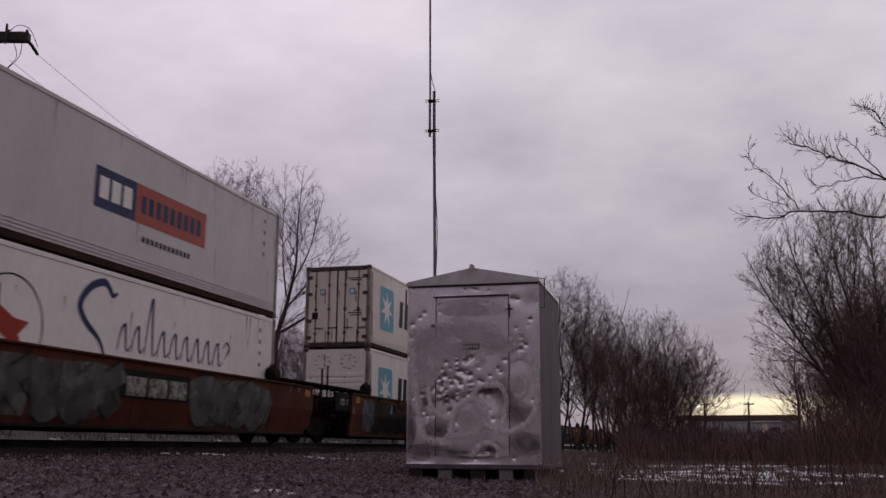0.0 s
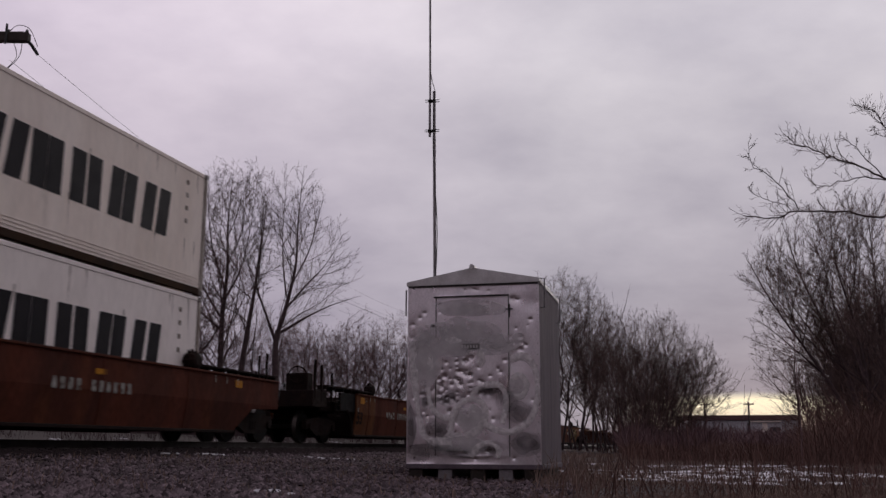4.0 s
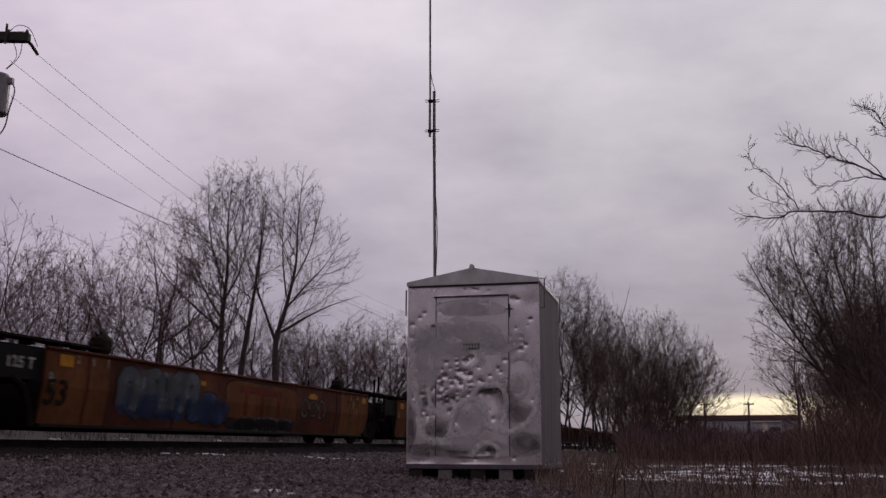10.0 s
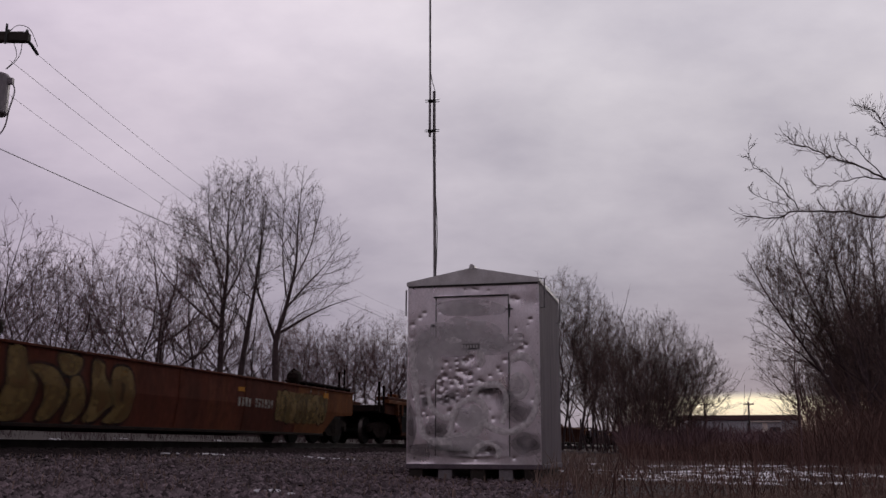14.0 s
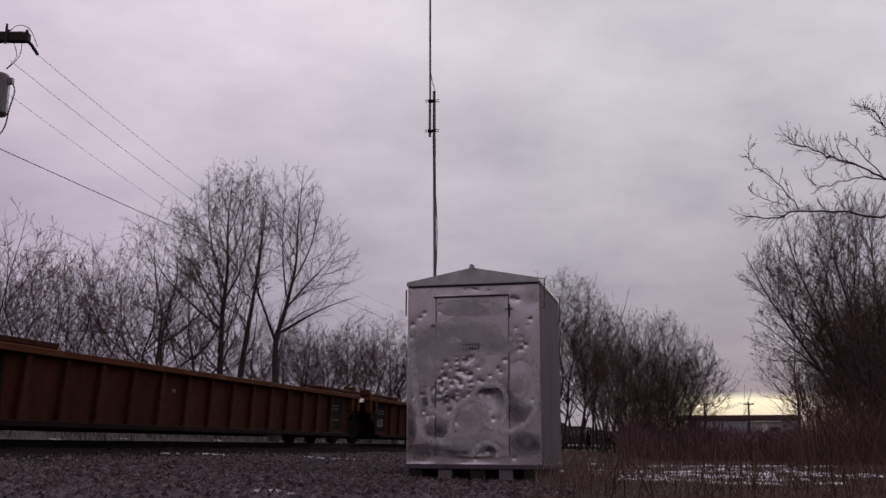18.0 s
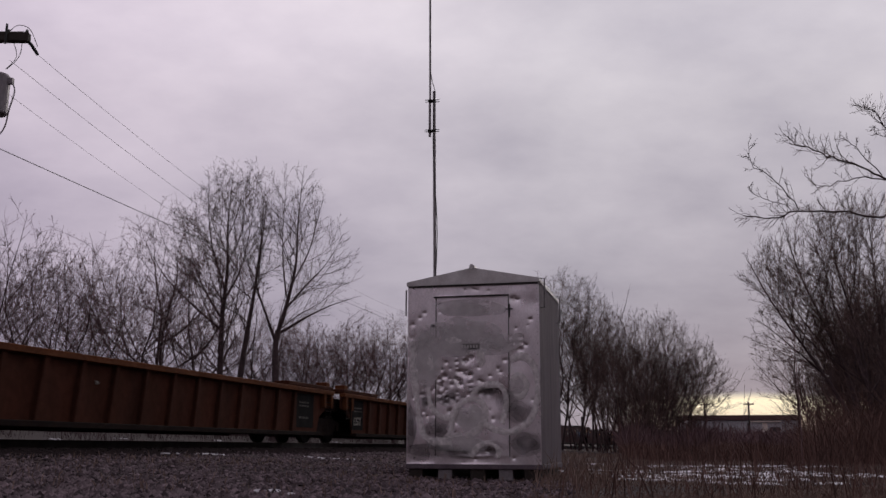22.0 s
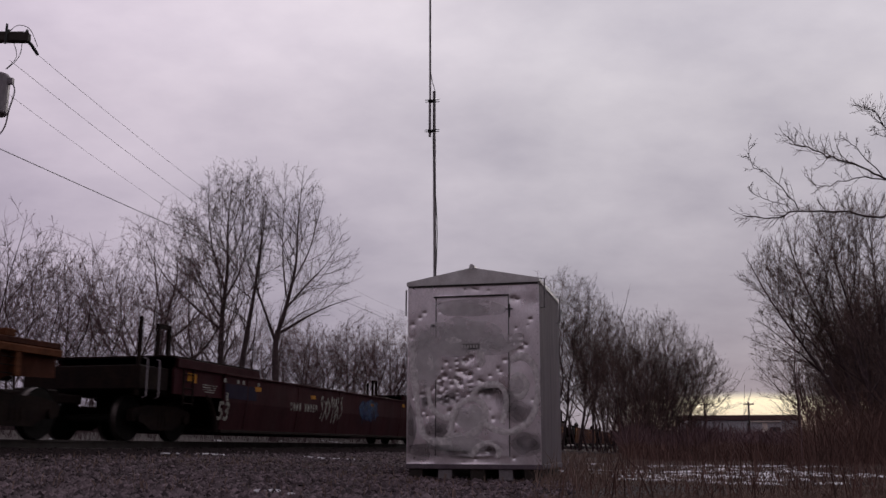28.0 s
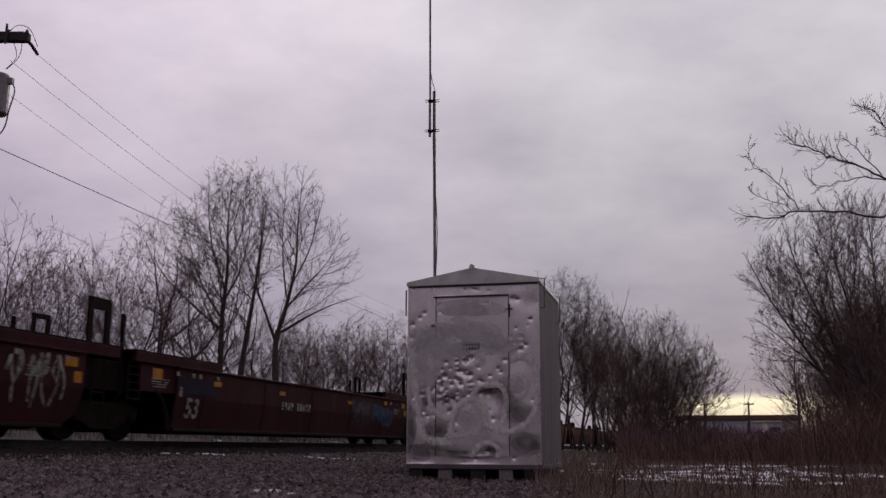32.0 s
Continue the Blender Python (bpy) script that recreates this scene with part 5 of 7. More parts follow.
    door = dented("door", dx0, dx1, dz0, dz1, -0.004, [(0.58, 1.24, 0.13, 0.26, 50), (0.82, 1.35, 0.12, 0.22, 18), (0.50, 1.00, 0.08, 0.12, 14), (0.95, 1.65, 0.14, 0.10, 8), (1.10, 1.10, 0.12, 0.30, 13), (0.8, 0.62, 0.22, 0.16, 9), (0.75, 2.16, 0.25, 0.04, 7)], 16, "dented aluminium door, closed")
    part("door_seam", boxed(dx0 - 0.009, dx0 + 0.003, -0.0065, 0.02, dz0, dz1), M["seam"], shed)
    part("door_seam", boxed(dx1 - 0.003, dx1 + 0.009, -0.0065, 0.02, dz0, dz1), M["seam"], shed)
    part("drip_strip", boxed(dx0 - 0.03, dx1 + 0.01, -0.03, 0.0, dz1, dz1 + 0.016), M["seam"], shed)
    part("name_plate", boxed(0.71, 0.96, -0.014, -0.006, 1.60, 1.67), M["seam"], door, "small dark name plate")
    bars("plate_bar", 0.72, 0.95, 1.615, 1.655, 6, -0.016, M["alu_roof"], door, 0.35)
    part("hasp", boxed(dx1 + 0.008, dx1 + 0.024, -0.025, 0.0, 2.0, 2.17, bev=0.004), M["seam"], shed)
    part("hasp_bar", boxed(dx1 - 0.03, dx1 + 0.06, -0.022, -0.006, 2.10, 2.112), M["seam"], shed)
    part("latch_knob", boxed(dx0 - 0.06, dx0 - 0.02, -0.02, 0.0, 1.90, 1.93), M["seam"], shed)
    # roof: a low hip with a ridge cap
    bm = bmesh.new()
    o, e0, e1 = 0.012, z1 + 0.0, z1 + 0.195
    base = [bm.verts.new(p) for p in ((-o, -o - 0.02, e0), (W + o, -o - 0.02, e0), (W + o, Dp + o, e0), (-o, Dp + o, e0))]
    rim = [bm.verts.new(p) for p in ((-o, -o - 0.02, e0 + 0.05), (W + o, -o - 0.02, e0 + 0.05), (W + o, Dp + o, e0 + 0.05), (-o, Dp + o, e0 + 0.05))]
    a, b = bm.verts.new((W / 2, -o - 0.02, e1 + 0.02)), bm.verts.new((W / 2, Dp + o, e1 + 0.02))
    for i in range(4):
        bm.faces.new((base[i], base[(i + 1) % 4], rim[(i + 1) % 4], rim[i]))
    bm.faces.new((rim[0], rim[1], a))
    bm.faces.new((rim[1], rim[2], b, a))
    bm.faces.new((rim[2], rim[3], b))
    bm.faces.new((rim[3], rim[0], a, b))
    bm.faces.new(base[::-1])
    bmesh.ops.recalc_face_normals(bm, faces=bm.faces[:])
    part("roof", bm, M["alu_roof"], shed, "low gabled aluminium roof")
    part("ridge_cap", tube(bmesh.new(), [(W / 2, -0.05, e1 + 0.03), (W / 2, Dp + 0.03, e1 + 0.03)], 0.035, 8), M["alu_roof"], shed)
    part("eave_seam", boxed(0.01, W - 0.01, -0.028, 0.0, z1 - 0.022, z1 - 0.004), M["seam"], shed)
    for x, y, z in ((-0.035, 0.10, 2.07), (W + 0.035, 0.12, 2.13), (W + 0.035, 1.70, 2.13)):
        s = -1 if x < 0 else 1
        h = 0.34 if x < 0 else 0.38
        pts = [(x - s * 0.04, y, z), (x + s * 0.02, y, z), (x + s * 0.02, y, z + h), (x - s * 0.05, y, z + h)]
        part("lifting_handle", tube(bmesh.new(), pts, 0.011, 6), M["mast"], shed)
    # skids and base
    part("base_frame", boxed(-0.01, W + 0.01, -0.005, Dp + 0.01, 0.10, z0 + 0.004, bev=0.008), M["streaked"], shed)
    for x in (0.12, 0.50, 0.92, 1.28, 1.60):
        part("skid", boxed(x - 0.09, x + 0.09, 0.02, Dp, -0.04, 0.10, bev=0.01), M["mast"] if x in (0.50, 1.28) else M["tie"], shed)
    # rivets along the edges
    bm = bmesh.new()
    for i in range(16):
        z = z0 + 0.1 + i * 0.14
        for x in (0.03, W - 0.03):
            disc(bm, (x, -0.004, z), (0, 1, 0), 0.008, 0.004, 6)
    part("rivet", bm, M["alu_roof"], shed)
    # scrubbed ghost of old graffiti: soft wide loops, each in three widths
    def ghost(pts, w, k):
        loop = smooth_path(pts, 8)
        for q, f in enumerate((1.3, 0.9, 0.5)):
            bm = bmesh.new()
            ribbon(bm, loop, lambda u: w * f * (0.8 + 0.35 * noise.noise(Vector((u * 4, k, q)))), -0.012 - 0.0006 * k - 0.006 * q)
            part("scrubbed_loop", bm, M["scrub"], shed)
    for k, (w, pts) in enumerate((
            (0.080, [(0.07, 1.72), (0.10, 1.28), (0.135, 0.96), (0.18, 0.68), (0.25, 0.50), (0.40, 0.43), (0.60, 0.42)]),
            (0.080, [(1.36, 1.45), (1.52, 1.50), (1.66, 1.36), (1.70, 1.07), (1.64, 0.78), (1.52, 0.64), (1.36, 0.56), (1.18, 0.58), (1.02, 0.66)]),
            (0.075, [(0.84, 0.95), (0.90, 1.07), (1.02, 1.14), (1.20, 1.14), (1.29, 1.03), (1.29, 0.84), (1.24, 0.66)]),
            (0.075, [(1.38, 1.22), (1.48, 1.26), (1.56, 1.15), (1.51, 1.02), (1.40, 1.00)]),
            (0.080, [(0.58, 0.56), (0.62, 0.78), (0.72, 0.92), (0.88, 0.97), (1.0, 0.90), (1.03, 0.76), (0.94, 0.60), (0.78, 0.50)]),
            (0.070, [(0.84, 0.26), (0.94, 0.38), (1.09, 0.42), (1.20, 0.34), (1.18, 0.24)]),
            (0.070, [(0.28, 1.12), (0.32, 0.90), (0.44, 0.76), (0.58, 0.74), (0.66, 0.82)]))):
        ghost(pts, w, k)
    # broad rubbed areas
    rng2 = random.Random(6)

    def film(name, mat, depth, areas):
        for k, (x, z, rx, rz) in enumerate(areas):
            for q, f in enumerate((1.25, 0.95, 0.6)):
                out = smooth_path([(min(max(x + rx * f * rng2.uniform(0.75, 1.2) * math.cos(i * math.pi / 5), 0.01), W - 0.01), max(z + rz * f * rng2.uniform(0.7, 1.25) * math.sin(i * math.pi / 5), z0)) for i in range(10)], 4, True)
                part(name, patch(bmesh.new(), out, depth - 0.0003 * k - 0.0025 * q), M[mat], shed)
    film("rubbed_area", "rubbed", -0.009, ((0.22, 1.45, 0.18, 0.30), (0.62, 1.62, 0.34, 0.10), (1.22, 1.70, 0.26, 0.10), (0.35, 1.80, 0.30, 0.14), (0.78, 1.83, 0.36, 0.15), (0.15, 1.68, 0.14, 0.10), (0.82, 2.12, 0.40, 0.09), (0.85, 0.72, 0.18, 0.16), (1.45, 1.1, 0.10, 0.12), (0.7, 0.4, 0.35, 0.10), (1.10, 1.62, 0.20, 0.08)))
    film("scrubbed_area", "scrub", -0.0105, ((0.88, 0.78, 0.06, 0.11), (0.62, 0.52, 0.10, 0.04), (0.30, 1.44, 0.06, 0.10), (0.98, 1.50, 0.05, 0.10), (0.62, 1.72, 0.12, 0.05), (0.45, 0.44, 0.12, 0.04)))
    # Stains between the loops; the low patches paint the ground's dark reflection.
    film("grime_stain", "grime_shade", -0.0088, ((0.55, 0.97, 0.15, 0.08), (1.02, 1.08, 0.19, 0.06), (1.30, 0.96, 0.11, 0.12), (1.48, 0.82, 0.15, 0.13), (0.40, 0.60, 0.16, 0.10), (0.06, 0.62, 0.07, 0.26), (1.10, 0.36, 0.16, 0.07), (1.55, 0.42, 0.20, 0.14), (0.30, 0.33, 0.30, 0.09), (0.72, 0.30, 0.20, 0.07), (0.24, 0.95, 0.06, 0.10)))
    return shed


build_shed()


def build_mast():
    b = bearing(-11 / 1690, 14.75)
    mast = thing("antenna_mast", "thin galvanised antenna mast clamped in two lengths behind the shed", "antenna", m=pose(b.x, b.y, ground_z(b.x, b.y) - 0.05))
    lean = -0.010
    part("lower_pipe", tube(bmesh.new(), [(0, 0, 0), (lean * 5.95, 0, 6.10)], 0.025, 10), M["mast"], mast)
    part("upper_pipe", tube(bmesh.new(), [(-0.085 - 0.035, 0.0, 5.34), (-0.085 - 0.06, 0, 9.5)], 0.017, 10), M["mast"], mast)
    part("upper_sleeve", tube(bmesh.new(), [(-0.125, 0.0, 5.32), (-0.128, 0.0, 5.96)], 0.021, 10), M["mast"], mast)
    cab = [(0.03 * math.sin(z * 2.1) + lean * z + 0.01, -0.035, z) for z in np.arange(0.3, 6.2, 0.2)] + [(-0.09, -0.03, 6.25), (-0.13, -0.025, 6.5), (-0.145, -0.02, 9.4)]
    part("coax_cable", tube(bmesh.new(), cab, 0.007, 5), M["cable"], mast)
    for z in (5.42, 5.93):
        bm = bmesh.new()
        for dy in (-0.045, 0.045):
            tube(bm, [(-0.21, dy, z), (0.03, dy, z + 0.012)], 0.006, 6)
        box(bm, -0.15, -0.03, -0.04, 0.04, z - 0.014, z + 0.014)
        tube(bm, [(-0.15, -0.09, z - 0.02), (-0.15, 0.09, z + 0.02)], 0.008, 6)
        part("clamp", bm, M["cable"], mast)
    part("base_plate", boxed(-0.12, 0.12, -0.12, 0.12, 0.0, 0.08), M["mast"], mast)


build_mast()


# ---- utility pole, transformer and wires ----
def build_pole():
    p = bearing(-876 / 1690, 27.0)
    zg = ground_z(p.x, p.y)
    pole = thing("utility_pole", "dark wooden utility pole with a crossarm and grey transformer", "utility pole", m=pose(p.x, p.y, zg))
    part("pole_shaft", tube(bmesh.new(), [(0, 0, -0.3), (0, 0, 6.0), (0, 0, 11.4 - zg)], [0.19, 0.16, 0.12], 14), M["pole"], pole)
    arm = part("crossarm", boxed(-1.5, 1.28, -0.10, 0.10, 11.01 - zg, 11.27 - zg, bev=0.02), M["pole"], pole)
    part("crossarm_brace", boxed(-1.5, 1.08, 0.11, 0.26, 11.14 - zg, 11.38 - zg, bev=0.02), M["pole"], pole)
    part("arm_bolt", tube(bmesh.new(), [(0.72, -0.16, 10.90 - zg), (0.72, -0.16, 11.46 - zg)], 0.035, 6), M["cable"], pole)
    for x in (0.7, 1.2):
        part("insulator", tube(bmesh.new(), [(x, 0, 11.23 - zg), (x, 0, 11.29 - zg), (x, 0, 11.37 - zg)], [0.03, 0.05, 0.03], 8), M["cable"], arm)
    part("dead_end", tube(bmesh.new(), [(1.22, 0, 11.08 - zg), (1.34, 0.1, 10.93 - zg), (1.46, 0.2, 10.73 - zg)], 0.045, 6), M["cable"], arm)
    can = part("transformer", tube(bmesh.new(), [(0.62, -0.12, 8.93 - zg), (0.62, -0.12, 8.97 - zg), (0.62, -0.12, 9.97 - zg), (0.62, -0.12, 10.03 - zg)], [0.28, 0.30, 0.30, 0.26], 20), M["can"], pole, "grey steel transformer can")
    part("bushing", tube(bmesh.new(), [(0.75, -0.12, 10.01 - zg), (0.78, -0.12, 9.65 - zg)], 0.035, 8), M["cable"], can)
    part("transformer_lug", boxed(0.88, 1.02, -0.18, -0.06, 9.77 - zg, 9.93 - zg), M["can"], can)
    loop = smooth_path([(1.0, -0.12, 9.81 - zg), (1.08, -0.12, 9.55 - zg), (0.98, -0.12, 9.05 - zg), (0.90, -0.12, 8.55 - zg), (0.60, -0.1, 8.20 - zg), (0.1, 0, 8.15 - zg)], 5)
    part("drop_cable", tube(bmesh.new(), loop, 0.02, 6), M["can"], pole)
    for pts in ([(0.7, 0, 11.3), (0.95, 0, 11.5), (1.25, 0.05, 11.4), (1.45, 0.15, 10.95)], [(0.85, 0, 11.05), (0.98, 0, 10.6), (0.78, -0.1, 10.2)], [(1.1, 0, 11.1), (1.05, 0.0, 10.6), (0.8, -0.1, 10.2)]):
        part("jumper_wire", tube(bmesh.new(), smooth_path([(x, y, z - zg) for x, y, z in pts], 5), 0.010, 5), M["cable"], pole)
    q = bearing(-30 / 1690, 88.0)
    zq = ground_z(q.x, q.y)
    far = thing("far_utility_pole", "distant dark wooden utility pole", "utility pole", m=pose(q.x, q.y, zq))
    part("pole_shaft", tube(bmesh.new(), [(0, 0, -0.3), (0, 0, 12.6)], [0.19, 0.13], 10), M["pole"], far)
    part("crossarm", boxed(-1.1, 1.1, -0.06, 0.06, 12.0, 12.16), M["pole"], far)

    def wire(a, b, sag, r):
        a, b = Vector(a), Vector(b)
        pts = []
        for i in range(33):
            f = i / 32
            v = a.lerp(b, f)
            v.z -= sag * 4 * f * (1 - f)
            pts.append(v)
        tagged(part("power_line", tube(bmesh.new(), pts, r, 5), M["cable"]), "thin dark overhead power line", "power line", "overhead lines")
    wire((p.x + 1.46, p.y + 0.2, 10.73), (q.x + 0.9, q.y, zq + 11.2), 1.6, 0.006)
    wire((p.x + 0.8, p.y, 10.5), (q.x + 0.2, q.y, zq + 10.6), 1.6, 0.006)
    wire((p.x + 0.7, p.y, 9.65), (q.x - 0.4, q.y, zq + 9.9), 1.6, 0.005)
    wire((p.x + 0.2, p.y, 8.28), (q.x + 0.1, q.y, zq + 9.6), 0.15, 0.013)


build_pole()


# ---- trees ----
class Wood:
    """Collects tapered branches as one mesh."""

    def __init__(self):
        self.v, self.f = [], []

    def branch(self, pts, radii, n):
        base = len(self.v)
        m = len(pts)
        for i, p in enumerate(pts):
            d = (pts[min(i + 1, m - 1)] - pts[max(i - 1, 0)]).normalized()
            u = d.cross(Vector((0.3, 0.2, 0.93)))
            if u.length < 1e-3:
                u = d.cross(Vector((1, 0, 0)))
            u.normalize()
            w = d.cross(u)
            for k in range(n):
                a = 2 * math.pi * k / n
                q = p + (u * math.cos(a) + w * math.sin(a)) * radii[i]
                self.v.append((q.x, q.y, q.z))
        for i in range(m - 1):
            for k in range(n):
                a, b = base + i * n + k, base + i * n + (k + 1) % n
                self.f.append((a, b, b + n, a + n))

    def twigs(self, feet, tips, r):
        """Straight three-sided twigs from feet to tips."""
        base = len(self.v)
        d = tips - feet
        d /= np.linalg.norm(d, axis=1)[:, None] + 1e-9
        u = np.cross(d, (0.3, 0.2, 0.93))
        u /= np.linalg.norm(u, axis=1)[:, None] + 1e-9
        w = np.cross(d, u)
        rings = []
        for c, k in ((feet, 1.0), (tips, 0.35)):
            for a in (0.0, 2.094, 4.189):
                rings.append(c + (u * math.cos(a) + w * math.sin(a)) * (r * k)[:, None])
        self.v += np.stack(rings, 1).reshape(-1, 3).tolist()
        for i in range(len(feet)):
            b = base + 6 * i
            self.f += [(b, b + 1, b + 4, b + 3), (b + 1, b + 2, b + 5, b + 4), (b + 2, b, b + 3, b + 5)]

    def make(self, name, mat, parent):
        me = bpy.data.meshes.new(name)
        me.from_pydata(self.v, [], self.f)
        me.materials.append(mat)
        for p in me.polygons:
            p.use_smooth = True
        ob = new(name, me)
        ob.parent = parent
        return ob


def limb_path(rng, p, d, length, bend, lift, n):
    pts, d = [p.copy()], d.normalized()
    for i in range(n):
        d = (d + Vector((rng.gauss(0, bend), rng.gauss(0, bend), rng.gauss(0, bend) + lift))).normalized()
        pts.append(pts[-1] + d * (length / n))
    return pts


def turned(rng, d, angle):
    """d swung by angle (degrees) to a random side."""
    side = d.cross(Vector((rng.gauss(0, 1), rng.gauss(0, 1), rng.gauss(0, 1))))
    if side.length < 1e-3:
        side = Vector((1, 0, 0))
    return (Matrix.Rotation(radians(angle), 3, side.normalized()) @ d).normalized()


def sprout(rng, thick, fine, pts, r0, length, level, spec, crook=0.17):
    """Side branches along pts."""
    count, ratio, angle, lift, first = spec[level]
    for k in range(count):
        f = first + (1 - first) * (k + rng.random()) / count
        i = min(int(f * (len(pts) - 1)), len(pts) - 2)
        g = f * (len(pts) - 1) - i
        p = pts[i].lerp(pts[i + 1], g)
        d = turned(rng, (pts[i + 1] - pts[i]).normalized(), angle * rng.uniform(0.6, 1.35))
        ln = length * ratio * (1.15 - 0.65 * f) * rng.uniform(0.65, 1.25)
        r = max(r0 * (1 - 0.75 * f) * 0.56, 0.0050)
        last = level == len(spec) - 1
        n = 2 if last and crook > 0.12 else 4
        q = limb_path(rng, p, d, ln, crook, lift, n)
        rad = [r * (1 - 0.80 * j / n) for j in range(n + 1)]
        if r > 0.02:
            thick.branch(q, rad, 5)
        else:
            fine.branch(q, rad, 3)
        if not last:
            sprout(rng, thick, fine, q, r, ln, level + 1, spec, crook)


def limb_set(rng, h, n, lean, fan, low=0.32, high=0.62):
    """Stems that fan out from one foot, each forking into lighter limbs: (limb it springs from, where on it, its points)."""
    limbs = []
    for k in range(n):
        x, y = rng.uniform(-0.07, 0.07) * h, rng.uniform(-0.05, 0.05) * h
        lx, ly = lean + fan * (2 * (k + 0.5) / n - 1) + rng.uniform(-0.06, 0.06), rng.uniform(-0.16, 0.16)
        top = h * rng.uniform(0.74, 0.92) / math.hypot(1, lx * 0.7)
        limbs.append((-1, 0.0, [(x + lx * top * f ** 0.9 + rng.uniform(-0.012, 0.012) * h, y + ly * top * f, -0.25 + (top + 0.25) * f) for f in np.linspace(0, 1, 7)]))
        stem = len(limbs) - 1
        for _ in range(2):
            f = rng.uniform(low, high)
            q = limbs[stem][2][int(f * 6)]
            sx, sy, ln = lx + rng.choice((-1, 1)) * rng.uniform(0.22, 0.55), ly + rng.uniform(-0.4, 0.4), (h * 0.93 - q[2]) * rng.uniform(0.55, 0.9)
            limbs.append((stem, int(f * 6) / 6, [(q[0] + sx * ln * g ** 0.85 + rng.uniform(-0.01, 0.01) * h * (g > 0), q[1] + sy * ln * g, q[2] + ln * g) for g in np.linspace(0, 1, 5)]))
    return limbs


def fan_set(rng, h, stems, spread, lean=0.0, most=6):
    """Crooked stems that part low into limbs fanning out and bending up: (limb it springs from, where on it, its points)."""
    limbs = []
    for k in range(stems):
        x = rng.uniform(-0.05, 0.05) * h
        lx, ly = (spread * 0.35 * (2 * (k + 0.5) / stems - 1) if stems > 1 else 0.0) + lean + rng.uniform(-0.07, 0.07), rng.uniform(-0.08, 0.08)
        top = h * rng.uniform(0.84, 0.95)
        limbs.append((-1, 0.0, [(x + lx * top * f + rng.uniform(-0.022, 0.022) * h * (f > 0), ly * top * f, -0.25 + (top + 0.25) * f) for f in np.linspace(0, 1, 8)]))
        stem, way = len(limbs) - 1, rng.choice((-1, 1))
        for j in range(most - stems):
            i = rng.choice((2, 2, 3, 3, 4))
            q, way = limbs[stem][2][i], -way
            out = lean + way * spread * rng.uniform(0.55, 1.25)
            up = (h * rng.uniform(0.72, 0.97) - q[2]) * (1 - 0.28 * abs(out))
            depth = rng.uniform(-0.3, 0.3)
            path = [(q[0] + out * up * f ** 0.72 + rng.uniform(-0.016, 0.016) * h * (f > 0), q[1] + depth * up * f, q[2] + up * f ** 1.12) for f in np.linspace(0, 1, 6)]
            limbs.append((stem, i / 7, path))
            bough = len(limbs) - 1
            g = rng.choice((2, 3))
            b, rise = path[g], rng.uniform(0.22, 0.40) * h
            turn = -out * rng.uniform(-0.2, 0.7) + way * rng.uniform(0.0, 0.3)
            limbs.append((bough, g / 5, [(b[0] + turn * rise * f + rng.uniform(-0.012, 0.012) * h * (f > 0), b[1] + rng.uniform(-0.2, 0.2) * rise * f, b[2] + rise * f * (0.55 + 0.3 * f)) for f in np.linspace(0, 1, 5)]))
    return limbs


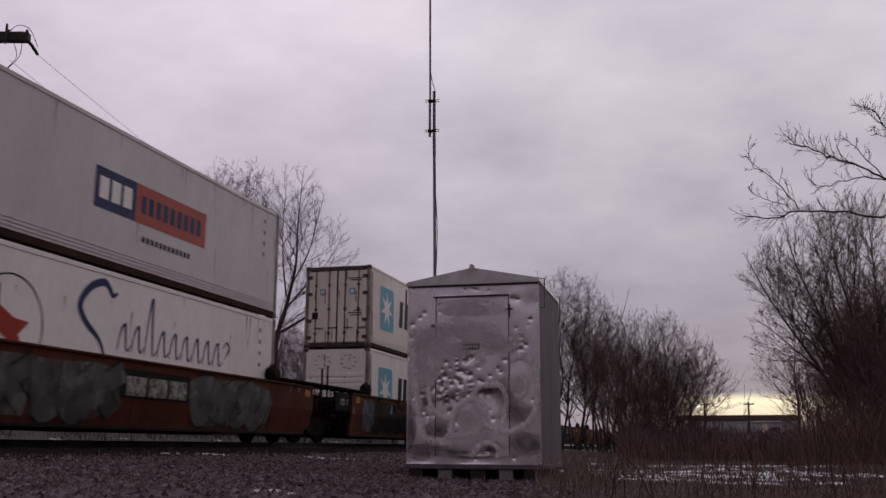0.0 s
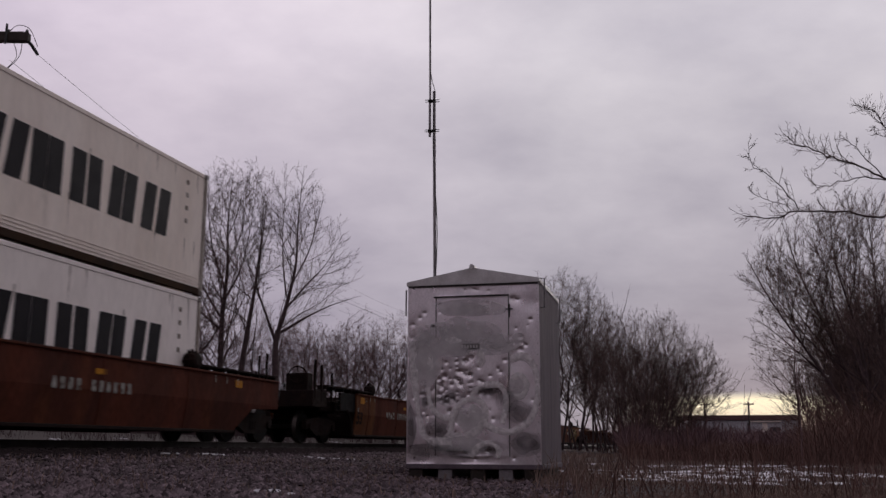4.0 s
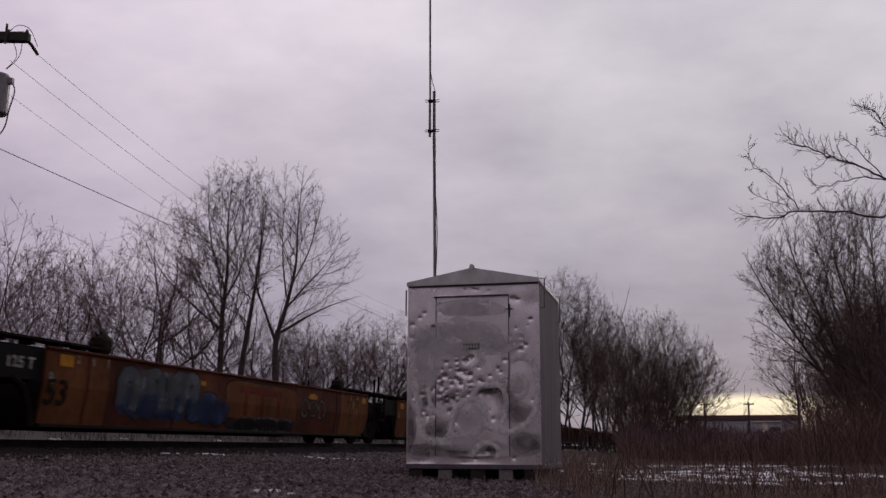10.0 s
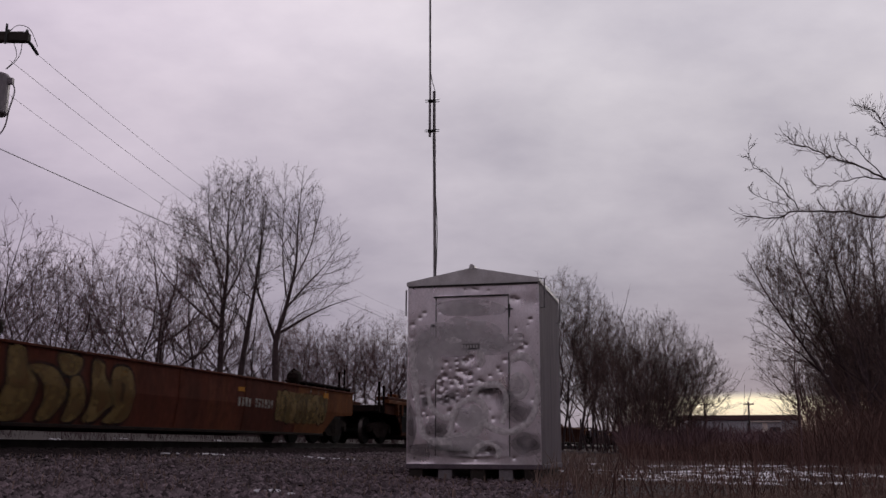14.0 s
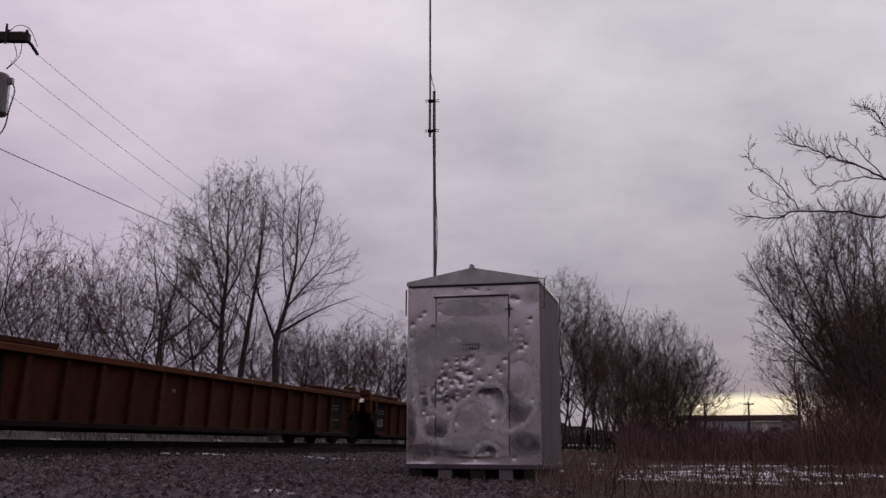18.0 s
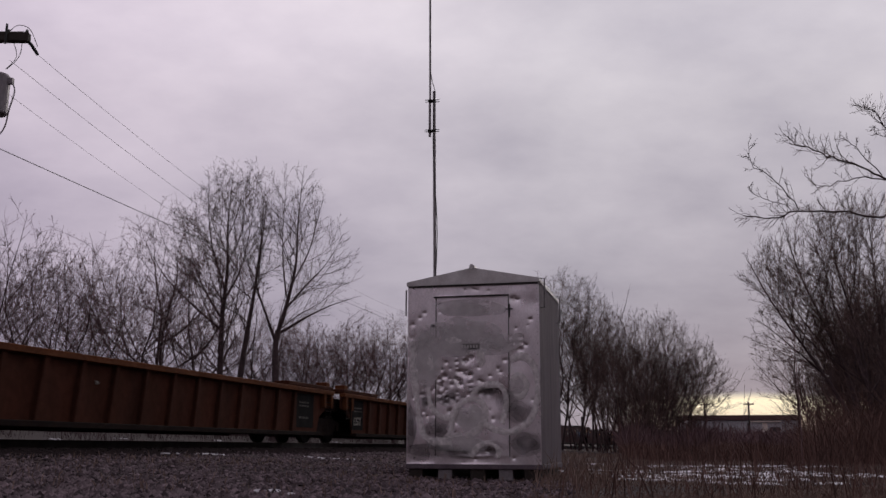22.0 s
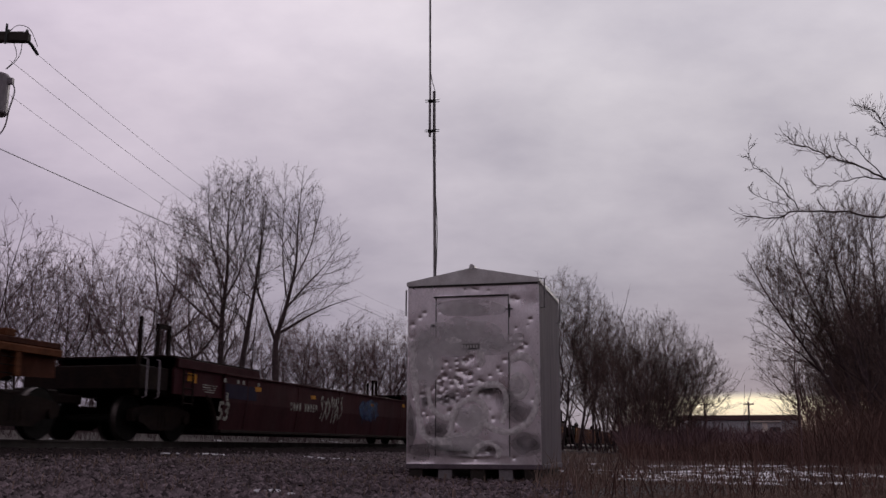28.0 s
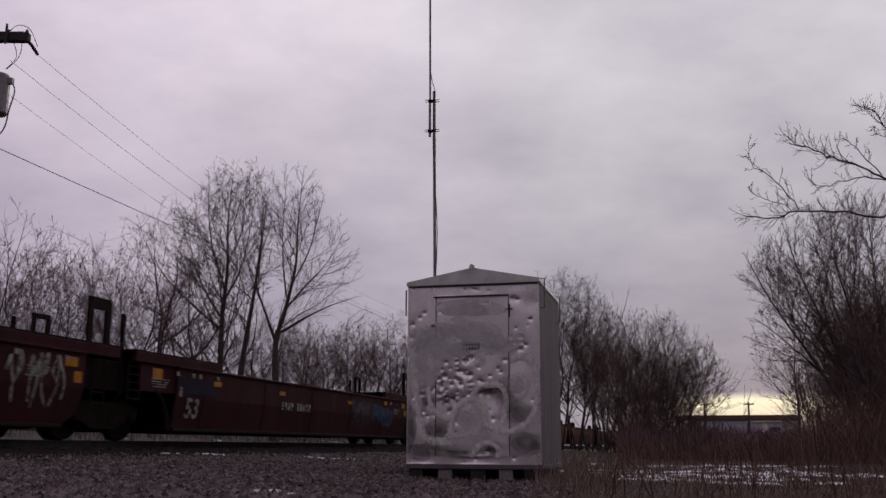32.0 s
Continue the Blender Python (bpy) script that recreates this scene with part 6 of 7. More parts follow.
def tree(p, label, seed, feet, lobes, r0, gap=0.36, reach=0.62, angle=34, lift=0.035, twig=0.30, bushy=5.0, mats=("bark", "twig"), name="bare_tree", group="bare trees"):
    """A bare tree. feet: its main limbs (limb it springs from, where on it, points); lobes: the crown, in which its branches end."""
    rng = random.Random(seed)
    ob = thing(name, label, "tree", group, m=pose(p.x, p.y, ground_z(p.x, p.y)))
    thick, fine = Wood(), Wood()
    sites = []
    lb = [(Vector(l[:3]), l[3], l[4], l[5]) for l in lobes]

    def inside(q, k):
        for c, rx, ry, rz in lb:
            d = q - c
            if (d.x / rx) ** 2 + (d.y / ry) ** 2 + (d.z / rz) ** 2 < k:
                return True
        return False

    def lay(pts, r, end):
        m = len(pts) - 1
        rr = [end + max(r - end, 0.0) * (1 - j / m) ** 1.25 for j in range(m + 1)]
        (thick if r > 0.022 else fine).branch(pts, rr, 8 if r > 0.09 else 5 if r > 0.022 else 3)
        return rr

    def side(pts, rr, level, first, length):
        """Side branches along pts, shorter towards its end, each with finer ones."""
        run = [0.0]
        for q, w in zip(pts, pts[1:]):
            run.append(run[-1] + (w - q).length)
        total, at = run[-1], first * run[-1] + rng.random() * gap
        step = gap if level == 1 else gap * 0.72
        while at < total:
            i = max(j for j in range(len(run)) if run[j] <= at)
            i = min(i, len(pts) - 2)
            g = (at - run[i]) / max(run[i + 1] - run[i], 1e-6)
            q, d = pts[i].lerp(pts[i + 1], g), (pts[i + 1] - pts[i]).normalized()
            f = at / total
            ln = length * (1.05 - 0.62 * f) * rng.uniform(0.5, 1.3)
            way = turned(rng, d, rng.gauss(angle, 8))
            if way.z < -0.1:
                way.z *= -0.5
            n = max(2, int(ln / 0.34))
            path = limb_path(rng, q, way, ln, 0.10, lift, n)
            keep = 1.0 + rng.uniform(-0.12, 0.22)
            while len(path) > 2 and not inside(path[-1], keep):
                path.pop()
            if len(path) > 2 or inside(path[-1], keep):
                ln = (path[-1] - path[0]).length
                r = min(0.55 * (rr[i] + (rr[i + 1] - rr[i]) * g) + 0.002, 0.0040 + 0.0060 * ln)
                cr = lay(path, r, 0.0044)
                sites.extend((path[j], path[j + 1]) for j in range(len(path) - 1))
                if level < 2 and ln > 0.5:
                    side(path, cr, level + 1, 0.15, ln * 0.50)
            at += step * rng.uniform(0.6, 1.4)

    runs = []
    for base, f, way in feet:
        pts = [Vector(q) for q in smooth_path(way, 4)]
        ln = sum((b - a).length for a, b in zip(pts, pts[1:]))
        if base >= 0:
            bp, br = runs[base]
            j = min(range(len(bp)), key=lambda k: (bp[k] - pts[0]).length)
            pts[0] = bp[j]
            r = br[j] * 0.62
        else:
            r = r0
        rr = lay(pts, r, 0.0055)
        runs.append((pts, rr))
        side(pts, rr, 1, 0.24 if base < 0 else 0.12, ln * 0.42 * reach / 0.62)
        sites.extend((pts[j], pts[j + 1]) for j in range(len(pts) * 2 // 3, len(pts) - 1))
    # short twigs on all the thin wood, and finer ones on those
    gen = np.random.default_rng(seed)
    a, b = np.array([q[0] for q in sites]), np.array([q[1] for q in sites])
    ln0 = np.linalg.norm(b - a, axis=1)
    pick = np.repeat(np.arange(len(a)), gen.poisson(bushy * ln0))
    foot, d, ln, r = a[pick] + (b - a)[pick] * gen.random((len(pick), 1)), (b - a)[pick], twig, 0.0054
    for stage in range(2):
        d = d / (np.linalg.norm(d, axis=1)[:, None] + 1e-9) + gen.standard_normal(d.shape) * 0.62
        d[:, 2] += 0.20
        d *= (ln * (0.4 + 1.0 * gen.random(len(d))) / np.linalg.norm(d, axis=1))[:, None]
        fine.twigs(foot, foot + d, np.full(len(d), r))
        pick = np.repeat(np.arange(len(d)), 2)[gen.random(2 * len(d)) < 0.28]
        foot, d, ln, r = foot[pick] + d[pick] * gen.uniform(0.3, 0.9, (len(pick), 1)), d[pick], ln * 0.6, r * 0.85
    thick.make("trunk", M[mats[0]], ob)
    if fine.v:
        fine.make("crown", M[mats[1]], ob)
    return ob


def build_trees():
    # the two tall trees behind the line
    tree(bearing(-294 / 1690, 46.0), "tall bare tree with a forked trunk and wide open crown", 11,
         [(-1, 0, [(0, 0, -0.3), (0.02, 0, 2.5), (-0.05, 0, 4.6), (0.35, 0, 6.2), (0.75, 0.1, 8.4), (0.8, 0.1, 10.6), (1.0, 0.1, 13.4)]),
          (0, 0.34, [(-0.05, 0, 4.6), (-0.6, 0.1, 6.0), (-1.15, 0.2, 7.6), (-1.0, 0.2, 9.6), (-0.9, 0.2, 12.6)]),
          (0, 0.45, [(0.35, 0, 6.2), (1.3, -0.2, 7.3), (2.3, -0.3, 8.4), (3.1, -0.3, 9.9)]),
          (0, 0.48, [(0.4, 0, 6.6), (0.1, 0.4, 8.4), (0.0, 0.5, 10.4), (0.1, 0.5, 12.8)]),
          (0, 0.55, [(0.6, 0, 7.4), (1.3, 0.3, 9.0), (1.7, 0.3, 10.6), (2.0, 0.3, 12.0)]),
          (1, 0.45, [(-1.0, 0.1, 7.4), (-1.7, 0, 8.8), (-1.9, 0, 10.4), (-1.9, 0, 11.8)]),
          (0, 0.36, [(0.05, 0, 5.0), (1.4, 0.3, 5.9), (2.6, 0.4, 6.5), (3.9, 0.3, 6.9)])],
         [(0.8, 0, 10.7, 1.5, 1.5, 3.0), (2.1, 0, 9.3, 1.4, 1.5, 2.3), (3.2, 0.2, 8.2, 0.9, 1.2, 1.3), (-0.75, 0, 10.2, 1.2, 1.5, 2.9), (0.4, 0, 7.6, 2.4, 1.9, 1.4), (2.3, 0, 6.3, 1.5, 1.2, 0.7)], 0.23, 0.30, 0.84, 42, 0.02, 0.25, 5.5)
    tree(bearing(-394 / 1690, 47.0), "tall bare tree with slender upright limbs", 12,
         [(-1, 0, [(0, 0, -0.3), (0.05, 0, 3.0), (0.02, 0, 5.6), (0.15, 0, 8.0), (0.05, 0.1, 10.3), (0.2, 0.1, 13.0)]),
          (0, 0.40, [(0.02, 0, 5.5), (-0.9, 0.2, 6.9), (-1.6, 0.3, 8.4), (-2.2, 0.3, 11.2)]),
          (0, 0.46, [(0.05, 0, 6.4), (0.8, -0.2, 7.8), (1.2, -0.2, 9.8), (1.5, -0.2, 12.7)]),
          (0, 0.50, [(0.1, 0, 7.0), (-0.5, -0.3, 8.8), (-0.8, -0.4, 10.6), (-0.9, -0.4, 12.8)]),
          (1, 0.40, [(-0.9, 0.2, 6.9), (-2.2, 0.2, 8.0), (-3.0, 0.2, 9.2), (-3.5, 0.2, 10.4)]),
          (0, 0.60, [(0.12, 0, 8.2), (0.7, 0.4, 10.0), (0.8, 0.5, 12.8)]), (0, 0.36, [(0.02, 0, 5.0), (-1.4, -0.3, 6.2), (-2.8, -0.4, 7.6), (-3.9, -0.4, 9.4)]), (1, 0.5, [(-1.2, 0.2, 7.6), (-1.5, 0.5, 9.6), (-1.5, 0.6, 12.4)]),
          (-1, 0, [(0.75, -0.2, -0.3), (1.2, -0.2, 4.0), (1.7, -0.2, 8.0), (2.0, -0.2, 11.6)])],
         [(-0.1, 0, 10.6, 1.7, 1.6, 3.1), (1.3, 0, 10.6, 1.2, 1.4, 2.9), (-1.6, 0, 9.4, 1.6, 1.5, 2.5), (-2.8, 0.2, 8.4, 1.6, 1.4, 2.2), (0.0, 0, 7.8, 2.8, 1.9, 1.4)], 0.21, 0.30, 0.84, 42, 0.02, 0.25, 5.5)
    rng = random.Random(77)
    # the thicket behind the line
    for i, (px, top, d, stems, wide) in enumerate((
            (-20, 385, 36, 2, 0.9), (28, 400, 38, 2, 1.0), (70, 455, 41, 2, 1.0), (112, 478, 43, 1, 0.9), (150, 424, 41, 2, 1.2), (196, 436, 44, 2, 1.1), (238, 405, 43, 1, 1.1), (288, 372, 45, 2, 1.2), (335, 430, 48, 1, 1.0),
            (50, 500, 49, 2, 1.1), (178, 500, 50, 2, 1.2), (262, 500, 50, 2, 1.1), (362, 510, 54, 2, 1.1), (404, 515, 56, 1, 1.1), (440, 535, 52, 1, 1.1), (468, 550, 55, 2, 1.0),
            (516, 582, 55, 2, 1.2), (548, 564, 58, 1, 1.2), (584, 572, 57, 2, 1.2), (622, 553, 60, 1, 1.3), (664, 556, 58, 2, 1.3), (704, 552, 62, 1, 1.3), (733, 565, 60, 2, 1.2),
            (500, 566, 62, 1, 1.1), (534, 592, 64, 2, 1.3), (602, 588, 66, 2, 1.3), (644, 584, 66, 1, 1.3), (688, 582, 68, 2, 1.3))):
        h = (792 - top) / 1690 * d * (0.94 if px < 240 else 1.0)
        w = h * 0.27 * wide
        lobes = [(rng.uniform(-0.1, 0.1) * w, 0, h * 0.68, w * 0.8, w * 0.8, h * 0.33), (-w * 0.62, 0, h * rng.uniform(0.50, 0.62), w * 0.62, w * 0.7, h * rng.uniform(0.22, 0.29)), (w * 0.62, 0, h * rng.uniform(0.50, 0.62), w * 0.62, w * 0.7, h * rng.uniform(0.22, 0.29)), (0, 0, h * 0.36, w * 1.05, w, h * 0.14)]
        near_side = px < 490
        tree(bearing((px - 784) / 1690, d), "bare thicket tree behind the railway line", 100 + i, fan_set(rng, h, stems, 0.62 * wide), lobes, (0.0122 if stems == 1 else 0.0100) * h * (0.75 if px < 240 else 1.0 if near_side else 1.2), 0.44 if near_side else 0.34, 0.66, 46 if near_side else 50, 0.018, 0.28, 4.4 if near_side else 5.0, ("bark", "dark_twig"), group="thicket behind the line")
    # the clump beyond the shed
    for i, (px, top, d, lean, wide) in enumerate(((1003, 456, 60, -0.02, 0.8), (1032, 480, 61, 0.04, 0.8), (1062, 516, 62, 0.0, 0.9), (1092, 545, 58, -0.08, 1.0), (1122, 536, 56, -0.04, 1.1), (1150, 532, 58, 0.02, 1.1), (1170, 545, 57, 0.08, 1.1), (1184, 575, 58, 0.22, 1.1), (1192, 600, 59, 0.34, 1.2), (1085, 590, 55, 0.0, 1.1), (1020, 560, 66, 0.0, 1.1), (1130, 590, 64, 0.0, 1.3), (1175, 610, 64, 0.15, 1.3))):
        h = (792 - top) / 1690 * d
        w = h * 0.20 * wide
        lobes = [(lean * h * 0.7, 0, h * 0.68, w, w, h * 0.31), (lean * h * 0.6 - w * 0.9, 0, h * 0.55, w * 0.7, w * 0.7, h * 0.25), (lean * h * 0.6 + w * 0.9, 0, h * 0.55, w * 0.75, w * 0.7, h * 0.25), (lean * h * 0.4, 0, h * 0.32, w * 1.5, w, h * 0.20)]
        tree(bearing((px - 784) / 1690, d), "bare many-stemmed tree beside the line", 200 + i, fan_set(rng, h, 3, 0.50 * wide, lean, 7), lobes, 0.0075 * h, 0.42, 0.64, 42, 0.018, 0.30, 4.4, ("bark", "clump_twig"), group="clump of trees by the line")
    # low many-stemmed growth between them
    for i, (px, d, h) in enumerate(((1078, 54, 5.4), (1098, 57, 4.6), (1116, 53, 5.6), (1134, 60, 5.0), (1150, 54, 5.8), (1166, 58, 4.8), (1182, 54, 4.6), (1198, 57, 4.2), (1142, 50, 3.0))):
        w = h * 0.26
        lobes = [(0, 0, h * 0.62, w, w, h * 0.36), (-w * 0.8, 0, h * 0.44, w * 0.7, w, h * 0.26), (w * 0.8, 0, h * 0.44, w * 0.7, w, h * 0.26), (0, 0, h * 0.24, w * 1.4, w, h * 0.20)]
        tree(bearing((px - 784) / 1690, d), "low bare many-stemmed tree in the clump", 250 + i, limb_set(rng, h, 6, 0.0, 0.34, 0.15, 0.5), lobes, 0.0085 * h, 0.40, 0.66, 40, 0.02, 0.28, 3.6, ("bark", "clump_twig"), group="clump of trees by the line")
    # the large trees on the open side
    tree(bearing(735 / 1690, 36.0), "large bare many-stemmed tree with sweeping limbs", 31,
         [(-1, 0, [(0.1, 0, -0.2), (-0.5, 0, 1.6), (-1.5, 0.1, 3.4), (-2.8, 0.1, 5.4), (-3.7, 0.1, 7.2)]),
          (-1, 0, [(0.2, 0.2, -0.2), (-0.1, 0.2, 2.0), (-0.8, 0.2, 4.2), (-1.7, 0.2, 6.4), (-2.2, 0.2, 8.2)]),
          (-1, 0, [(0.4, 0, -0.2), (0.3, 0, 2.2), (0.0, 0, 4.6), (-0.5, 0, 6.8), (-0.6, 0, 8.8)]),
          (-1, 0, [(0.6, 0.1, -0.2), (0.8, 0.1, 2.4), (0.9, 0.1, 5.0), (0.8, 0.1, 9.2)]),
          (-1, 0, [(0.8, -0.1, -0.2), (1.4, -0.1, 2.4), (1.9, -0.1, 5.0), (2.2, -0.1, 8.8)]),
          (0, 0.40, [(-1.2, 0, 2.9), (-2.4, -0.2, 3.9), (-3.4, -0.3, 4.7)]),
          (1, 0.40, [(-0.4, 0.2, 3.0), (-1.7, 0.4, 4.9), (-2.8, 0.5, 6.8)]),
          (2, 0.35, [(0.2, 0, 3.0), (-0.8, -0.3, 5.2), (-1.2, -0.4, 7.6)]),
          (3, 0.35, [(0.8, 0.1, 3.2), (0.3, 0.4, 5.6), (0.2, 0.5, 8.4)]), (4, 0.4, [(1.6, -0.1, 3.4), (2.8, 0.1, 5.4), (3.4, 0.2, 7.4)])],
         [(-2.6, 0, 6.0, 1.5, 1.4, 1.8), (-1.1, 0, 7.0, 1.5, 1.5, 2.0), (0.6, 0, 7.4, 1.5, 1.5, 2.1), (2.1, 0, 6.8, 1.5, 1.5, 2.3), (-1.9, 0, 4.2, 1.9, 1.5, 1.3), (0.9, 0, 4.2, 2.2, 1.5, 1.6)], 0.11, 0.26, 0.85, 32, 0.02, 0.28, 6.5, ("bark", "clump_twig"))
    tree(bearing(622 / 1690, 40.0), "bare tree with a straight trunk in the weeds", 36, [(-1, 0, [(0, 0, -0.2), (0.03, 0, 2.0), (-0.02, 0, 3.4), (0.1, 0, 5.0)]), (0, 0.4, [(0, 0, 2.0), (-0.8, 0, 2.8), (-1.7, 0, 3.9)]), (0, 0.5, [(0, 0, 2.6), (-0.7, 0.1, 3.6), (-1.1, 0.1, 4.6)]), (0, 0.55, [(0, 0, 2.9), (0.5, 0, 3.8), (0.8, 0, 4.8)])],
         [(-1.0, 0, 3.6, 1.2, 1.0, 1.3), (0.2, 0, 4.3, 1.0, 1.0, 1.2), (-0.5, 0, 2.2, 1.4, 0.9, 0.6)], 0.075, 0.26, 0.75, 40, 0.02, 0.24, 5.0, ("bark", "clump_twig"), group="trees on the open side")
    for k, (px, d, h, n) in enumerate(((660, 42, 4.4, 6), (685, 43, 5.6, 6), (745, 42, 7.6, 6), (790, 40, 7.8, 6), (815, 33, 6.6, 6), (712, 47, 7.0, 6), (770, 46, 8.4, 6), (730, 52, 6.0, 6), (775, 52, 6.0, 6), (698, 50, 5.0, 6), (648, 46, 4.6, 5), (708, 40, 5.6, 6), (762, 38, 6.4, 6), (800, 44, 7.2, 6), (675, 38, 3.6, 5))):
        w = h * 0.23
        lobes = [(0, 0, h * 0.66, w, w, h * 0.31), (-w, 0, h * 0.52, w * 0.7, w, h * 0.24), (w, 0, h * 0.52, w * 0.7, w, h * 0.24), (0, 0, h * 0.28, w * 1.6, w, h * 0.20)]
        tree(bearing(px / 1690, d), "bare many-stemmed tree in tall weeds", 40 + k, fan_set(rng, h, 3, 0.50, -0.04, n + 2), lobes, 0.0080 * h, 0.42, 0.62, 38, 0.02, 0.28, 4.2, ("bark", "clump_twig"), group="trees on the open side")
    tree(bearing(624 / 1690, 21.0), "slim reddish sapling in the grass", 34, [(-1, 0, [(0, 0, -0.1), (0.02, 0, 1.2), (0.0, 0, 2.9)])], [(0, 0, 2.1, 0.35, 0.3, 1.0)], 0.022, 0.2, 0.6, 30, 0.03, 0.12, 3.0, ("weed", "dark_twig"))
    # the near tree outside the view whose boughs reach in
    p = bearing(1010 / 1690, 18.0)
    near = tree(p, "bare tree with long crooked boughs", 35, [(-1, 0, [(0, 0, -0.2), (0.2, 0, 2.5), (0.5, 0, 5.0), (0.9, 0.1, 7.2)])], [(0.9, 0.2, 6.6, 0.9, 1.0, 1.6), (1.6, 0, 5.2, 0.9, 0.9, 1.0)], 0.16)
    rng = random.Random(8)
    for r, way in (
        (0.034, [(0.21, 3.43), (-0.99, 3.89), (-1.63, 4.06), (-2.07, 3.96), (-2.48, 4.06), (-2.95, 4.07), (-3.40, 4.08), (-3.57, 3.99), (-3.90, 3.95), (-4.26, 3.97)]),
        (0.015, [(-3.28, 4.09), (-3.45, 4.35), (-3.83, 4.73), (-4.05, 4.89), (-4.12, 5.24)]),
        (0.010, [(-3.40, 4.08), (-3.60, 4.20), (-4.02, 4.33), (-4.17, 4.46)]),
        (0.030, [(0.26, 3.81), (-0.94, 4.35), (-1.79, 4.64), (-2.08, 4.81), (-2.50, 4.93), (-2.78, 5.03), (-3.06, 5.17), (-3.32, 5.21), (-3.42, 5.37)]),
        (0.016, [(-1.79, 4.65), (-2.19, 4.67), (-2.63, 4.57), (-2.97, 4.48), (-3.19, 4.67)]),
        (0.014, [(-1.86, 4.71), (-2.20, 5.11), (-2.40, 5.29), (-2.58, 5.36)]),
        (0.024, [(0.32, 4.30), (-0.98, 4.89), (-1.67, 5.44), (-1.87, 5.77), (-2.09, 5.95)]),
        (0.010, [(-1.51, 5.33), (-1.87, 5.41), (-2.00, 5.53)])):
        thick, fine = Wood(), Wood()
        curve = smooth_path(way, 3)
        pts = [Vector((x + rng.gauss(0, 0.012), rng.gauss(0, 0.03) - 0.12 * i / len(curve), z + 0.22 + rng.gauss(0, 0.012))) for i, (x, z) in enumerate(curve)]
        m = len(pts) - 1
        r *= 0.74
        thick.branch(pts, [r * (1 - 0.72 * j / m) for j in range(m + 1)], 6)
        ln = sum((pts[j + 1] - pts[j]).length for j in range(m))
        sprout(rng, thick, fine, pts, r, min(ln, 2.2), 0, [(int(7 + 7 * ln), 0.22, 46, 0.09, 0.12 if ln < 3 else 0.42), (4, 0.5, 42, 0.07, 0.2)], 0.09)
        bough = thick.make("bough", M["bark"], near)
        tagged(fine.make("twig_spray", M["twig"], bough), kind="stuff")
    # slim saplings before the far field
    for px, d, h, lean in ((1284, 34, 2.4, 0.35), (1305, 36, 2.6, 0.08), (1270, 40, 2.0, -0.1), (1372, 38, 2.2, 0.1)):
        tree(bearing((px - 784) / 1690, d), "slim bare sapling among the weeds", 300 + px, [(-1, 0, [(0, 0, -0.1), (lean * h * 0.5, 0, h * 0.5), (lean * h, 0, h)])], [(lean * h * 0.8, 0, h * 0.8, 0.25, 0.2, h * 0.3)], 0.014, 0.3, 0.5, 30, 0.03, 0.12, 2.0, ("weed", "dark_twig"), name="sapling", group="saplings")


build_trees()


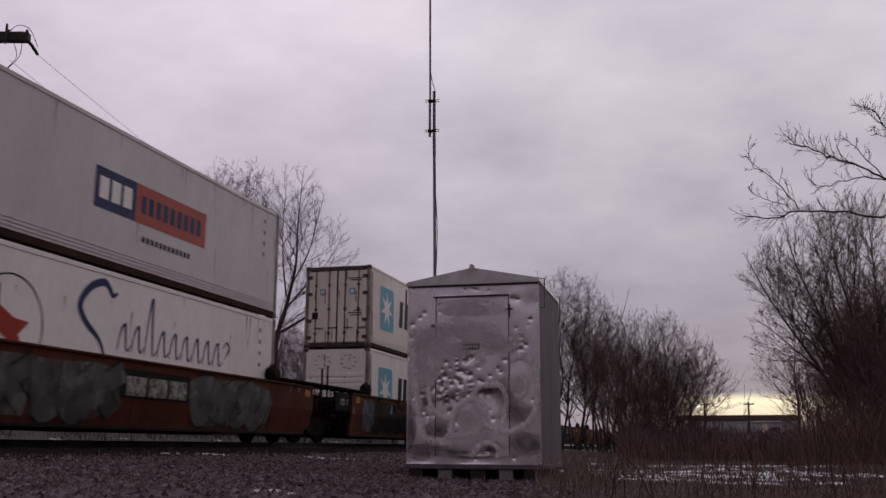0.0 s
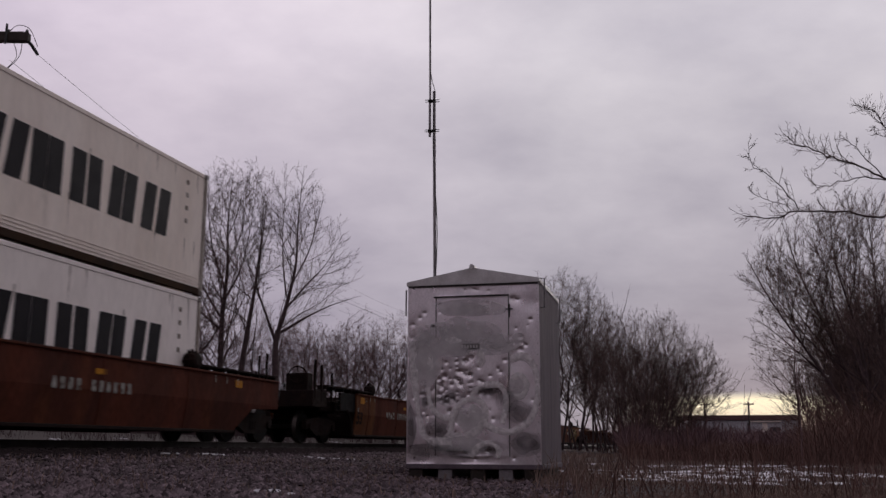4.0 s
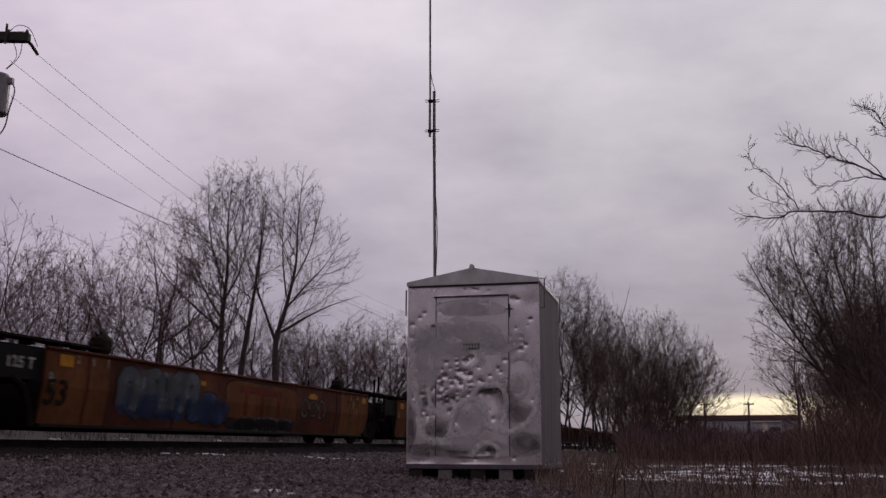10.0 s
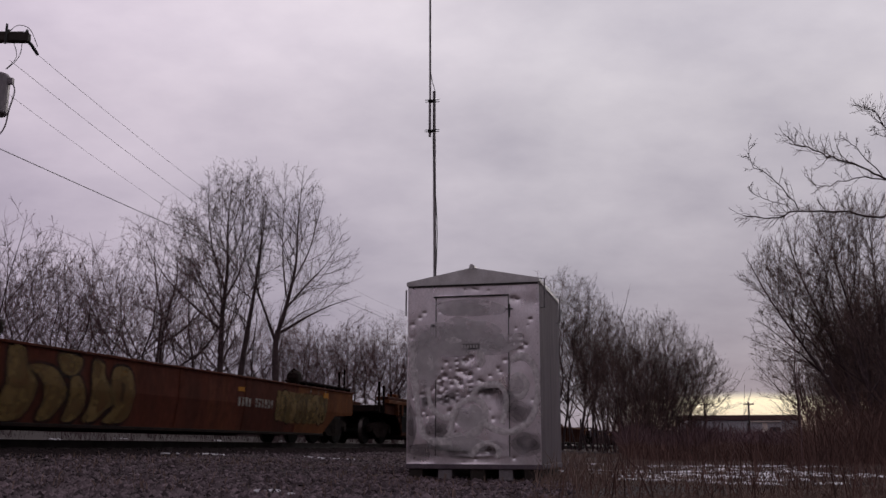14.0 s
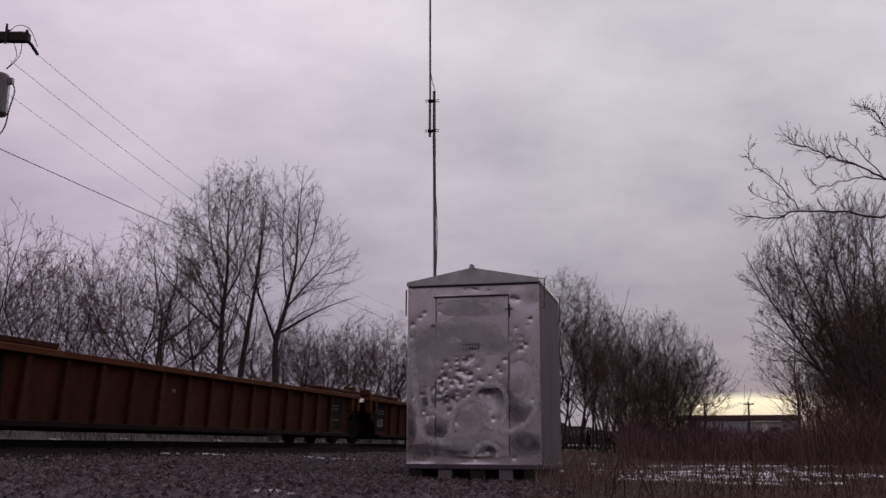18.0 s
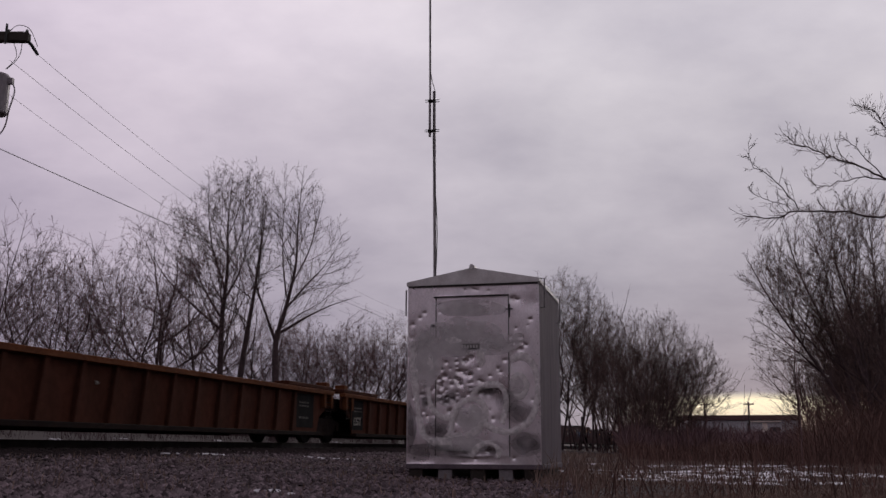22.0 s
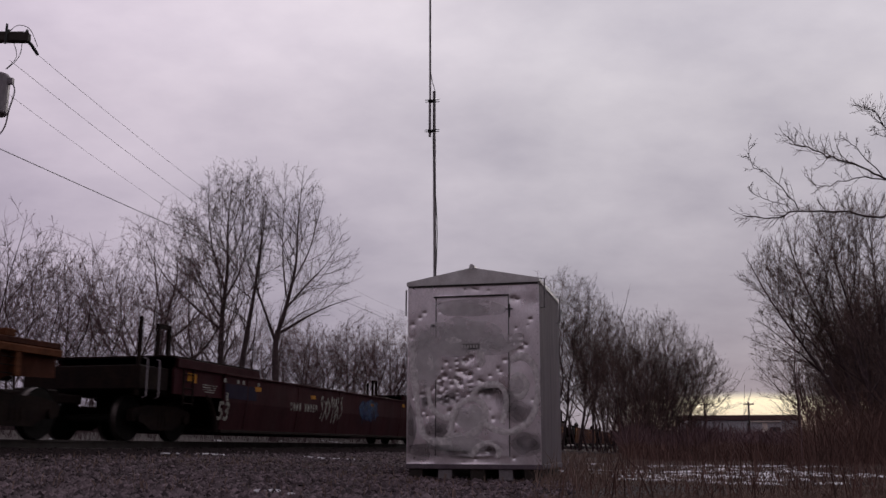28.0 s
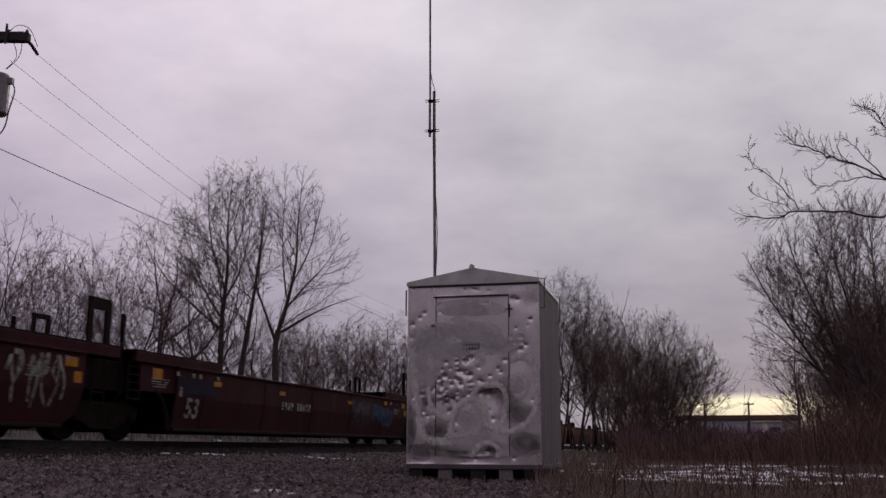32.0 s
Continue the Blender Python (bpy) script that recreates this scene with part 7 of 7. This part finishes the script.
# ---- dry grass and weeds ----
def build_weeds():
    rng = np.random.default_rng(12)

    def field(name, n, tan0, tan1, d0, d1, h0, h1, mat, label, power=1.5, lat_max=2.2, wide=1.0, loose=1.0):
        vs, fs = [], []
        for _ in range(n):
            tan, d = rng.uniform(tan0, tan1), d0 + (d1 - d0) * rng.random() ** power
            p = bearing(tan, d)
            if p.dot(SIDE) > lat_max + rng.normal(0, 0.4):
                continue
            z = ground_z(p.x, p.y)
            h = rng.uniform(h0, h1) * (0.4 + 0.9 * max(0.0, 0.5 + 0.9 * noise.noise(Vector((p.x * 0.35, p.y * 0.35, 3)))))
            w = rng.uniform(0.002, 0.0045) * (1 + d / 25) * wide
            lx, ly = rng.normal(0, 0.38) * h * loose, rng.normal(0, 0.3) * h * loose
            b = len(vs)
            vs += [(p.x - w, p.y, z - 0.02), (p.x + w, p.y, z - 0.02), (p.x + lx * 0.4 + w * 0.8, p.y + ly * 0.4, z + h * 0.6), (p.x + lx * 0.4 - w * 0.8, p.y + ly * 0.4, z + h * 0.6), (p.x + lx, p.y + ly, z + h)]
            fs += [(b, b + 1, b + 2, b + 3), (b + 3, b + 2, b + 4)]
            if rng.random() < 0.35:
                k, c = len(vs), (p.x + lx * 0.4, p.y + ly * 0.4, z + h * 0.55)
                ex, ez = rng.normal(0, 0.2) * h, rng.uniform(0.15, 0.4) * h
                vs += [(c[0] - w, c[1], c[2]), (c[0] + w, c[1], c[2]), (c[0] + ex, c[1], c[2] + ez)]
                fs += [(k, k + 1, k + 2)]
        me = bpy.data.meshes.new(name)
        me.from_pydata(vs, [], fs)
        me.materials.append(M[mat])
        tagged(new(name, me), label, "grass", kind="stuff")
    field("dry_grass", 22000, 0.09, 0.50, 7.0, 30, 0.02, 0.075, "straw", "dry brown grass over the open ground", 1.4, 2.0)
    field("tall_weeds", 1000, 0.10, 0.50, 7.4, 34, 0.10, 0.45, "weed", "tall dead brown weeds", 1.2, 1.6)
    field("low_weeds", 1800, 0.11, 0.21, 14, 45, 0.05, 0.22, "straw", "low dry grass beside the track", 1.0, 6.0)
    field("far_weeds", 18000, 0.185, 0.50, 30, 75, 0.2, 0.72, "weed", "dense dead weeds and brush in the distance", 1.0, 5.0, 1.0, 1.8)
    field("brush", 9000, 0.375, 0.60, 26, 44, 0.6, 2.0, "weed", "dense reddish dead brush under the trees", 1.0, 5.0, 1.0, 1.8)
    field("tangle", 2600, 0.40, 0.60, 30, 46, 0.9, 2.8, "weed", "tangled bare scrub under the trees", 1.0, 5.0, 1.2, 1.6)
    field("far_brush", 5500, 0.235, 0.42, 80, 125, 1.2, 2.5, "dark_twig", "dark belt of brush before the warehouse", 1.0, 9.0, 3.0, 1.5)
    field("tall_stalks", 260, 0.17, 0.50, 11, 26, 0.5, 1.15, "weed", "sparse tall dead stalks", 1.0, 1.6, 0.8, 0.35)
    field("clump_brush", 7500, 0.185, 0.275, 46, 66, 0.5, 1.9, "dark_twig", "dead brush under the clump of trees", 1.0, 8.0, 1.6)
    field("shed_weeds", 240, 0.095, 0.17, 9.2, 12.8, 0.10, 0.55, "straw", "dry stalks beside the shed", 1.0, 9.0)
    field("gravel_weeds", 900, -0.5, 0.1, 7.4, 17, 0.03, 0.12, "straw", "sparse dry stalks in the gravel", 1.0, 9.0)

    # undergrowth on the bank behind the line
    vs, fs = [], []
    for k in range(18500):
        low = k >= 14000
        s, lat = rng.uniform(8, 75), rng.uniform(16.4, 20.5) if low else 19.5 + 11.5 * rng.random() ** 0.8
        p = place(s, lat)
        z = ground_z(p.x, p.y)
        h, w = rng.uniform(0.4, 2.2), rng.uniform(0.004, 0.010)
        if low:
            h *= 0.28 * max(0.0, 0.35 + 1.6 * noise.noise(Vector((s * 0.45, lat * 0.6, 5.0))))
            w *= 1.3
        lx, ly = rng.normal(0, 0.3) * h, rng.normal(0, 0.3) * h
        b = len(vs)
        vs += [(p.x - w, p.y, z - 0.05), (p.x + w, p.y, z - 0.05), (p.x + lx + w * 0.3, p.y + ly, z + h), (p.x + lx - w * 0.3, p.y + ly, z + h)]
        fs.append((b, b + 1, b + 2, b + 3))
    me = bpy.data.meshes.new("undergrowth")
    me.from_pydata(vs, [], fs)
    me.materials.append(M["bark"])
    tagged(new("undergrowth", me), "tangled bare undergrowth behind the railway line", "undergrowth", kind="stuff")


build_weeds()


# ---- the distance ----
def build_distance():
    d = 190.0
    c = bearing((1300 - 784) / 1690, d)
    hall = thing("distant_warehouse", "long low pale warehouse with a dark flat roof", "building", m=pose(c.x, c.y, 0, 0, 0, -17))
    part("wall", boxed(-11, 11, 0, 12, 0, 5.4), M["far_wall"], hall)
    part("roof", boxed(-11.4, 11.4, -0.5, 12.4, 5.5, 6.4), M["far_roof"], hall, "dull red flat roof edge")
    part("eave_strip", boxed(2.0, 7.6, -0.4, -0.05, 5.1, 5.35), M["white"], hall, "white strip under the roof")
    for x, w in ((-7.4, 0.25), (-3.0, 0.25), (1.6, 0.3), (4.3, 0.9), (8.2, 0.25)):
        part("panel", boxed(x, x + w, -0.06, 0.05, 1.5, 5.0), M["white"] if w > 0.5 else M["far_dark"], hall)
    part("loading_door", boxed(5.6, 7.4, -0.07, 0.06, 0, 4.2), M["far_dark"], hall)
    for i, (px, hgt) in enumerate(((1243, 8.2), (1320, 8.2))):
        q = bearing((px - 784) / 1690, 175.0)
        pl = thing("distant_pole", "distant utility pole with a crossarm", "utility pole", "distant poles", m=pose(q.x, q.y, 0))
        part("pole_shaft", tube(bmesh.new(), [(0, 0, 0), (0, 0, hgt)], 0.16, 6), M["pole"], pl)
        part("crossarm", boxed(-0.9, 0.9, -0.08, 0.08, hgt - 0.5, hgt - 0.3), M["pole"], pl)
    # a far belt of woods that closes the horizon
    rng = np.random.default_rng(21)
    vs, fs = [], []
    for _ in range(20000):
        a = rng.uniform(-math.pi, math.pi)
        # behind the camera: an added, unseen, nearer belt to darken the shed's reflection
        r = rng.uniform(230, 420) if abs(a) < 0.75 else rng.uniform(70, 160)
        x, y = r * math.sin(a), r * math.cos(a)
        h = rng.uniform(2.0, 4.2) + (5.0 * rng.random() if a < 0.10 or a > 0.42 else 0) + (7.5 if abs(a) > 0.75 else 0)
        w = rng.uniform(0.1, 0.35)
        lx = rng.normal(0, 0.15) * h
        b = len(vs)
        vs += [(x - w, y, -0.1), (x + w, y, -0.1), (x + lx + w * 0.4, y, h), (x + lx - w * 0.4, y, h)]
        fs.append((b, b + 1, b + 2, b + 3))
    me = bpy.data.meshes.new("far_woods")
    me.from_pydata(vs, [], fs)
    me.materials.append(M["dark_twig"])
    tagged(new("far_woods", me), "distant belt of bare brown woods, with an added unseen belt behind the camera", "woods", kind="stuff")


build_distance()


# ---- what moves ----
def motions():
    ts = [float(t) for t in range(33)]
    for ob, u, z in MOVING:
        walk(ob, [(t, car_pose(u, t, z)) for t in ts])
    tw = [i / 10 for i in range(321)]
    way = [gone(t) for t in tw]
    for ws, x in WHEELS:
        walk(ws, [(t, pose(x, 0, 0.46, 0, -math.degrees(g / 0.46), 0)) for t, g in zip(tw, way)])


motions()
